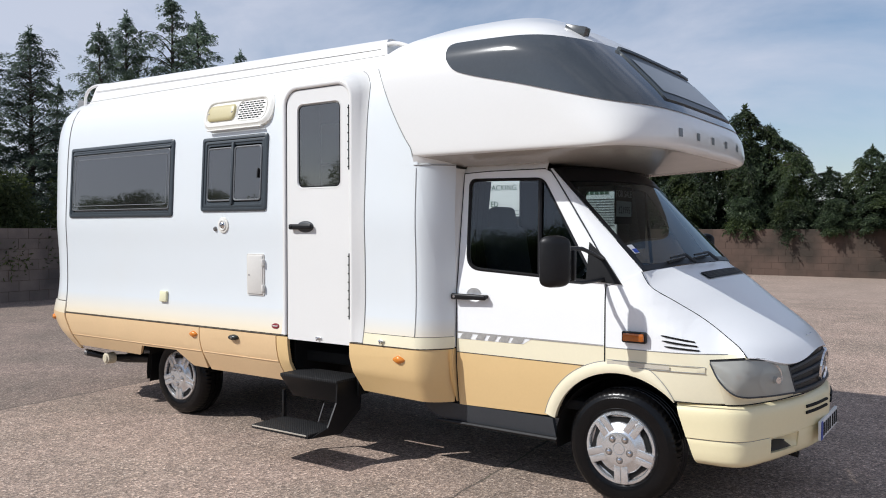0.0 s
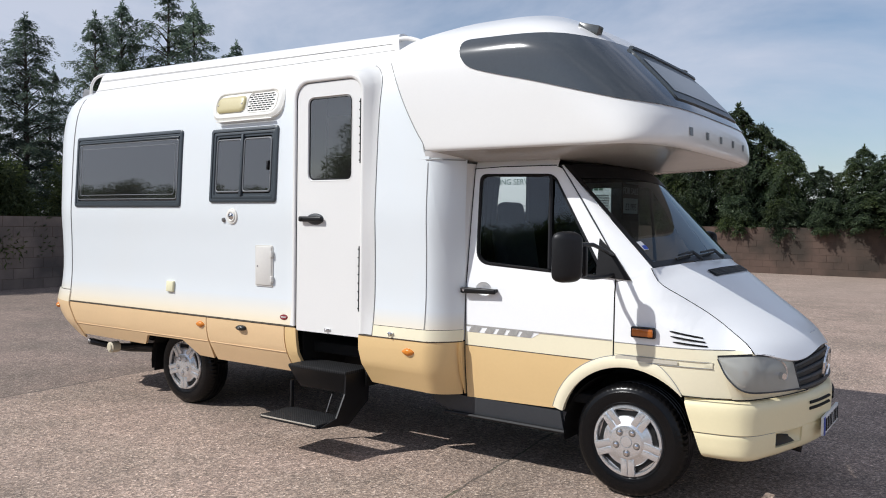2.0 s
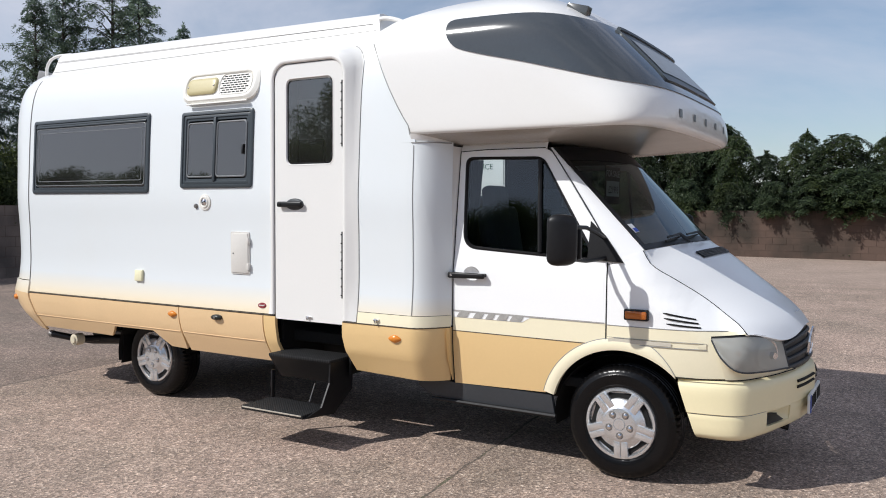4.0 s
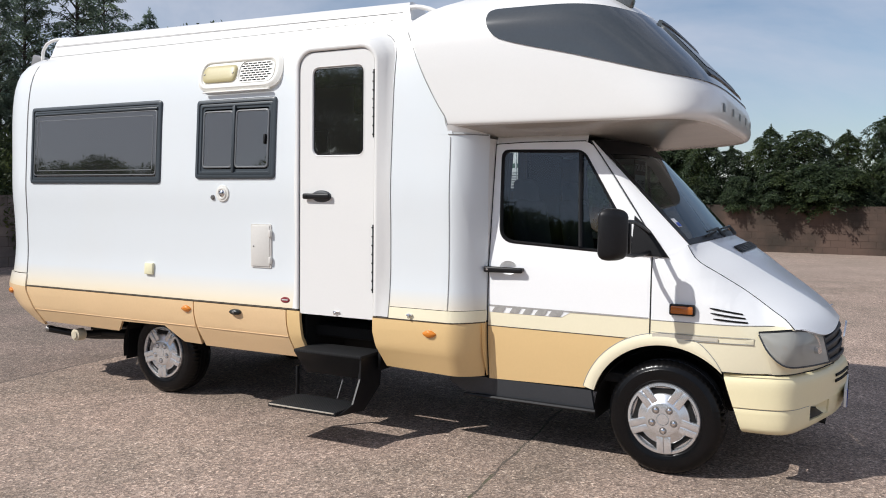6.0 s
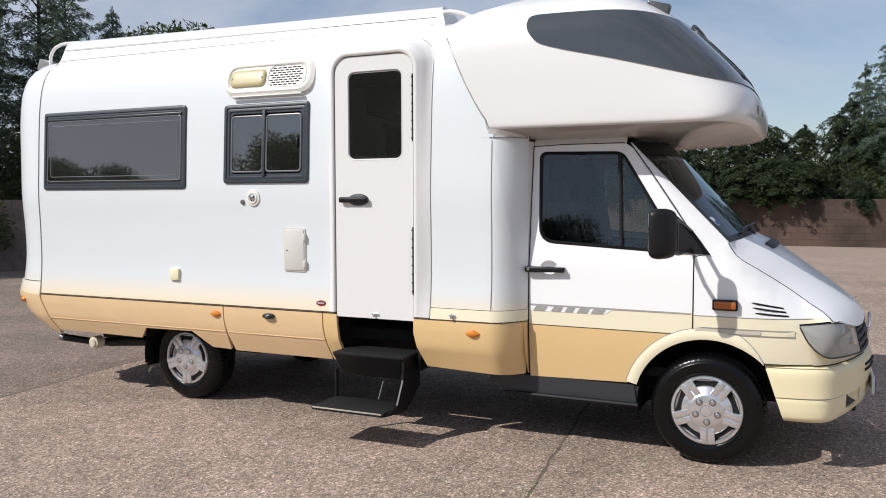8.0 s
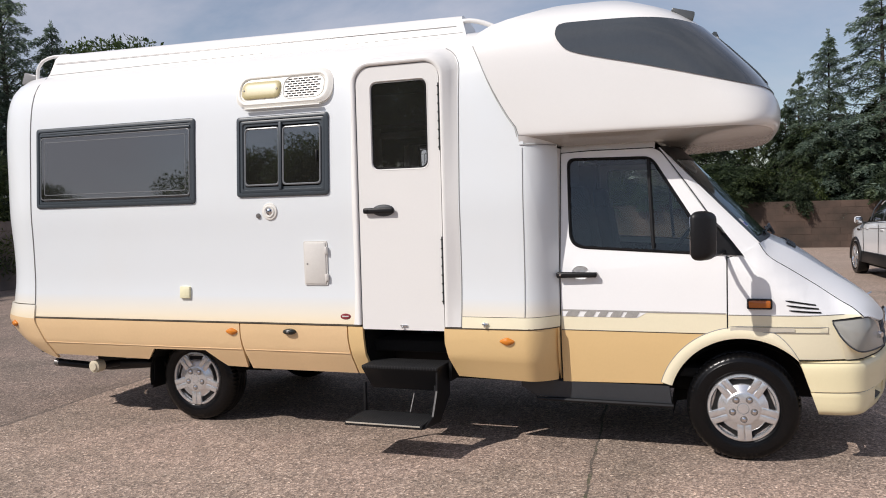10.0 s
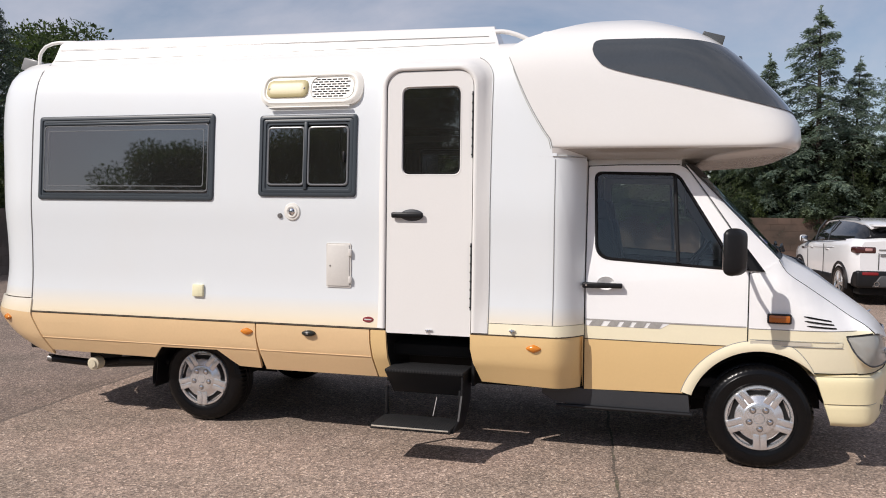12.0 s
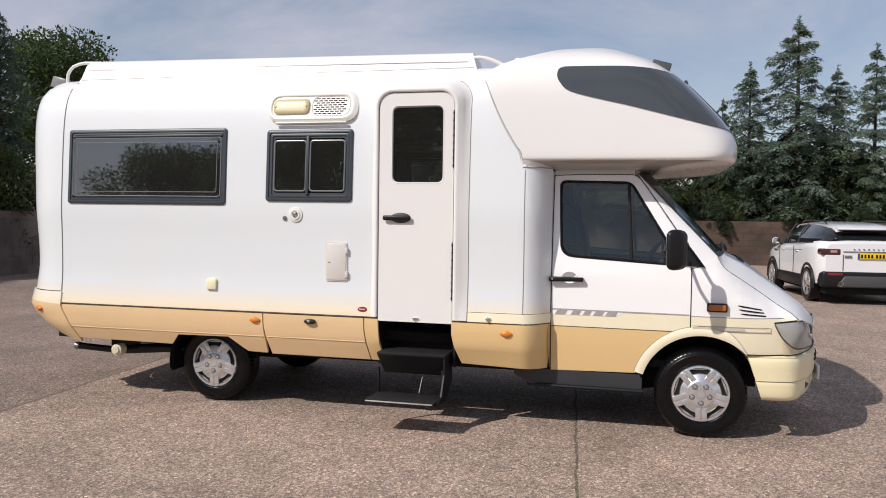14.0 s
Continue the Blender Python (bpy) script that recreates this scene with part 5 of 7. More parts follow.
join(bm, box(2.444, 2.456, -0.028, -0.01, 0.835, 0.868, 0.003))
part("catch", bend(bm, sy), CHROME, van)
both("gutter_line", tube([(l_r(z) - 0.004, YC - l_w(z) - 0.002 if z > 2.02 else hab_y(2.72, z), z) for z in steps(2.06, 2.66, 0.06)], 0.003, 5), FINE_SEAM, van)
both("gutter_line", tube([(l_r(z) - 0.018, hab_y(l_r(z) - 0.018, z) - 0.002, z) for z in steps(2.06, 2.60, 0.06)], 0.0022, 5), PALE_SEAM, van)
both("column_seam", tube([(x, hab_y(x, 2.0) - 0.003, 2.008) for x in steps(2.695, 2.895, 0.02)], 0.0035, 5), FINE_SEAM, van)
both("column_seam", tube([(2.712, hab_y(2.712, z) - 0.002, z) for z in steps(0.9, 1.99, 0.1)], 0.002, 5), FINE_SEAM, van)
both("column_flange", sheet(lambda z, s: (2.898 + 0.004 * s, hab_y(2.90, z) + (cab_y(2.91, z) + 0.03 - hab_y(2.90, z)) * s, z), steps(0.83, 1.99, 0.1), [0, 1]), WHITE, van)
both("column_flange", sheet(lambda z, s: (2.896 + 0.004 * s, hab_y(2.88, z) + (cab_y(2.91, z) + 0.03 - hab_y(2.88, z)) * s, z), steps(0.47, 0.82, 0.05), [0, 1]), BEIGE, van)

# overcab: marker lamps, skylight and lettering bars
for sgn in (0, 1):
    bm = box(-0.075, 0.075, -0.035, 0.035, -0.04, 0.036, 0.008)
    for v in bm.verts:
        if v.co.x < 0:
            v.co.z = v.co.z * 0.3 - 0.004
        elif v.co.z > 0:
            v.co.x -= 0.012
    bm.transform(pose(3.692, 0.115, 2.798, 0, 29, 0))
    part("marker_lamp", mirrored(bm) if sgn else bm, surface("smoked_lens", (0.075, 0.08, 0.08), 0.25, coat=0.5), van, "smoked grey roof marker lamp")
    bm = box(-1.79, -1.62, 0.14, 0.22, 2.78, 2.880, 0.012)
    for v in bm.verts:
        if v.co.z > 2.84:
            v.co.z -= 0.035 * max(0.0, (v.co.x + 1.76) / 0.15)
            v.co.x += 0.03 if v.co.x < -1.75 else 0.0
    part("marker_lamp", mirrored(bm) if sgn else bm, surface("grey_lamp_housing", (0.22, 0.22, 0.22), 0.35), van, "grey roof marker lamp")


light = part("skylight", sheet(lambda u, s: luton_u(u, 2.36 + 0.33 * s, 0.018), steps(0.872, 1.128, 0.016), steps(0, 1, 0.1)), FRAME, van, "front skylight with pale pane in a dark frame")
solid(light, 0.02)
part("pane", sheet(lambda u, s: luton_u(u, 2.415 + 0.215 * s, 0.023), steps(0.889, 1.111, 0.0185), steps(0, 1, 0.125)), surface("frosted_acrylic", (0.22, 0.235, 0.24), 0.30, coat=0.15), light)
part("hinge_rail", tube([luton_u(u, 2.695, 0.022) for u in steps(0.876, 1.124, 0.031)], 0.016, 6), FRAME, light)
MARK = surface("silver_lettering", (0.20, 0.205, 0.21), 0.35, 0.3, vary=0.05)
for k in range(5):
    dy = -0.66 + 0.29 * k

    def on_nose(y, z):
        lo, hi = 0.4, 1.0
        for _ in range(30):
            mid = (lo + hi) / 2
            if YC - luton_pt(mid, z)[1] > abs(y):
                lo = mid
            else:
                hi = mid
        p = luton_pt(lo, z, 0.003)
        return (p[0], YC + y, z)
    hgt = (0.050, 0.046, 0.046, 0.046, 0.046)[k]
    part("lettering_bar", sheet(lambda a, b: on_nose(dy + 0.052 * a, 2.135 + hgt * b), steps(0, 1, 0.25), [0, 0.5, 1]), MARK, van)

# rear underside
part("tow_bar", box(-0.95, -0.2, 0.30, 0.40, 0.36, 0.44, 0.01), STEEL, van)
ex = part("exhaust", tube([(-1.36, -0.01, 0.412), (-1.05, 0.02, 0.392), (-0.9, 0.08, 0.39), (-0.5, 0.15, 0.42)], [0.030, 0.030, 0.040, 0.045], 16), BLACK, van)
part("tailpipe", tube([(-1.395, -0.012, 0.414), (-1.355, -0.009, 0.412)], 0.033, 16, False), STEEL, ex)
bm = lathe([(0.0, -0.05), (0.03, -0.05), (0.035, -0.04), (0.05, -0.035), (0.052, 0.04), (0.03, 0.05)], 20)
bm.transform(Matrix.Translation((-0.885, -0.10, 0.418)))
part("waste_valve", bm, VALVE, van, "cream waste water outlet")
part("waste_pipe", tube([(-0.87, -0.07, 0.415), (-0.8, 0.08, 0.415), (-0.3, 0.15, 0.42)], 0.028, 12), BLACK, van)
mf = sheet(lambda y, v: (-0.40 - 0.03 * v * v, y, 0.50 - 0.26 * v), steps(0.0, 0.24, 0.08), steps(0, 1, 0.2))
both("mudflap", mf, BLACK, van, thick=0.008)
part("rear_bracket", box(-1.68, -1.36, 0.10, 0.24, 0.465, 0.52, 0.012), BLACK, van)

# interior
# Added upright sheet that blocks daylight from the far windows.
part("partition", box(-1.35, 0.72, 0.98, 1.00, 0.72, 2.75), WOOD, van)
part("curtain", sheet(lambda x, z: (x, 1.955 + 0.012 * math.sin(x * 140), z), steps(1.01, 1.155, 0.009), [1.55, 1.9, 2.235]), LINING, van, "pale curtain beside the far window")
part("wall_rail", box(0.80, 2.60, 1.86, 1.95, 2.30, 2.36, 0.01), LINING, van)
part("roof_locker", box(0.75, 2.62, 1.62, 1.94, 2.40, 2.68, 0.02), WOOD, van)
# Added sheet over the white inner wall, coloured dark as if unlit.
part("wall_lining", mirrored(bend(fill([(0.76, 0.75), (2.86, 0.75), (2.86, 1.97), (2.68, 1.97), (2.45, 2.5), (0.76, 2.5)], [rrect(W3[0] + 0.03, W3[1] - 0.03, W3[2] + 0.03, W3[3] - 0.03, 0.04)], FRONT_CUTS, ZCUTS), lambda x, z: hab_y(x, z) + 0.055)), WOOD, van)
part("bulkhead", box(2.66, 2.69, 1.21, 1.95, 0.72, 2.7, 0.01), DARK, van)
# Ceiling coloured near black so that the inside looks unlit.
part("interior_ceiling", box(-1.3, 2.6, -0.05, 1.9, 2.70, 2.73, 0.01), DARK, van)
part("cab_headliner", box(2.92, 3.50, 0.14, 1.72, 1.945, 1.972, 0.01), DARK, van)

# ---- motorhome: cab fittings ----
seal = ring([(rpoly([(2.945, 1.925, 0.055), (2.965, 1.335, 0.105), (3.885, 1.28, 0.04), (3.492, 1.915, 0.055)]), 0.002), (rpoly([(2.955, 1.915, 0.05), (2.975, 1.345, 0.10), (3.86, 1.29, 0.04), (3.485, 1.905, 0.05)]), 0.007), (rpoly([(2.964, 1.906, 0.045), (2.984, 1.354, 0.09), (3.846, 1.299, 0.035), (3.481, 1.896, 0.045)]), -0.010)], cab_y)
both("window_seal", seal, BLACK, van)
both("window_divider", tube([(3.470, cab_y(3.47, 1.89), 1.895), (3.485, cab_y(3.48, 1.6) + 0.001, 1.6), (3.502, cab_y(3.5, 1.33), 1.325)], 0.013, 6), BLACK, van)
both("mirror_corner", bend(fill([(3.815, 1.293), (4.035, 1.280), (3.92, 1.435), (3.825, 1.52)], (), (), [1.35, 1.42]), lambda x, z: cab_y(x, z) - 0.013), BLACK, van, "black mirror mounting triangle", thick=0.014)
# door seams
both("door_seam", tube([(3.938, cab_y(3.938, z) - 0.001, z) for z in steps(0.80, 1.28, 0.08)], 0.0035, 5), SEAM, van)
both("door_seam", tube([(2.905, cab_y(2.905, z) - 0.001, z) for z in steps(0.45, 1.96, 0.1)] + [(3.1, cab_y(3.1, 1.968), 1.968), (3.5, cab_y(3.5, 1.968), 1.968)], 0.003, 5), SEAM, van)
both("door_seam", tube([(x, cab_y(x, z) - 0.003, z) for x, z in [(3.53, 1.968), (3.60, 1.875), (3.70, 1.735), (3.80, 1.59), (3.90, 1.44), (4.005, 1.29)]], 0.004, 5), GREY, van)
both("bonnet_seam", tube([(bonnet(-1, v)[0], bonnet(-1, v)[1] - 0.004, bonnet(-1, v)[2] + 0.001) for v in steps(0.0, 1.0, 0.05)], 0.003, 5), SEAM, van)
both("lamp_seam", tube([through_pts(LAMP_TOP, u) + Vector((0, -0.002, 0.006)) for u in steps(0, 1, 0.08)], 0.004, 5), SEAM, van)
both("bumper_seam", tube([(bump_x(k) - 0.01, bump_y(k) - 0.002, 0.648 + 0.012 * k) for k in steps(0.0, 0.80, 0.05)], 0.0035, 5), SEAM, van)
both("rub_strip", bend(box(3.950, 4.505, -0.006, 0.002, 0.813, 0.848, 0.003), cab_y), PALE, van, "flat cream rubbing strip")
both("rub_strip_edge", tube([(x, cab_y(x, 0.8475) - 0.005, 0.8475) for x in steps(3.95, 4.505, 0.05)], 0.0018, 5), FINE_SEAM, van)
both("rub_strip_edge", tube([(x, cab_y(x, 0.8135) - 0.005, 0.8135) for x in steps(3.95, 4.505, 0.05)], 0.0022, 5), FINE_SEAM, van)
both("strip_film", bend(fill([(3.955, 0.819), (4.318, 0.819), (4.318, 0.842), (3.955, 0.842)], (), steps(4.0, 4.3, 0.05)), lambda x, z: cab_y(x, z) - 0.0075), surface("faded_grey_film", (0.56, 0.52, 0.43), 0.4, vary=0.06, scale=20), van)
both("body_line", tube([(x, cab_y(x, 0.916) - 0.0005, 0.916) for x in steps(3.945, 4.60, 0.05)], 0.003, 5), FINE_SEAM, van)
both("body_line", tube([(x, cab_y(x, 0.80) - 0.0005, 0.80 - 0.004 * (x - 2.9)) for x in steps(2.91, 3.86, 0.1)], 0.003, 5), TRIM_LINE, van)
both("cab_roof_edge", sheet(lambda x, z: (x, cab_y(x, min(z, 1.96)) + 0.004 + max(0, z - 1.97) * 0.6, z), steps(2.905, 3.51, 0.055), [1.962, 1.985, 2.012]), CAB_WHITE, van)
DOOR_MARK = surface("pale_grey_lettering", (0.40, 0.39, 0.37), 0.35, 0.2, vary=0.15, scale=30)
both("sign_film", bend(fill([(2.912, 0.888), (3.40, 0.888), (3.46, 0.924), (2.912, 0.924)], (), steps(2.95, 3.4, 0.08)), lambda x, z: cab_y(x, z) - 0.002), CAB_WHITE, van)
both("door_stripe", bend(fill([(2.912, 0.923), (3.928, 0.920), (3.928, 0.928), (2.912, 0.935)], (), steps(2.95, 3.9, 0.08)), lambda x, z: cab_y(x, z) - 0.003), DOOR_MARK, van)
# five slanted bars in place of lettering along the door
for k, (a, b) in enumerate(((2.935, 3.02), (3.055, 3.125), (3.145, 3.205), (3.225, 3.30), (3.315, 3.40))):
    both("lettering_bar", bend(fill([(a, 0.892), (b - 0.008, 0.892), (b + 0.012, 0.923), (a + 0.022, 0.923)]), lambda x, z: cab_y(x, z) - 0.005), DOOR_MARK, van)
# handle
for s in (0, 1):
    fx = mirrored if s else (lambda b: b)
    bm = box(2.888, 3.150, -0.045, -0.022, 1.146, 1.180, 0.011, 3)
    for v in bm.verts:
        if v.co.x < 2.97:
            v.co.z = 1.163 + (v.co.z - 1.163) * 1.18
            v.co.y -= 0.006
    h = part("cab_door_handle", fx(bend(bm, lambda x, z: cab_y(3.0, 1.167))), BLACK, van, "black pull handle")
    bm = lathe([(0.0, -0.002), (0.007, -0.002), (0.009, 0.002)], 12)
    bm.transform(Matrix.Translation((2.915, cab_y(3, 1.167) - 0.052, 1.163)))
    part("lock", fx(bm), CHROME, h)
    cup = sheet(lambda a, r: (3.040 + 0.058 * r * math.cos(a), cab_y(3, 1.174) - 0.001 + 0.040 * (1 - r ** 4), 1.174 + 0.047 * r * math.sin(a)), [2 * math.pi * k / 28 for k in range(29)], steps(0, 1, 0.125))
    part("handle_recess", fx(cup), CAB_WHITE, h)
    for x in (2.905, 3.135):
        part("handle_mount", fx(bend(box(x - 0.012, x + 0.012, -0.025, 0.005, 1.156, 1.178, 0.004), lambda xx, z: cab_y(3.0, 1.167))), BLACK, h)
# side indicator
for s in (0, 1):
    fx = mirrored if s else (lambda b: b)
    ind = part("side_indicator", fx(bend(box(4.050, 4.195, -0.030, 0.0, 0.955, 1.020, 0.010, 2), lambda x, z: cab_y(4.12, 0.99))), BLACK, van, "amber indicator in a black housing")
    part("lens", fx(bend(box(4.060, 4.185, -0.040, -0.020, 0.965, 1.010, 0.008, 2), lambda x, z: cab_y(4.12, 0.99))), DULL_AMBER, ind)
# wing louvres
for x0, z0, x1, z1 in ((4.268, 1.007, 4.438, 0.976), (4.274, 0.978, 4.453, 0.954), (4.288, 0.947, 4.467, 0.932)):
    both("wing_louvre", tube([(x0 + (x1 - x0) * i / 8, cab_y(x0 + (x1 - x0) * i / 8, z0 + (z1 - z0) * i / 8) - 0.001, z0 + (z1 - z0) * i / 8) for i in range(9)], [0.002, 0.005] + [0.0055] * 6 + [0.005], 6), SEAM, van)
# exterior mirror
for s in (0, 1):
    fx = mirrored if s else (lambda b: b)
    bm = box(3.765, 3.870, -0.480, -0.350, 1.275, 1.562, 0.044, 4)
    for v in bm.verts:
        k = max(0.0, (v.co.x - 3.80) / 0.07)
        v.co.z = 1.42 + (v.co.z - 1.42) * (1 - 0.07 * k)
        v.co.y = -0.415 + (v.co.y + 0.415) * (1 - 0.15 * k)
        v.co.x += 0.62 * (v.co.y + 0.415)
    mir = part("door_mirror", fx(bm), BLACK, van, "large black plastic door mirror")
    lean_glass = box(3.766, 3.772, -0.455, -0.375, 1.31, 1.53, 0.002)
    for v in lean_glass.verts:
        v.co.x += 0.62 * (v.co.y + 0.415)
    part("mirror_glass", fx(lean_glass), CHROME, mir)
    part("arm", fx(tube([(3.85, -0.33, 1.49), (3.87, -0.19, 1.485), (3.90, -0.09, 1.45), (3.915, -0.01, 1.42)], 0.012, 8)), BLACK, mir)
    part("arm", fx(tube([(3.85, -0.33, 1.31), (3.87, -0.19, 1.295), (3.90, -0.09, 1.30), (3.925, -0.01, 1.31)], 0.012, 8)), BLACK, mir)
    part("bracket", fx(box(3.862, 3.886, -0.32, -0.29, 1.31, 1.48, 0.008)), BLACK, mir)
# grille bars and round emblem
for k in range(4):
    part("grille_bar", tube([Vector(grille_fn(u, 0.12 + 0.22 * k)) + Vector((0.008, 0, 0)) for u in steps(-0.97, 0.97, 0.12)], 0.011, 6), GREY, van)
em = lathe([(0.085, 0.0), (0.092, -0.010), (0.100, -0.010), (0.104, 0.0)], 32)
bm = lathe([(0.012, 0.0), (0.008, -0.008), (0, -0.008)], 12)
join(em, bm)
for k in range(3):
    a = math.pi / 2 + k * 2.0944
    b = box(0.0, 0.095, -0.008, 0.0, -0.009, 0.009)
    for v in b.verts:
        if v.co.x > 0.05:
            v.co.z *= 0.25
    b.transform(Matrix.Rotation(-a, 4, "Y"))
    join(em, b)
em.transform(Matrix.Translation((4.930, YC, 0.770)) @ Matrix.Rotation(radians(90), 4, "Z") @ Matrix.Rotation(radians(6), 4, "X"))
part("grille_emblem", em, CHROME, van, "chrome round three-spoked emblem")
bm = lathe([(0.0, -0.004), (0.022, -0.004), (0.024, 0.0)], 16)
bm.transform(Matrix.Translation(Vector(bonnet(-0.02, 0.87)) + Vector((0.003, 0, 0.006))) @ Matrix.Rotation(radians(-35), 4, "Y") @ Matrix.Rotation(radians(90), 4, "X") @ Matrix.Rotation(radians(180), 4, "X"))
part("bonnet_badge", bm, SILVER, van)
# bumper inlets and front plate
for s in (0, 1):
    fx = mirrored if s else (lambda b: b)

    def inlet(u, v):
        p = Vector(nose(-(1 - OPEN_K[0] - (OPEN_K[1] - OPEN_K[0]) * u), OPEN_V[0] + (OPEN_V[1] - OPEN_V[0]) * v))
        return p + Vector((-0.080, 0.045, 0)) * min(1, 0.1 + u / 0.05, 0.1 + (1 - u) / 0.4, 0.1 + v / 0.42, 0.1 + (1 - v) / 0.10)
    inl = part("lower_inlet", fx(sheet(inlet, [0, 0.02, 0.05, 0.1, 0.2, 0.4, 0.6, 0.8, 0.9, 1], [0, 0.2, 0.42, 0.6, 0.8, 0.9, 0.95, 1])), CREAM, van)
    part("inlet_grating", fx(sheet(lambda u, v: Vector(inlet(0.05 + u * 0.72, 0.02 + v * (0.44 - 0.12 * u))) + Vector((0.010, -0.006, 0.008)), steps(0, 1, 0.05), steps(0, 1, 0.125))), GREY, inl)
    # Grey line laid in the bumper's crease as its shade.
    part("crease_line", fx(tube([nose(-(1 - k), 0.435) for k in steps(0.02, 0.545, 0.035)], 0.003, 5)), FINE_SEAM, van)
    for k in range(2):
        part("upper_slot", fx(tube([Vector(nose(-(1 - kk), 0.80 - 0.10 * k)) + Vector((0.002, -0.002, 0)) for kk in steps(0.80, 0.97, 0.03)], 0.009, 6)), SEAM, van)
PLATE = surface("white_plate", (0.72, 0.73, 0.74), 0.35)
fp = part("number_plate", box(4.952, 4.969, YC - 0.26, YC + 0.26, 0.375, 0.486, 0.004), PLATE, van, "white number plate with plain bars")
part("blue_end", box(4.969, 4.972, YC - 0.26, YC - 0.215, 0.378, 0.483), surface("plate_blue", (0.02, 0.06, 0.35), 0.4), fp, smooth=False)
for k in range(7):
    part("bar", box(4.969, 4.972, YC - 0.195 + k * 0.063 + (0.02 if k > 3 else 0), YC - 0.16 + k * 0.063 + (0.02 if k > 3 else 0), 0.393, 0.468), SEAM, fp, smooth=False)
part("tow_eye", tube([(4.80, 0.62, 0.30), (4.86, 0.62, 0.29)], 0.02, 8), BLACK, van)
# bonnet vent, scuttle and wipers
bv = part("bonnet_vent", sheet(lambda u, v: Vector(bonnet(-0.45 + 0.86 * u, 0.12 + 0.075 * v)) + Vector((0, 0, 0.006)), steps(0, 1, 0.1), steps(0, 1, 0.25)), BLACK, van, "black slatted vent in the bonnet")
for k in range(5):
    part("vent_slat", tube([Vector(bonnet(-0.44 + 0.84 * u, 0.126 + 0.014 * k)) + Vector((0, 0, 0.010)) for u in steps(0, 1, 0.25)], 0.004, 5), GREY, bv)
part("scuttle", sheet(lambda u, v: Vector(screen(u, 0.0)).lerp(Vector(bonnet(u, 0.0)), v) + Vector((0, 0, 0.004)), steps(-0.97, 0.97, 0.1), [0, 0.5, 1]), BLACK, van)
for u0, u1 in ((-0.30, -0.62), (0.22, -0.20)):
    w = part("wiper", tube([Vector(screen(u0, 0.0)) + Vector((0.03, 0, 0.012)), Vector(screen(u0 * 0.6 + u1 * 0.4, 0.045)) + Vector((0.035, 0, 0.035)), Vector(screen(u1, 0.05)) + Vector((0.02, 0, 0.02))], [0.012, 0.009, 0.006], 6), BLACK, van, "black windscreen wiper")
    part("blade", tube([Vector(screen(u1 + (u0 - u1) * a, 0.03 + 0.02 * a)) + Vector((0.012, 0, 0.012)) for a in steps(-0.15, 0.85, 0.2)], 0.007, 5), BLACK, w)
# dark band at the head and edge of the screen
part("screen_band", sheet(lambda u, v: Vector(screen(u, 0.86 + 0.14 * v)) + Vector((0.003, 0, 0.002)), steps(-0.985, 0.985, 0.08), [0, 0.5, 1]), INK, van)
both("screen_edge", sheet(lambda u, v: Vector(screen(-1 + 0.05 * u, v)) + Vector((0.004, -0.002, 0.003)), [0, 0.5, 1], steps(0, 1, 0.1)), BLACK, van)
part("screen_foot", sheet(lambda u, v: Vector(screen(u, 0.045 * v)) + Vector((0.003, 0, 0.002)), steps(-0.985, 0.985, 0.08), [0, 1]), BLACK, van)
# stickers and price card inside the screen
st = part("tax_sticker", sheet(lambda u, v: Vector(screen(-0.935 + 0.060 * u - 0.01 * v, 0.150 + 0.080 * v)) + Vector((0.003, 0, 0.003)), [0, 1], [0, 1]), PLATE, van, "small white and blue windscreen sticker", smooth=False)
part("blue_patch", sheet(lambda u, v: Vector(screen(-0.930 + 0.050 * u, 0.155 + 0.035 * v)) + Vector((0.005, 0, 0.005)), [0, 1], [0, 1]), bpy.data.materials["plate_blue"], st, smooth=False)
card = part("price_card", box(3.570, 3.574, 0.96, 1.28, 1.63, 1.90, 0.001), INK, van, "black for-sale price card", smooth=False)


def lettering(text, size, m, parent, material, name="lettering"):
    cu = bpy.data.curves.new(name, "FONT")
    cu.body, cu.size, cu.align_x = text, size, "CENTER"
    tmp = bpy.data.objects.new(name, cu)
    me = bpy.data.meshes.new_from_object(tmp)
    bpy.data.objects.remove(tmp)
    me.transform(m)
    me.materials.append(material)
    ob = new(name, me)
    ob.parent = parent
    ob.matrix_parent_inverse = world_of(parent).inverted()
    return ob


FACING = Matrix(((0, 0, 1, 0), (1, 0, 0, 0), (0, 1, 0, 0), (0, 0, 0, 1)))
DIM = surface("white_card_print", (0.85, 0.85, 0.83), 0.5)
lettering("FOR SALE", 0.068, Matrix.Translation((3.576, 1.12, 1.825)) @ FACING, card, DIM)
part("price_field", box(3.574, 3.577, 0.985, 1.255, 1.685, 1.795), DIM, card, smooth=False)
lettering("\u00a321995", 0.072, Matrix.Translation((3.579, 1.12, 1.708)) @ FACING, card, INK)


def cab_seat(y):
    st = part("cab_seat", box(3.05, 3.50, y - 0.24, y + 0.24, 0.86, 1.02, 0.05, 3), CLOTH, van, "dark blue cloth cab seat")
    bm = box(-0.06, 0.06, -0.23, 0.23, 0, 0.62, 0.05, 3)
    bm.transform(pose(3.08, y, 1.0, 0, -10, 0))
    part("backrest", bm, CLOTH, st)
    bm = box(-0.05, 0.05, -0.13, 0.13, 0, 0.20, 0.04, 3)
    bm.transform(pose(2.98, y, 1.55, 0, -8, 0))
    part("headrest", bm, CLOTH, st)
    part("base", box(3.08, 3.46, y - 0.2, y + 0.2, 0.56, 0.87), DARK, st)


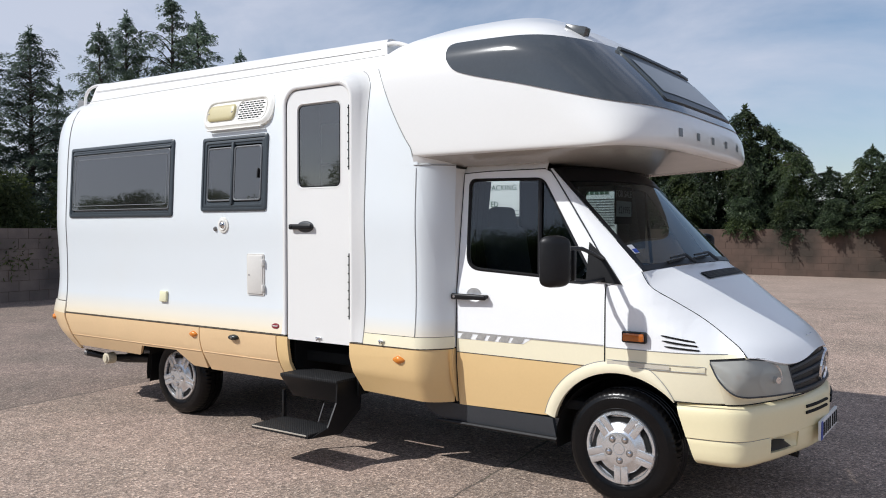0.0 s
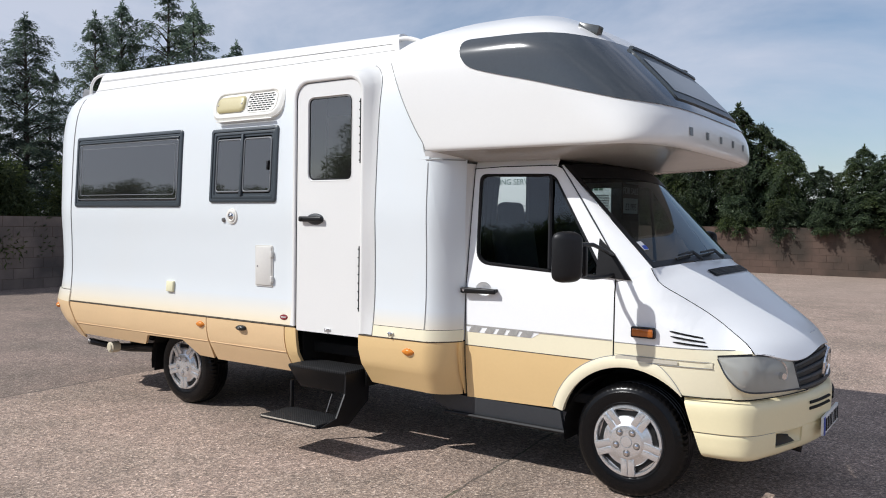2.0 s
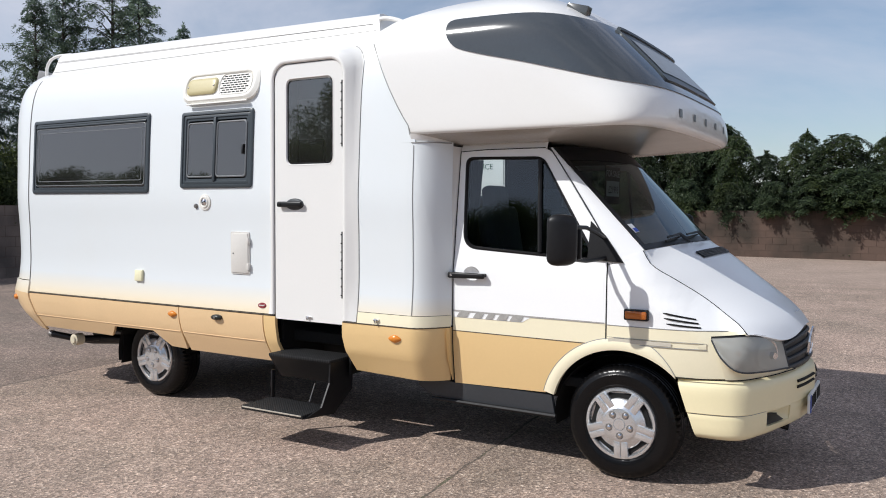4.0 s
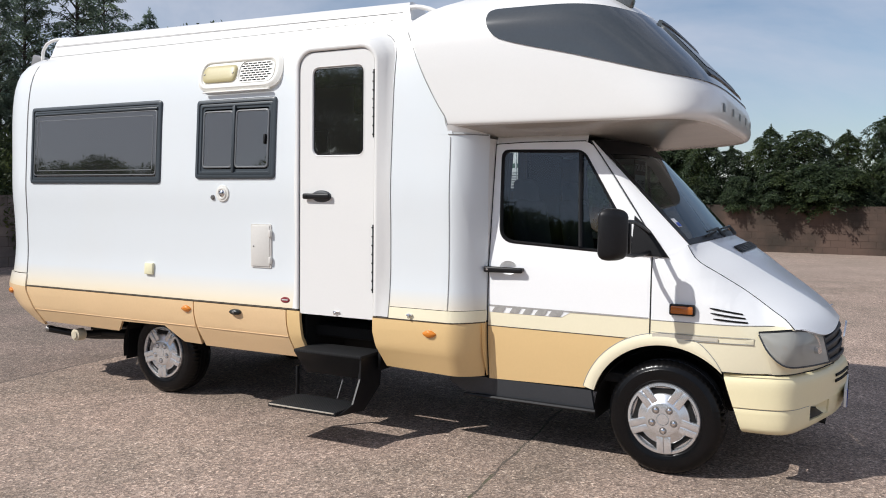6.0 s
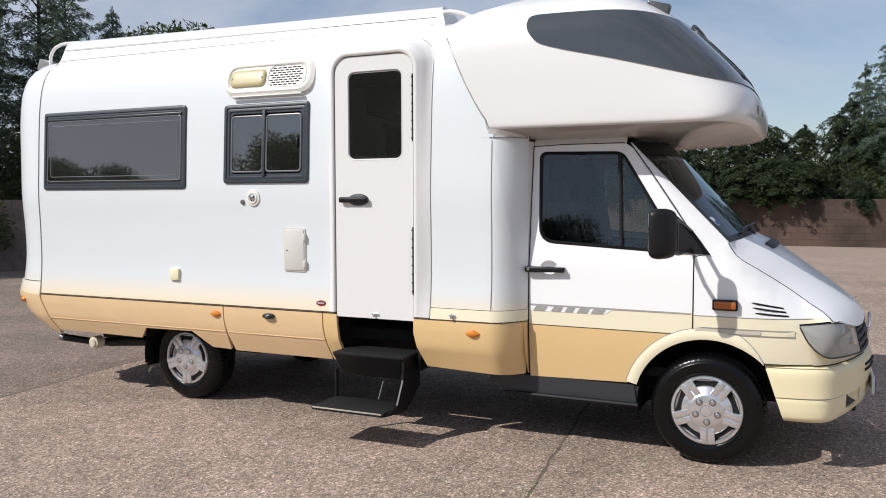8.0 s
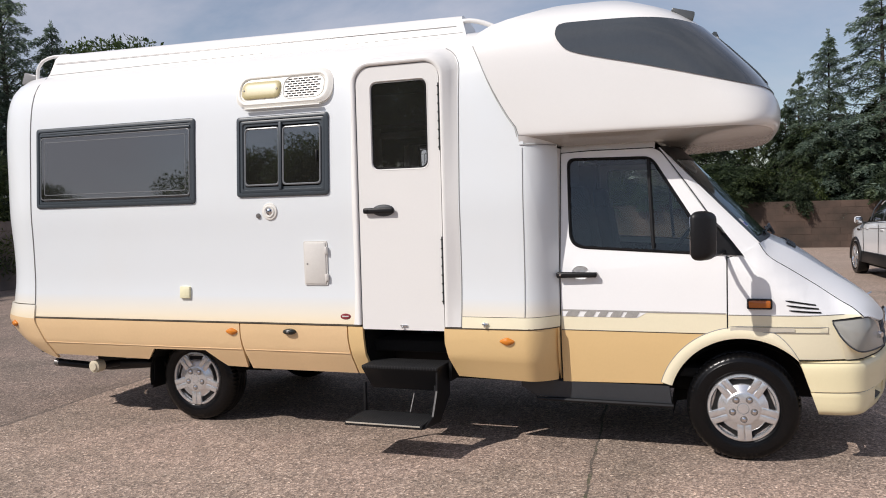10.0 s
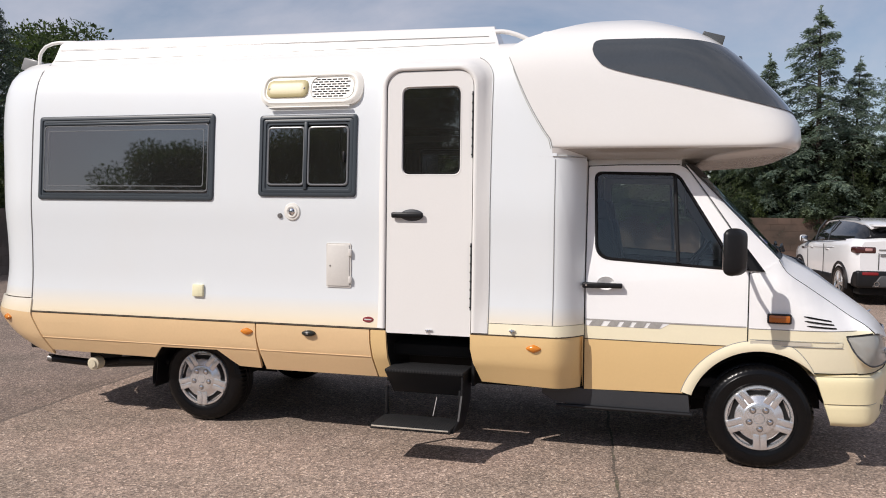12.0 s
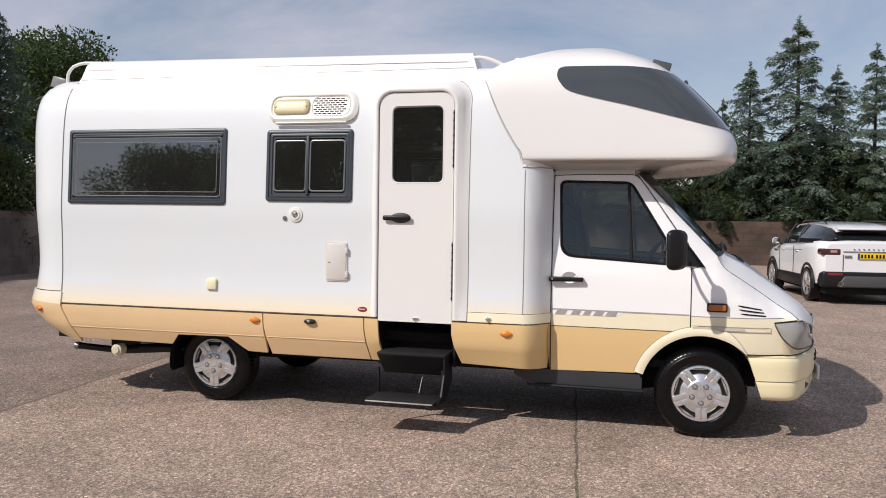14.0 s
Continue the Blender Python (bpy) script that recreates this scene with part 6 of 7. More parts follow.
cab_seat(0.45)
cab_seat(1.42)
bm = box(3.70, 4.06, 0.16, 1.70, 0.92, 1.26, 0.06, 3)
part("dashboard", bm, GREY, van)
bm = lathe([(0.19, -0.013), (0.205, -0.010), (0.21, 0.0), (0.205, 0.010), (0.19, 0.013), (0.182, 0.0), (0.19, -0.013)], 32)
join(bm, lathe([(0.0, -0.02), (0.05, -0.02), (0.06, 0.0)], 16))
for a in (0.0, 2.1, 4.2):
    b = box(0.04, 0.19, -0.012, 0.0, -0.018, 0.018)
    b.transform(Matrix.Rotation(a + 0.5, 4, "Y"))
    join(bm, b)
bm.transform(Matrix.Translation((3.60, 0.45, 1.30)) @ Matrix.Rotation(radians(90), 4, "Z") @ Matrix.Rotation(radians(38), 4, "X"))
part("steering_wheel", bm, BLACK, van)
part("cab_rear_curtain", sheet(lambda q, z: (2.83 + 0.018 * math.sin(q * 40), 0.02 + q * (0.30 + 0.18 * (z - 0.9) / 1.03), z), steps(0, 1, 0.02), [0.9, 1.2, 1.5, 1.75, 1.93]), CLOTH, van, "dark drawn-back cab curtain")

# ---- trees and hedges ----


def foliage(name, dark, light, rough=0.6, olive=0.75):
    m, t, b = node_mat(name)
    L = t.links.new
    geo = t.nodes.new("ShaderNodeNewGeometry")
    r = t.nodes.new("ShaderNodeValToRGB")
    r.color_ramp.elements[0].color, r.color_ramp.elements[1].color = (*dark, 1), (*light, 1)
    L(geo.outputs["Random Per Island"], r.inputs["Fac"])
    oi = t.nodes.new("ShaderNodeObjectInfo")
    hv = t.nodes.new("ShaderNodeHueSaturation")
    mr = t.nodes.new("ShaderNodeMapRange")
    mr.inputs["To Min"].default_value, mr.inputs["To Max"].default_value = 0.75, 1.25
    L(oi.outputs["Random"], mr.inputs["Value"])
    L(mr.outputs[0], hv.inputs["Value"])
    drift = t.nodes.new("ShaderNodeTexNoise")
    drift.inputs["Scale"].default_value, drift.inputs["Detail"].default_value = 0.9, 3
    L(geo.outputs["Position"], drift.inputs["Vector"])
    dr = t.nodes.new("ShaderNodeMapRange")
    dr.inputs["From Min"].default_value, dr.inputs["From Max"].default_value, dr.inputs["To Max"].default_value = 0.46, 0.70, olive
    L(drift.outputs["Fac"], dr.inputs["Value"])
    ol = t.nodes.new("ShaderNodeMix")
    ol.data_type, ol.blend_type = "RGBA", "MULTIPLY"
    ol.inputs["B"].default_value = (1.45, 1.30, 0.62, 1)
    L(dr.outputs[0], ol.inputs["Factor"])
    L(r.outputs["Color"], ol.inputs["A"])
    L(ol.outputs["Result"], hv.inputs["Color"])
    L(hv.outputs["Color"], b.inputs["Base Color"])
    b.inputs["Roughness"].default_value = rough
    tl = t.nodes.new("ShaderNodeBsdfTranslucent")
    L(hv.outputs["Color"], tl.inputs["Color"])
    mx = t.nodes.new("ShaderNodeMixShader")
    mx.inputs[0].default_value = 0.5
    L(b.outputs[0], mx.inputs[1])
    L(tl.outputs[0], mx.inputs[2])
    L(mx.outputs[0], t.nodes["Material Output"].inputs["Surface"])
    return m


CONIFER = foliage("conifer_foliage", (0.062, 0.102, 0.082), (0.200, 0.260, 0.195), olive=0.35)
IVY = foliage("hedge_foliage", (0.012, 0.025, 0.014), (0.088, 0.124, 0.058))
HEDGE = foliage("lit_hedge_foliage", (0.030, 0.050, 0.020), (0.110, 0.140, 0.055))
BROAD = foliage("broad_leaves", (0.024, 0.045, 0.015), (0.075, 0.115, 0.032))
BARK = surface("bark", (0.062, 0.052, 0.043), 0.9, vary=0.3, scale=6, bump=0.5)


def leaf_mesh(name, pos, along, side, material):
    """Small folded sprays: pos tip-to-tail quads given as numpy arrays."""
    n = len(pos)
    v = np.empty((n, 4, 3))
    v[:, 0] = pos
    v[:, 1] = pos + along * 0.5 + side
    v[:, 2] = pos + along
    v[:, 3] = pos + along * 0.45 - side
    me = bpy.data.meshes.new(name)
    faces = np.arange(n * 4).reshape(n, 4)
    me.from_pydata(v.reshape(-1, 3).tolist(), [], faces.tolist())
    me.materials.append(material)
    return me


def unit(a):
    return a / (np.linalg.norm(a, axis=1, keepdims=True) + 1e-9)


def under(name, me, parent):
    ob = new(name, me)
    ob.parent = parent
    ob.matrix_parent_inverse = world_of(parent).inverted()
    return ob


def conifer(label, h, r, seed, bare=0.12, limbs=110, gaps=0.15, rise=0.55, droop=0.5, leaf=0.13, dense=1.0, material=None, power=0.75, category="tree", lush=0.45, tip=True):
    """Rising limbs that arch over, each with flat feathery side sprays; thinner towards the top."""
    rng = np.random.default_rng(seed)
    tree = thing("conifer", label, category)
    lean = rng.normal(0, 0.02, 2)
    axis = lambda z: np.array([lean[0] * z, lean[1] * z, z])
    trunk = tube([axis(h * s) for s in (0, 0.3, 0.6, 0.85, 0.97)], [h * 0.015, h * 0.012, h * 0.008, h * 0.004, 0.006], 8)
    part("trunk", trunk, BARK, tree)
    pos, al, sd = [], [], []
    wood = bmesh.new()
    phi = rng.uniform(0, 6.28)
    for k in range(limbs):
        f = bare + (1 - bare) * ((k + rng.uniform(-3, 4)) / limbs if 4 < k < limbs - 4 else k / limbs) ** 0.85
        phi += 2.4 + rng.normal(0, 0.35)
        if f > 0.985 or rng.random() < gaps * (0.6 + 0.8 * (f - lush) if f > lush else 0.2):
            continue
        L = (r * (1 - f) ** power + 0.10) * rng.uniform(0.38, 1.22) * (min(1.0, 0.22 + (1 - f) / 0.16) if tip else 1.0)
        d = np.array([math.cos(phi), math.sin(phi), 0.0])
        across = np.array([-d[1], d[0], 0.0])
        up = rise * (0.55 + 0.9 * f) + rng.normal(0, 0.10)
        base = axis(f * h)

        def along_limb(q):
            q = np.asarray(q, dtype=float)
            p = base + d * (L * q)[:, None]
            p[:, 2] += L * (up * q - droop * q * q)
            return p
        join(wood, tube([tuple(p) for p in along_limb([0.0, 0.35, 0.7, 1.0])], [0.012 + 0.010 * L, 0.008 + 0.006 * L, 0.007, 0.003], 4, False))
        n = max(4, int(dense * (4 + 7 * L) * (1.25 if f < lush else 1.0)))
        q = np.sort(rng.uniform(0.05, 1.0, n))
        q[-1] = 1.0
        start = along_limb(q)
        turn = np.where(np.arange(n) % 2, 1.0, -1.0) * rng.uniform(0.15, 1.2, n)
        ln = np.clip((0.16 + 0.42 * L * (1.05 - q)) * rng.uniform(0.6, 1.2, n), 0.14, 0.75)
        way = unit(d * 0.75 + across * turn[:, None] + np.array([0, 0, 1.0]) * (rng.normal(0.12, 0.2, n) - droop * q * 0.8)[:, None])
        m = 18
        t = np.linspace(0.05, 1.0, m)
        p = start[:, None, :] + way[:, None, :] * (ln[:, None] * t)[..., None]
        p[:, :, 2] -= (ln[:, None] * 0.45 * t * t)
        p = (p + rng.normal(0, 0.022, p.shape)).reshape(-1, 3)
        side_way = unit(np.cross(way, np.array([0, 0, 1.0])))
        flip = np.where(np.arange(m) % 2, 1.0, -1.0)
        out = way[:, None, :] * 0.8 + side_way[:, None, :] * (flip * 0.75)[None, :, None] + rng.normal(0, 0.28, (n, m, 3)) + np.array([0, 0, -0.35])
        out = unit(out.reshape(-1, 3))
        size = (leaf * rng.uniform(0.6, 1.25, (n, m)) * (1.12 - 0.4 * t)[None, :]).reshape(-1, 1)
        pos.append(p)
        al.append(out * size)
        sd.append(unit(np.cross(out, rng.normal(0, 0.5, (n * m, 3)) + np.array([0, 0, 1.0]))) * size * rng.uniform(0.11, 0.20, (n * m, 1)))
    # the leader's own sprays
    q = rng.uniform(0.93, 1.01 if tip else 0.97, 90)
    out = unit(rng.normal(0, 0.5, (90, 3)) + np.array([0, 0, 0.8]))
    pos.append(np.stack([axis(h * x) for x in q]) + rng.normal(0, 0.02, (90, 3)))
    al.append(out * leaf * 1.1)
    sd.append(unit(np.cross(out, rng.normal(0, 1, (90, 3)))) * leaf * 0.16)
    part("branchwood", wood, BARK, tree)["kind"] = "stuff"
    under("crown", leaf_mesh("crown", np.concatenate(pos), np.concatenate(al), np.concatenate(sd), material or CONIFER), tree)
    return tree


def clump_cloud(rng, centres, radii, per, size, flat=0.8, slim=1.0):
    pos, al, sd = [], [], []
    for c, rad in zip(centres, radii):
        n = int(per * rad ** 2)
        d = unit(rng.normal(0, 1, (n, 3)))
        rr = rad * rng.uniform(0.45, 1.05, (n, 1))
        p = c + d * rr * np.array([1, 1, flat])
        out = unit(d * 0.6 + rng.normal(0, 0.7, (n, 3)) + np.array([0, 0, -0.15]))
        ln = rng.uniform(0.6, 1.3, (n, 1)) * size
        pos.append(p)
        al.append(out * ln)
        sd.append(unit(np.cross(out, rng.normal(0, 1, (n, 3)))) * ln * slim * rng.uniform(0.16, 0.30, (n, 1)))
    return np.concatenate(pos), np.concatenate(al), np.concatenate(sd)


def broadleaf(h, r, seed):
    rng = np.random.default_rng(seed)
    tree = thing("broadleaf_tree", "large dark green broadleaf tree behind the yard wall", "tree")
    part("trunk", tube([(0, 0, 0), (0.05, 0.02, h * 0.25), (0.0, 0.1, h * 0.45), (0.1, 0.0, h * 0.7)], [0.28, 0.22, 0.16, 0.06], 10), BARK, tree)
    cs, rs = [], []
    limbs = bmesh.new()
    for k in range(30):
        a, f = rng.uniform(0, 2 * math.pi), rng.uniform(0, 1)
        rad = r * rng.uniform(0.25, 0.85) * math.sin(math.pi * (0.18 + 0.72 * f))
        c = np.array([math.cos(a) * rad, math.sin(a) * rad, h * (0.30 + 0.58 * f)])
        cs.append(c)
        rs.append(r * rng.uniform(0.20, 0.34))
        join(limbs, tube([(0, 0, c[2] * 0.6), tuple(c * np.array([0.5, 0.5, 0.85])), tuple(c)], [0.07, 0.04, 0.015], 5, False))
    part("branchwood", limbs, BARK, tree)["kind"] = "stuff"
    under("crown", leaf_mesh("crown", *clump_cloud(rng, cs, rs, 520, 0.17), BROAD), tree)
    return tree


def hedge_bush(label, w, h, seed, material, low=0.0):
    """A dense bushy evergreen with drooping outer sprays."""
    rng = np.random.default_rng(seed)
    bush = thing("hedge_bush", label, "hedge")
    part("trunk", tube([(0, 0, 0), (0.03, 0, h * 0.4), (0, 0.05, h * 0.8)], [0.09, 0.06, 0.02], 6), BARK, bush)
    cs, rs = [], []
    for k in range(34):
        f = rng.uniform(low, 1)
        rad = w * rng.uniform(0.1, 1.0) * (1 - f * 0.55) * 0.75
        a = rng.uniform(0, 2 * math.pi)
        cs.append(np.array([math.cos(a) * rad, math.sin(a) * rad, 0.35 + (h - 0.7) * f]))
        rs.append(rng.uniform(0.32, 0.62))
    cs.append(np.array([0.05, 0, h - 0.3]))
    rs.append(0.34)
    p1 = clump_cloud(rng, cs, rs, 2300, 0.125, 1.0, 0.62)
    under("crown", leaf_mesh("crown", *p1, material), bush)
    return bush


# behind the wall at the rear end of the motorhome
spots = [(-15.2, 5.4, 6.4, 1.9), (-14.6, 6.5, 6.7, 2.0), (-15.4, 7.35, 5.6, 1.5), (-15.0, 8.65, 7.2, 1.7), (-15.6, 9.7, 7.9, 1.7), (-15.0, 11.0, 8.5, 1.9), (-15.3, 12.4, 8.4, 1.9), (-15.0, 13.8, 7.4, 1.7), (-14.4, 3.6, 6.2, 1.9), (-14.8, 1.5, 6.6, 2.0), (-15.5, -1.0, 6.8, 2.0)]
kinds = [conifer("tall dark leylandii conifer with feathery drooping branches", 7.5, 1.9, 11 + k, limbs=205, gaps=0.26 + 0.06 * k, rise=0.85, droop=0.6, leaf=0.11, dense=1.1, power=0.7, lush=0.6) for k in range(3)]
used = set()


def plant(protos, k, x, y, h, proto_h, spread=1.0, group="", turn=None):
    src = protos[k % len(protos)]
    rz = (k * 77.0) % 360 if turn is None else turn
    m = pose(x, y, 0, 0, 0, rz) @ Matrix.Diagonal((h / proto_h * spread, h / proto_h * spread, h / proto_h, 1))
    if src.name not in used:
        used.add(src.name)
        src.matrix_basis = m
        ob = src
    else:
        ob = copy_thing(src, pose(x, y, 0, 0, 0, rz))
        ob.scale = (h / proto_h * spread, h / proto_h * spread, h / proto_h)
    if group:
        ob["group"] = group
    return ob


for k, (x, y, h, r) in enumerate(spots):
    plant(kinds, k, x, y, h, 7.5, r / 1.9, "conifers behind the dark wall")
# behind the far wall
north = [(7.35, 27.0, 7.6, 2.1), (9.15, 27.2, 9.35, 2.6), (11.75, 27.0, 8.15, 2.1), (13.4, 27.2, 8.3, 2.2), (10.45, 28.2, 7.6, 2.2), (6.3, 27.6, 6.3, 2.0), (15.6, 27.0, 7.4, 2.1), (18.0, 27.4, 8.6, 2.3), (21, 27, 7.8, 2.2), (-5.5, 27.5, 6.6, 2.0), (-8.5, 27.4, 6.9, 2.0)]
kinds_n = [conifer("tall grey-green conifer with open upper branches", 8.5, 2.3, 31 + k, limbs=210, gaps=0.44, rise=0.60, droop=0.5, leaf=0.135, dense=1.15, power=0.72, lush=0.5) for k in range(3)]
for k, (x, y, h, r) in enumerate(north):
    plant(kinds_n, k, x, y, h, 8.5, r / 2.3, "conifers behind the far wall")
dense = [conifer("dense drooping evergreen overhanging the block wall", 5.2, 2.1, 51 + k, bare=0.03, limbs=150, gaps=0.16, rise=0.50, droop=1.0, leaf=0.15, dense=1.25, material=IVY, power=0.34, category="hedge", lush=0.7, tip=k > 0) for k in range(3)]
x = -11.0
k = 0
heights = smooth_through([-12, -6, -3.5, -2.2, -0.7, 1.0, 2.4, 3.6, 5.2, 7, 9, 20], [5.6, 5.6, 5.7, 5.8, 5.0, 4.6, 4.4, 5.0, 5.1, 4.6, 4.8, 5.0])
while x < 24:
    hh = heights(x) * (0.80 + 0.30 * ((k * 37) % 10) / 10)
    plant(dense, k, x, 27.0 + 0.45 * ((k * 13) % 3), hh, 5.2, 0.85 + 0.35 * ((k * 53) % 7) / 7, "hedge behind the far wall")
    x += 0.95 + 0.60 * ((k * 29) % 7) / 7
    k += 1
bushes = [hedge_bush("dense dark green ivy bush hanging over the wall", 1.5, 3.0, 71 + k, HEDGE, 0.1) for k in range(3)]
for k, (x, y, h) in enumerate([(-12.9, 3.0, 3.0), (-13.1, 5.0, 2.9), (-12.9, 7.0, 3.1), (-13.0, 9.2, 3.2), (-12.9, 11.5, 3.3), (-13.0, 14.0, 3.4), (-13.0, 17.0, 3.4), (-13.0, 20.0, 3.3), (-13.0, 23.0, 3.4), (-13.0, 0.5, 3.0), (-13.0, -2.5, 3.0)]):
    plant(bushes, k, x, y, h, 3.0, 1.0, "ivy bushes along the dark wall")
hangers = [conifer("dense drooping evergreen sprays hanging over the far wall", 3.0, 1.05, 81 + k, bare=0.58, limbs=110, gaps=0.04, rise=0.42, droop=0.70, leaf=0.14, dense=1.7, material=IVY, power=0.3, category="hedge", lush=0.9, tip=False) for k in range(2)]
for k, (x, h) in enumerate([(-1.9, 2.7), (-0.4, 2.6), (1.1, 2.6), (2.5, 2.8), (3.4, 3.0), (4.3, 2.9), (-4, 2.7), (6.3, 2.2), (8.85, 2.5), (10.9, 2.2)]):
    plant(hangers, k, x, 25.35, h, 3.0, 0.85 if k not in (3, 4, 5) else 1.15, "ivy hanging over the far wall")
bt = broadleaf(8.3, 4.4, 5)
bt.matrix_basis = pose(-17.0, 18.5, 0)
copy_thing(bt, pose(-19.5, 24.0, 0, 0, 0, 120))
# trees across the yard, behind the open side
for k, (x, h) in enumerate([(-11, 6.5), (-7.5, 7.5), (-4.0, 6.0), (-1.0, 7.0), (2.0, 5.0), (5.0, 4.5), (8.5, 4.5), (12, 5.0), (16, 6.5), (20, 7)]):
    plant(kinds_n, k, x, -34.5 - (k % 3), h, 8.5, 1.5, "trees across the yard")
for x, y, rz, k in ((-24.5, -36.0, 150, 1.18), (-15.0, -36.5, 250, 1.32), (-4.0, -37.5, 40, 0.9), (-8.2, -36.5, 210, 1.12), (-11.6, -37.2, 100, 1.22), (-18.3, -36.8, 330, 1.22), (-21.4, -37.4, 15, 1.16), (-40.0, -38.0, 30, 1.0), (-45.0, -37.0, 75, 1.06), (-50.0, -38.0, 110, 1.04), (-55.5, -37.0, 200, 1.08), (-61.0, -37.5, 280, 1.02), (-21.0, -27.0, 80, 0.6), (-19.5, -14.0, 300, 0.42)):
    ob = copy_thing(bt, pose(x, y, 0, 0, 0, rz))
    ob.scale = (k, k, k)

# ---- parked car ----
BODY_W = surface("white_metallic_paint", (0.78, 0.79, 0.80), 0.2, vary=0.01, coat=0.9)
DARK_GLASS = surface("privacy_glass", (0.012, 0.013, 0.015), 0.05, vary=0.05, coat=0.5)
ALLOY = surface("alloy", (0.70, 0.71, 0.72), 0.16, 0.9, vary=0.05)


def car(at, rz):
    c = thing("parked_car", "white compact SUV with dark rear window, parked facing away", "car")

    def loft(stations, n=20, top_open=False):
        """stations: (y, half width low, half width mid, z low, z mid, z top, half width top)."""
        def fn(i, j):
            y, wl, wm, zl, zm, zt, wt = stations[int(i)]
            pts = [(-wl * 0.9, zl), (-wl, zl + 0.06), (-wm, zl + (zm - zl) * 0.45), (-wm * 1.0, zm - 0.08), (-(wm * 0.97), zm), (-(wt + (wm - wt) * 0.12), zm + (zt - zm) * 0.85), (-wt * 0.92, zt - 0.01), (-wt * 0.55, zt + 0.012), (0, zt + 0.018)]
            pts = pts + [(-a, b) for a, b in pts[-2::-1]]
            a, b = pts[int(j)]
            return (a, y, b)
        bm = sheet(fn, list(range(len(stations))), list(range(17)))
        bm.verts.ensure_lookup_table()
        bm.faces.new([bm.verts[j] for j in range(17)])
        bm.faces.new([bm.verts[(len(stations) - 1) * 17 + j] for j in range(17)][::-1])
        bmesh.ops.recalc_face_normals(bm, faces=bm.faces[:])
        return bm
    # lower body from tail to nose
    lower = [(-2.12, 0.80, 0.84, 0.42, 1.13, 1.20, 0.76), (-2.05, 0.86, 0.90, 0.36, 1.16, 1.25, 0.80), (-1.75, 0.91, 0.945, 0.34, 1.17, 1.26, 0.84), (-1.35, 0.93, 0.965, 0.34, 1.15, 1.23, 0.87), (-0.7, 0.91, 0.94, 0.30, 1.12, 1.19, 0.87), (0.3, 0.91, 0.94, 0.30, 1.09, 1.15, 0.87), (1.0, 0.92, 0.95, 0.30, 1.05, 1.12, 0.85), (1.4, 0.92, 0.955, 0.34, 1.00, 1.08, 0.79), (1.8, 0.88, 0.90, 0.34, 0.94, 1.03, 0.71), (2.08, 0.76, 0.78, 0.36, 0.84, 0.93, 0.60), (2.18, 0.60, 0.62, 0.42, 0.74, 0.80, 0.45)]
    part("body", loft(lower), BODY_W, c)
    house = [(-2.00, 0.78, 0.78, 1.12, 1.22, 1.30, 0.66), (-1.85, 0.80, 0.80, 1.12, 1.30, 1.44, 0.62), (-1.68, 0.81, 0.81, 1.12, 1.32, 1.535, 0.60), (-1.2, 0.84, 0.84, 1.10, 1.32, 1.585, 0.62), (-0.4, 0.85, 0.85, 1.08, 1.32, 1.61, 0.64), (0.3, 0.85, 0.85, 1.06, 1.32, 1.59, 0.62), (0.75, 0.84, 0.84, 1.05, 1.22, 1.42, 0.58), (1.25, 0.80, 0.80, 1.02, 1.06, 1.10, 0.55)]
    part("greenhouse", loft(house), DARK_GLASS, c, "dark privacy glass")

    def roof_fn(y, u):
        z = smooth_through([-1.98, -1.7, -1.2, -0.4, 0.3, 0.6], [1.50, 1.565, 1.61, 1.637, 1.615, 1.55])(y)
        w = 0.64 if y > -1.6 else 0.62
        return (u * w, y, z - 0.05 * u ** 4)
    rf = part("car_roof", sheet(roof_fn, steps(-1.98, 0.6, 0.1), steps(-1, 1, 0.1)), BODY_W, c)
    solid(rf, 0.03)
    for s in (-1, 1):
        part("roof_rail", tube([(s * 0.60, -1.35, 1.60), (s * 0.605, -1.2, 1.645), (s * 0.61, 0.0, 1.66), (s * 0.60, 0.25, 1.62)], 0.014, 6), BLACK, c)
        part("window_line", tube([(s * 0.900, -1.5, 1.215), (s * 0.915, -0.5, 1.175), (s * 0.905, 0.9, 1.115)], 0.010, 6), SEAM, c)
        part("door_seam", tube([(s * 0.952, -0.35, 0.45), (s * 0.957, -0.38, 1.10)], 0.006, 5), SEAM, c)
        part("door_seam", tube([(s * 0.952, 0.70, 0.45), (s * 0.955, 0.72, 1.05)], 0.006, 5), SEAM, c)
        for y in (-0.55, 0.45):
            part("door_handle", box(s * 0.945 - 0.02, s * 0.945 + 0.02, y - 0.10, y + 0.08, 0.99, 1.015, 0.008), BODY_W, c)
        part("tail_lamp", box(min(s * 0.56, s * 0.925), max(s * 0.56, s * 0.925), -2.132, -1.80, 0.975, 1.105, 0.03, 3), surface("smoked_red_lens", (0.055, 0.012, 0.012), 0.12, vary=0.1, coat=0.6), c, "smoked red tail lamp")
        part("lamp_strip", box(min(s * 0.63, s * 0.76), max(s * 0.63, s * 0.76), -2.140, -2.05, 1.020, 1.075, 0.012, 2), surface("clear_red_lens", (0.45, 0.24, 0.22), 0.15, vary=0.1, coat=0.6), c)
        part("fog_lamp", box(min(s * 0.52, s * 0.80), max(s * 0.52, s * 0.80), -2.162, -2.10, 0.575, 0.632, 0.012), surface("dull_red_reflector", (0.22, 0.014, 0.016), 0.2, vary=0.1), c)
        pipe = lathe([(0.040, 0.14), (0.040, 0.0), (0.048, 0.0), (0.048, 0.14)], 20)
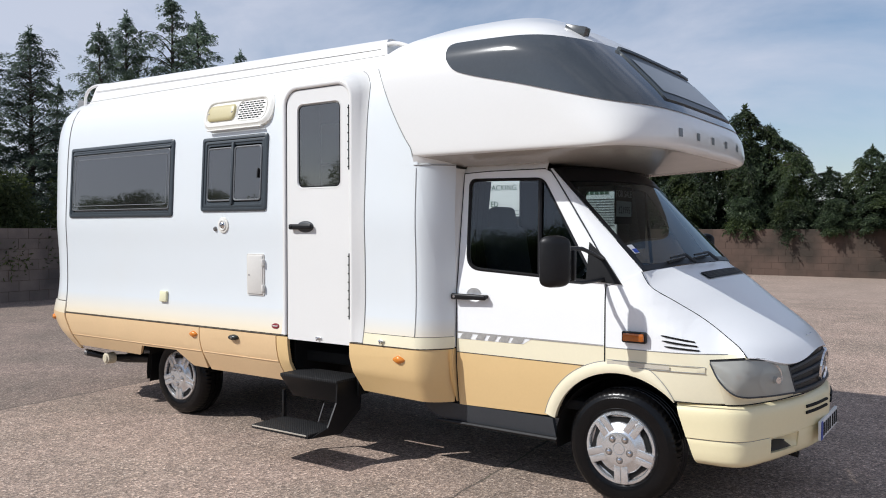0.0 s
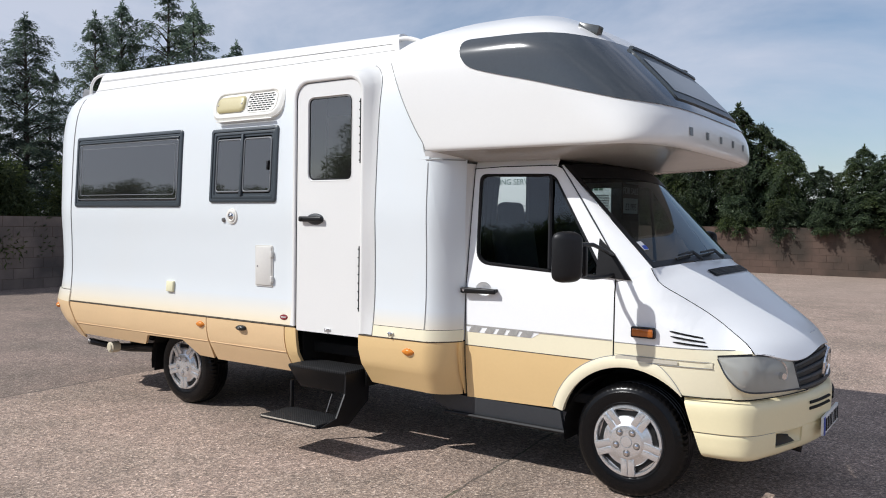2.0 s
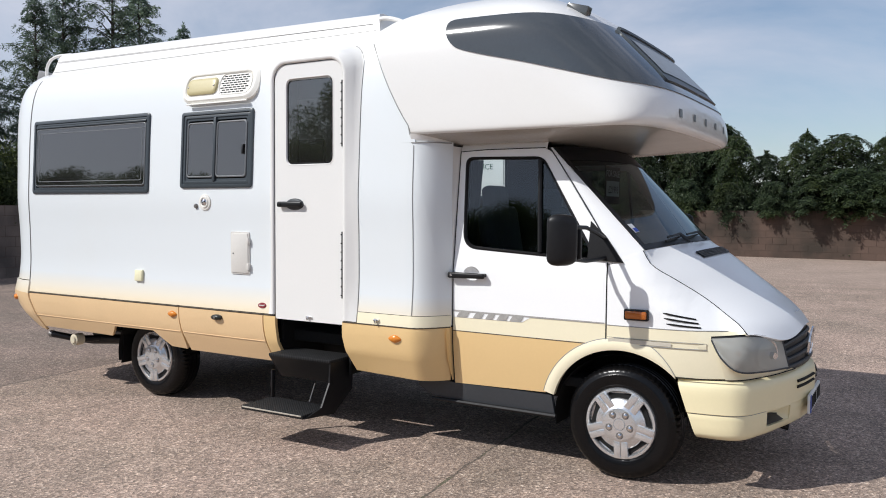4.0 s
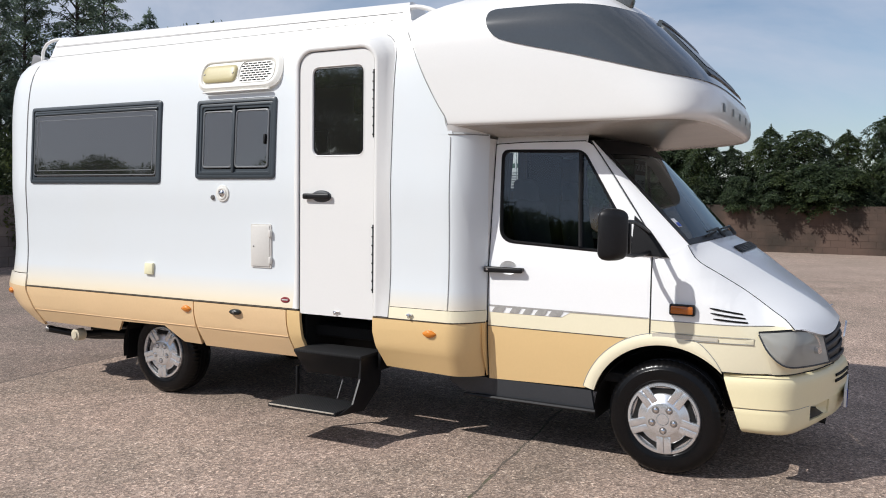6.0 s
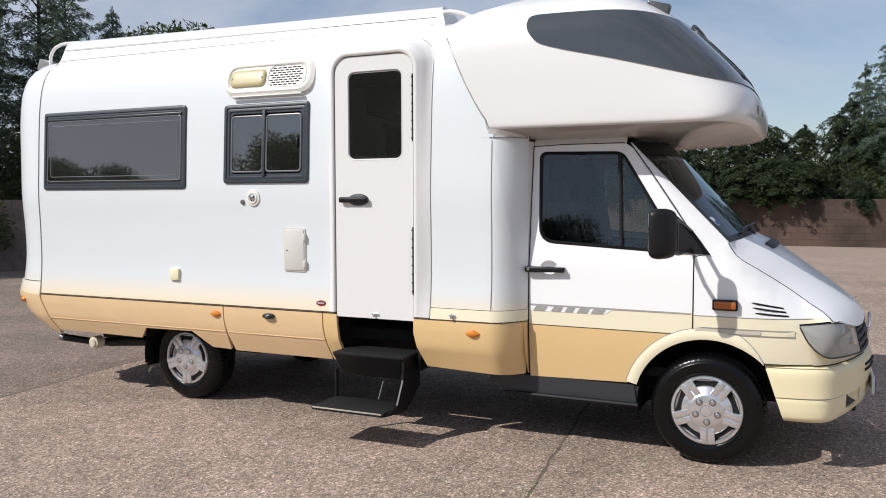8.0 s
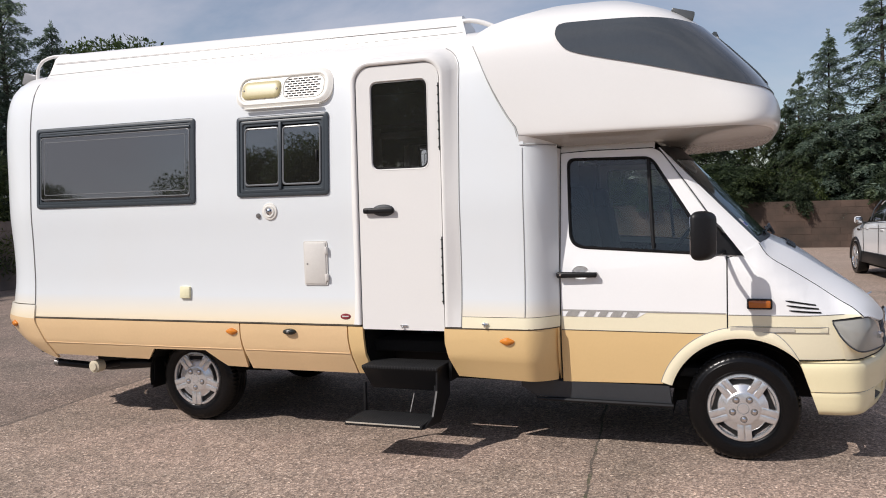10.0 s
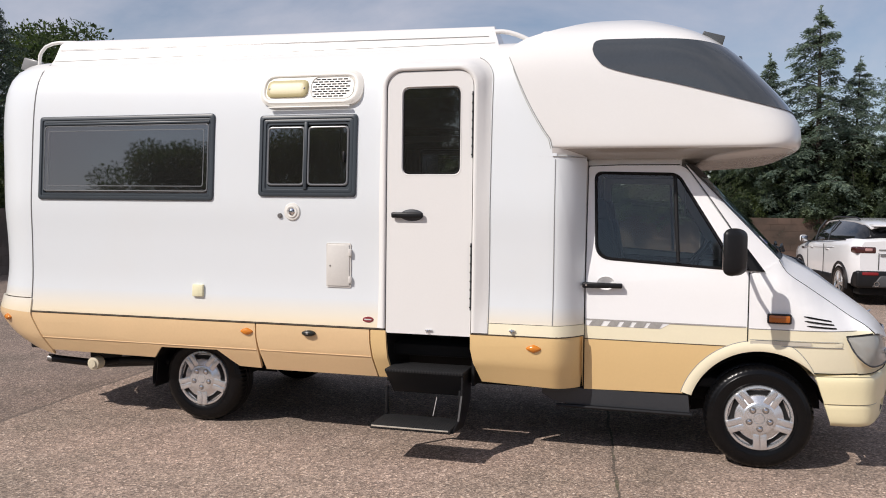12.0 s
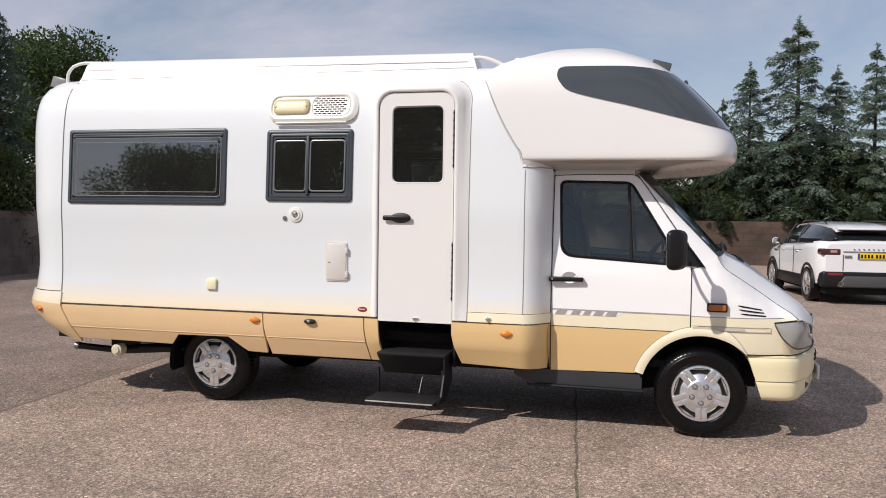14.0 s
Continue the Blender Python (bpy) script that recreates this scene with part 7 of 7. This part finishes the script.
        pipe.transform(Matrix.Translation((s * 0.56, -2.19, 0.415)))
        ex = part("exhaust", pipe, CHROME, c)
        part("bore", tube([(s * 0.56, -2.17, 0.415), (s * 0.56, -2.08, 0.415)], 0.0385, 12), DARK, ex)
        part("sill_cladding", box(min(s * 0.86, s * 0.955), max(s * 0.86, s * 0.955), -1.0, 1.0, 0.28, 0.52, 0.03), BLACK, c)
        mirr = part("car_mirror", box(min(s * 0.95, s * 1.10), max(s * 0.95, s * 1.10), 0.74, 0.88, 1.10, 1.25, 0.05, 3), BODY_W, c)
        part("mirror_case", box(min(s * 0.955, s * 1.094), max(s * 0.955, s * 1.094), 0.722, 0.76, 1.105, 1.235, 0.02, 2), DARK_GLASS, mirr)
        part("mirror_foot", box(min(s * 0.86, s * 0.98), max(s * 0.86, s * 0.98), 0.76, 0.84, 1.10, 1.135, 0.012, 2), DARK_GLASS, mirr)
        for y0, y1 in ((-0.42, -0.36), (0.42, 0.47)):
            part("window_pillar", tube([(s * 0.868, y1, 1.16), (s * 0.80, (y0 + y1) / 2, 1.40), (s * 0.672, y0, 1.585)], 0.014, 6), GREY, c)
        part("shoulder_crease", tube([(s * 0.957, -1.0, 1.055), (s * 0.947, -0.4, 1.035), (s * 0.945, 0.5, 1.005), (s * 0.952, 1.0, 0.985)], 0.007, 6), BODY_W, c)
        part("wing_vent", box(min(s * 0.93, s * 0.962), max(s * 0.93, s * 0.962), 0.98, 1.16, 0.945, 0.985, 0.008), DARK_GLASS, c)
        part("mirror_glass", box(min(s * 0.968, s * 1.082), max(s * 0.968, s * 1.082), 0.716, 0.724, 1.120, 1.222, 0.003), CHROME, mirr)
    part("rear_cladding", box(-0.90, 0.90, -2.15, -1.80, 0.34, 0.66, 0.05, 3), BLACK, c, "black lower rear bumper")
    bm = box(-0.62, 0.62, -2.175, -2.0, 0.35, 0.575, 0.03, 3)
    for v in bm.verts:
        v.co.x *= 1.0 - 0.22 * max(0.0, (v.co.z - 0.42) / 0.155)
    part("skid_plate", bm, surface("grey_bumper_insert", (0.055, 0.055, 0.057), 0.5, vary=0.1), c, "grey lower bumper insert")
    # Added low plate that deepens the shadow under the car.
    part("underbody", box(-0.80, 0.80, -2.02, 1.95, 0.20, 0.37, 0.03), DARK, c)
    part("spoiler_lip", box(-0.57, 0.57, -2.03, -1.90, 1.455, 1.478, 0.008), DARK_GLASS, c)
    part("rear_wiper", tube([(0.0, -2.055, 1.27), (-0.05, -2.045, 1.30), (-0.34, -2.02, 1.33)], [0.012, 0.008, 0.006], 6), BLACK, c)
    part("spoiler", box(-0.60, 0.60, -2.06, -1.80, 1.475, 1.515, 0.015), BODY_W, c)
    part("tailgate_strip", box(-0.52, 0.52, -2.137, -2.12, 1.040, 1.058, 0.003), STEEL, c, "silver strip across the tailgate")
    part("tailgate_seam", tube([(-0.52, -2.13, 0.68), (-0.52, -2.135, 0.99)], 0.006, 5), SEAM, c)
    part("tailgate_seam", tube([(0.52, -2.13, 0.68), (0.52, -2.135, 0.99)], 0.006, 5), SEAM, c)
    pl = part("number_plate", box(-0.26, 0.26, -2.150, -2.12, 0.91, 1.02, 0.004), surface("yellow_plate", (0.80, 0.55, 0.02), 0.4), c, "yellow number plate with plain bars")
    part("blue_end", box(-0.26, -0.22, -2.154, -2.149, 0.915, 1.015), bpy.data.materials["plate_blue"], pl, smooth=False)
    for k in range(7):
        x = -0.20 + k * 0.062 + (0.025 if k > 3 else 0)
        part("bar", box(x, x + 0.036, -2.154, -2.149, 0.93, 1.0), SEAM, pl, smooth=False)
    for k in range(8):
        part("lettering_bar", box(-0.33 + k * 0.088, -0.305 + k * 0.088, -2.138, -2.12, 1.090, 1.108), STEEL, c, smooth=False)
    for k in range(2):
        part("badge", box(-0.49, -0.36, -2.139, -2.125, 0.93 + 0.03 * k, 0.945 + 0.03 * k), STEEL, c, smooth=False)
    for s in (-1, 1):
        for y in (-1.36, 1.30):
            t = lathe([(0.235, 0.0), (0.25, -0.012), (0.30, -0.018), (0.34, -0.012), (0.362, 0.02), (0.365, 0.06), (0.365, 0.17), (0.35, 0.20), (0.25, 0.21)], 40)
            r = lathe([(0.252, 0.0), (0.247, -0.012), (0.234, -0.010), (0.226, 0.03)], 40)
            m = Matrix.Translation((s * 0.955, y, 0.365)) @ Matrix.Rotation(radians(-90 if s < 0 else 90), 4, "Z")
            t.transform(m)
            wh = part("car_wheel", t, RUBBER, c)
            r.transform(m)
            part("rim", r, ALLOY, wh)
            # Dark disc set behind the spokes as the shade in their gaps.
            hollow = lathe([(0.228, 0.045), (0.20, 0.055), (0.0, 0.055)], 32)
            hollow.transform(m)
            part("brake_disc", hollow, GREY, wh)
            cap = lathe([(0.0, -0.012), (0.04, -0.010), (0.05, 0.0), (0.05, 0.03)], 20)
            cap.transform(m)
            part("hub_cap", cap, ALLOY, wh)
            for q in range(5):
                for d in (-0.11, 0.11):
                    b = box(0.03, 0.240, -0.008, 0.018, -0.020, 0.020, 0.004, 1)
                    b.transform(m @ Matrix.Rotation(q * 2 * math.pi / 5 + d, 4, "Y"))
                    part("spoke", b, ALLOY, wh)
            arch = lathe([(0.372, 0.0), (0.380, -0.016), (0.425, -0.018), (0.445, 0.008)], 40)
            arch.transform(m)
            for f in [f for f in arch.faces if f.calc_center_median().z < 0.30]:
                arch.faces.remove(f)
            part("wheel_arch", arch, BLACK, c)
    c.matrix_basis = pose(at[0], at[1], 0, 0, 0, rz)
    return c


suv = car((7.60, 13.1), 6.4)

# ---- white box lorry beyond the motorhome, seen only through its cab windows ----
lorry = thing("box_lorry", "white box lorry with green lettering parked by the hedge", "lorry", (-8.0, 19.0, 0))
GREEN = surface("green_sign_paint", (0.03, 0.09, 0.05), 0.5)
bx = part("box_body", box(-9.6, -3.88, 18.6, 20.9, 0.95, 3.70, 0.03), BODY_W, lorry)
lettering("PACKING SERVICE", 0.255, Matrix.Translation((-7.40, 18.59, 2.88)) @ Matrix.Rotation(radians(90), 4, "X"), bx, GREEN)
lettering("ED", 0.255, Matrix.Translation((-8.20, 18.59, 2.34)) @ Matrix.Rotation(radians(90), 4, "X"), bx, GREEN)
for k in range(2):
    part("lettering_bar", box(-9.5 + k * 0.5, -9.1 + k * 0.5, 18.585, 18.60, 2.34, 2.52), GREEN, bx, smooth=False)
for k in range(8):
    part("lettering_bar", box(-5.42 + k * 0.165, -5.30 + k * 0.165, 18.585, 18.60, 2.66, 2.80), GREEN, bx, smooth=False)
for k in range(11):
    part("side_rib", box(-5.6, -3.95, 18.57, 18.60, 1.70 + k * 0.08, 1.72 + k * 0.08, 0.008), GREY, bx)
# Added black sheet that darkens the box's pale end face.
part("tail_shutter", box(-3.882, -3.85, 18.62, 20.88, 0.98, 3.66, 0.01), BLACK, bx)
part("lorry_cab", box(-11.3, -9.7, 18.7, 20.8, 0.55, 2.5, 0.12, 3), BODY_W, lorry)
part("windscreen", box(-11.33, -11.28, 18.9, 20.6, 1.5, 2.3, 0.02), DARK_GLASS, lorry)
part("chassis", box(-11.0, -4.0, 19.0, 20.5, 0.6, 0.95, 0.02), BLACK, lorry)
for x in (-10.6, -5.0):
    for s in (18.65, 20.55):
        b = lathe([(0.0, 0.0), (0.25, 0.0), (0.28, -0.02), (0.40, -0.01), (0.43, 0.05), (0.43, 0.2), (0.3, 0.22)], 32)
        b.transform(Matrix.Translation((x, s, 0.43)))
        part("lorry_wheel", b, RUBBER, lorry)

# ---- blocks of the yard walls ----
def blocks(wall, face, a0, a1, b0, b1, height, material, along_y, rows=7):
    """Courses of blocks on the wall's yard side; those from a0 to a1 are parts, the rest one mesh."""
    pitch, lift = 0.45, height / rows
    proto = box(0, pitch - 0.008, -0.006, 0.012, 0, lift - 0.007, 0.003, 1)
    me = bpy.data.meshes.new("block")
    proto.to_mesh(me)
    me.materials.append(material)
    rest = bmesh.new()
    turn = Matrix.Rotation(radians(90), 4, "Z") if along_y else Matrix.Identity(4)
    rng = random.Random(7)
    for r in range(rows):
        s = b0 - (0.225 if r % 2 else 0.0)
        while s < b1 - pitch:
            out = rng.uniform(-0.003, 0.004)
            at = Matrix.Translation((face - out, s, r * lift) if along_y else (s, face - out, r * lift))
            if s >= b0:
                if a0 <= s < a1:
                    ob = new("block", me)
                    ob.matrix_basis = at @ turn
                    ob.parent = wall
                else:
                    c = proto.copy()
                    c.transform(at @ turn)
                    m2 = bpy.data.meshes.new("tmp")
                    c.to_mesh(m2)
                    c.free()
                    rest.from_mesh(m2)
                    bpy.data.meshes.remove(m2)
            s += pitch
    proto.free()
    joined = part("blocks", rest, material, wall, smooth=False)
    joined["kind"] = "stuff"


blocks(wall_north, 25.0, -3.5, 11.5, -11.9, 24.0, 1.60, WALL, False)
blocks(wall_west, -12.0, 2.5, 15.5, -4.0, 24.9, 1.62, WALL_DARK, True)
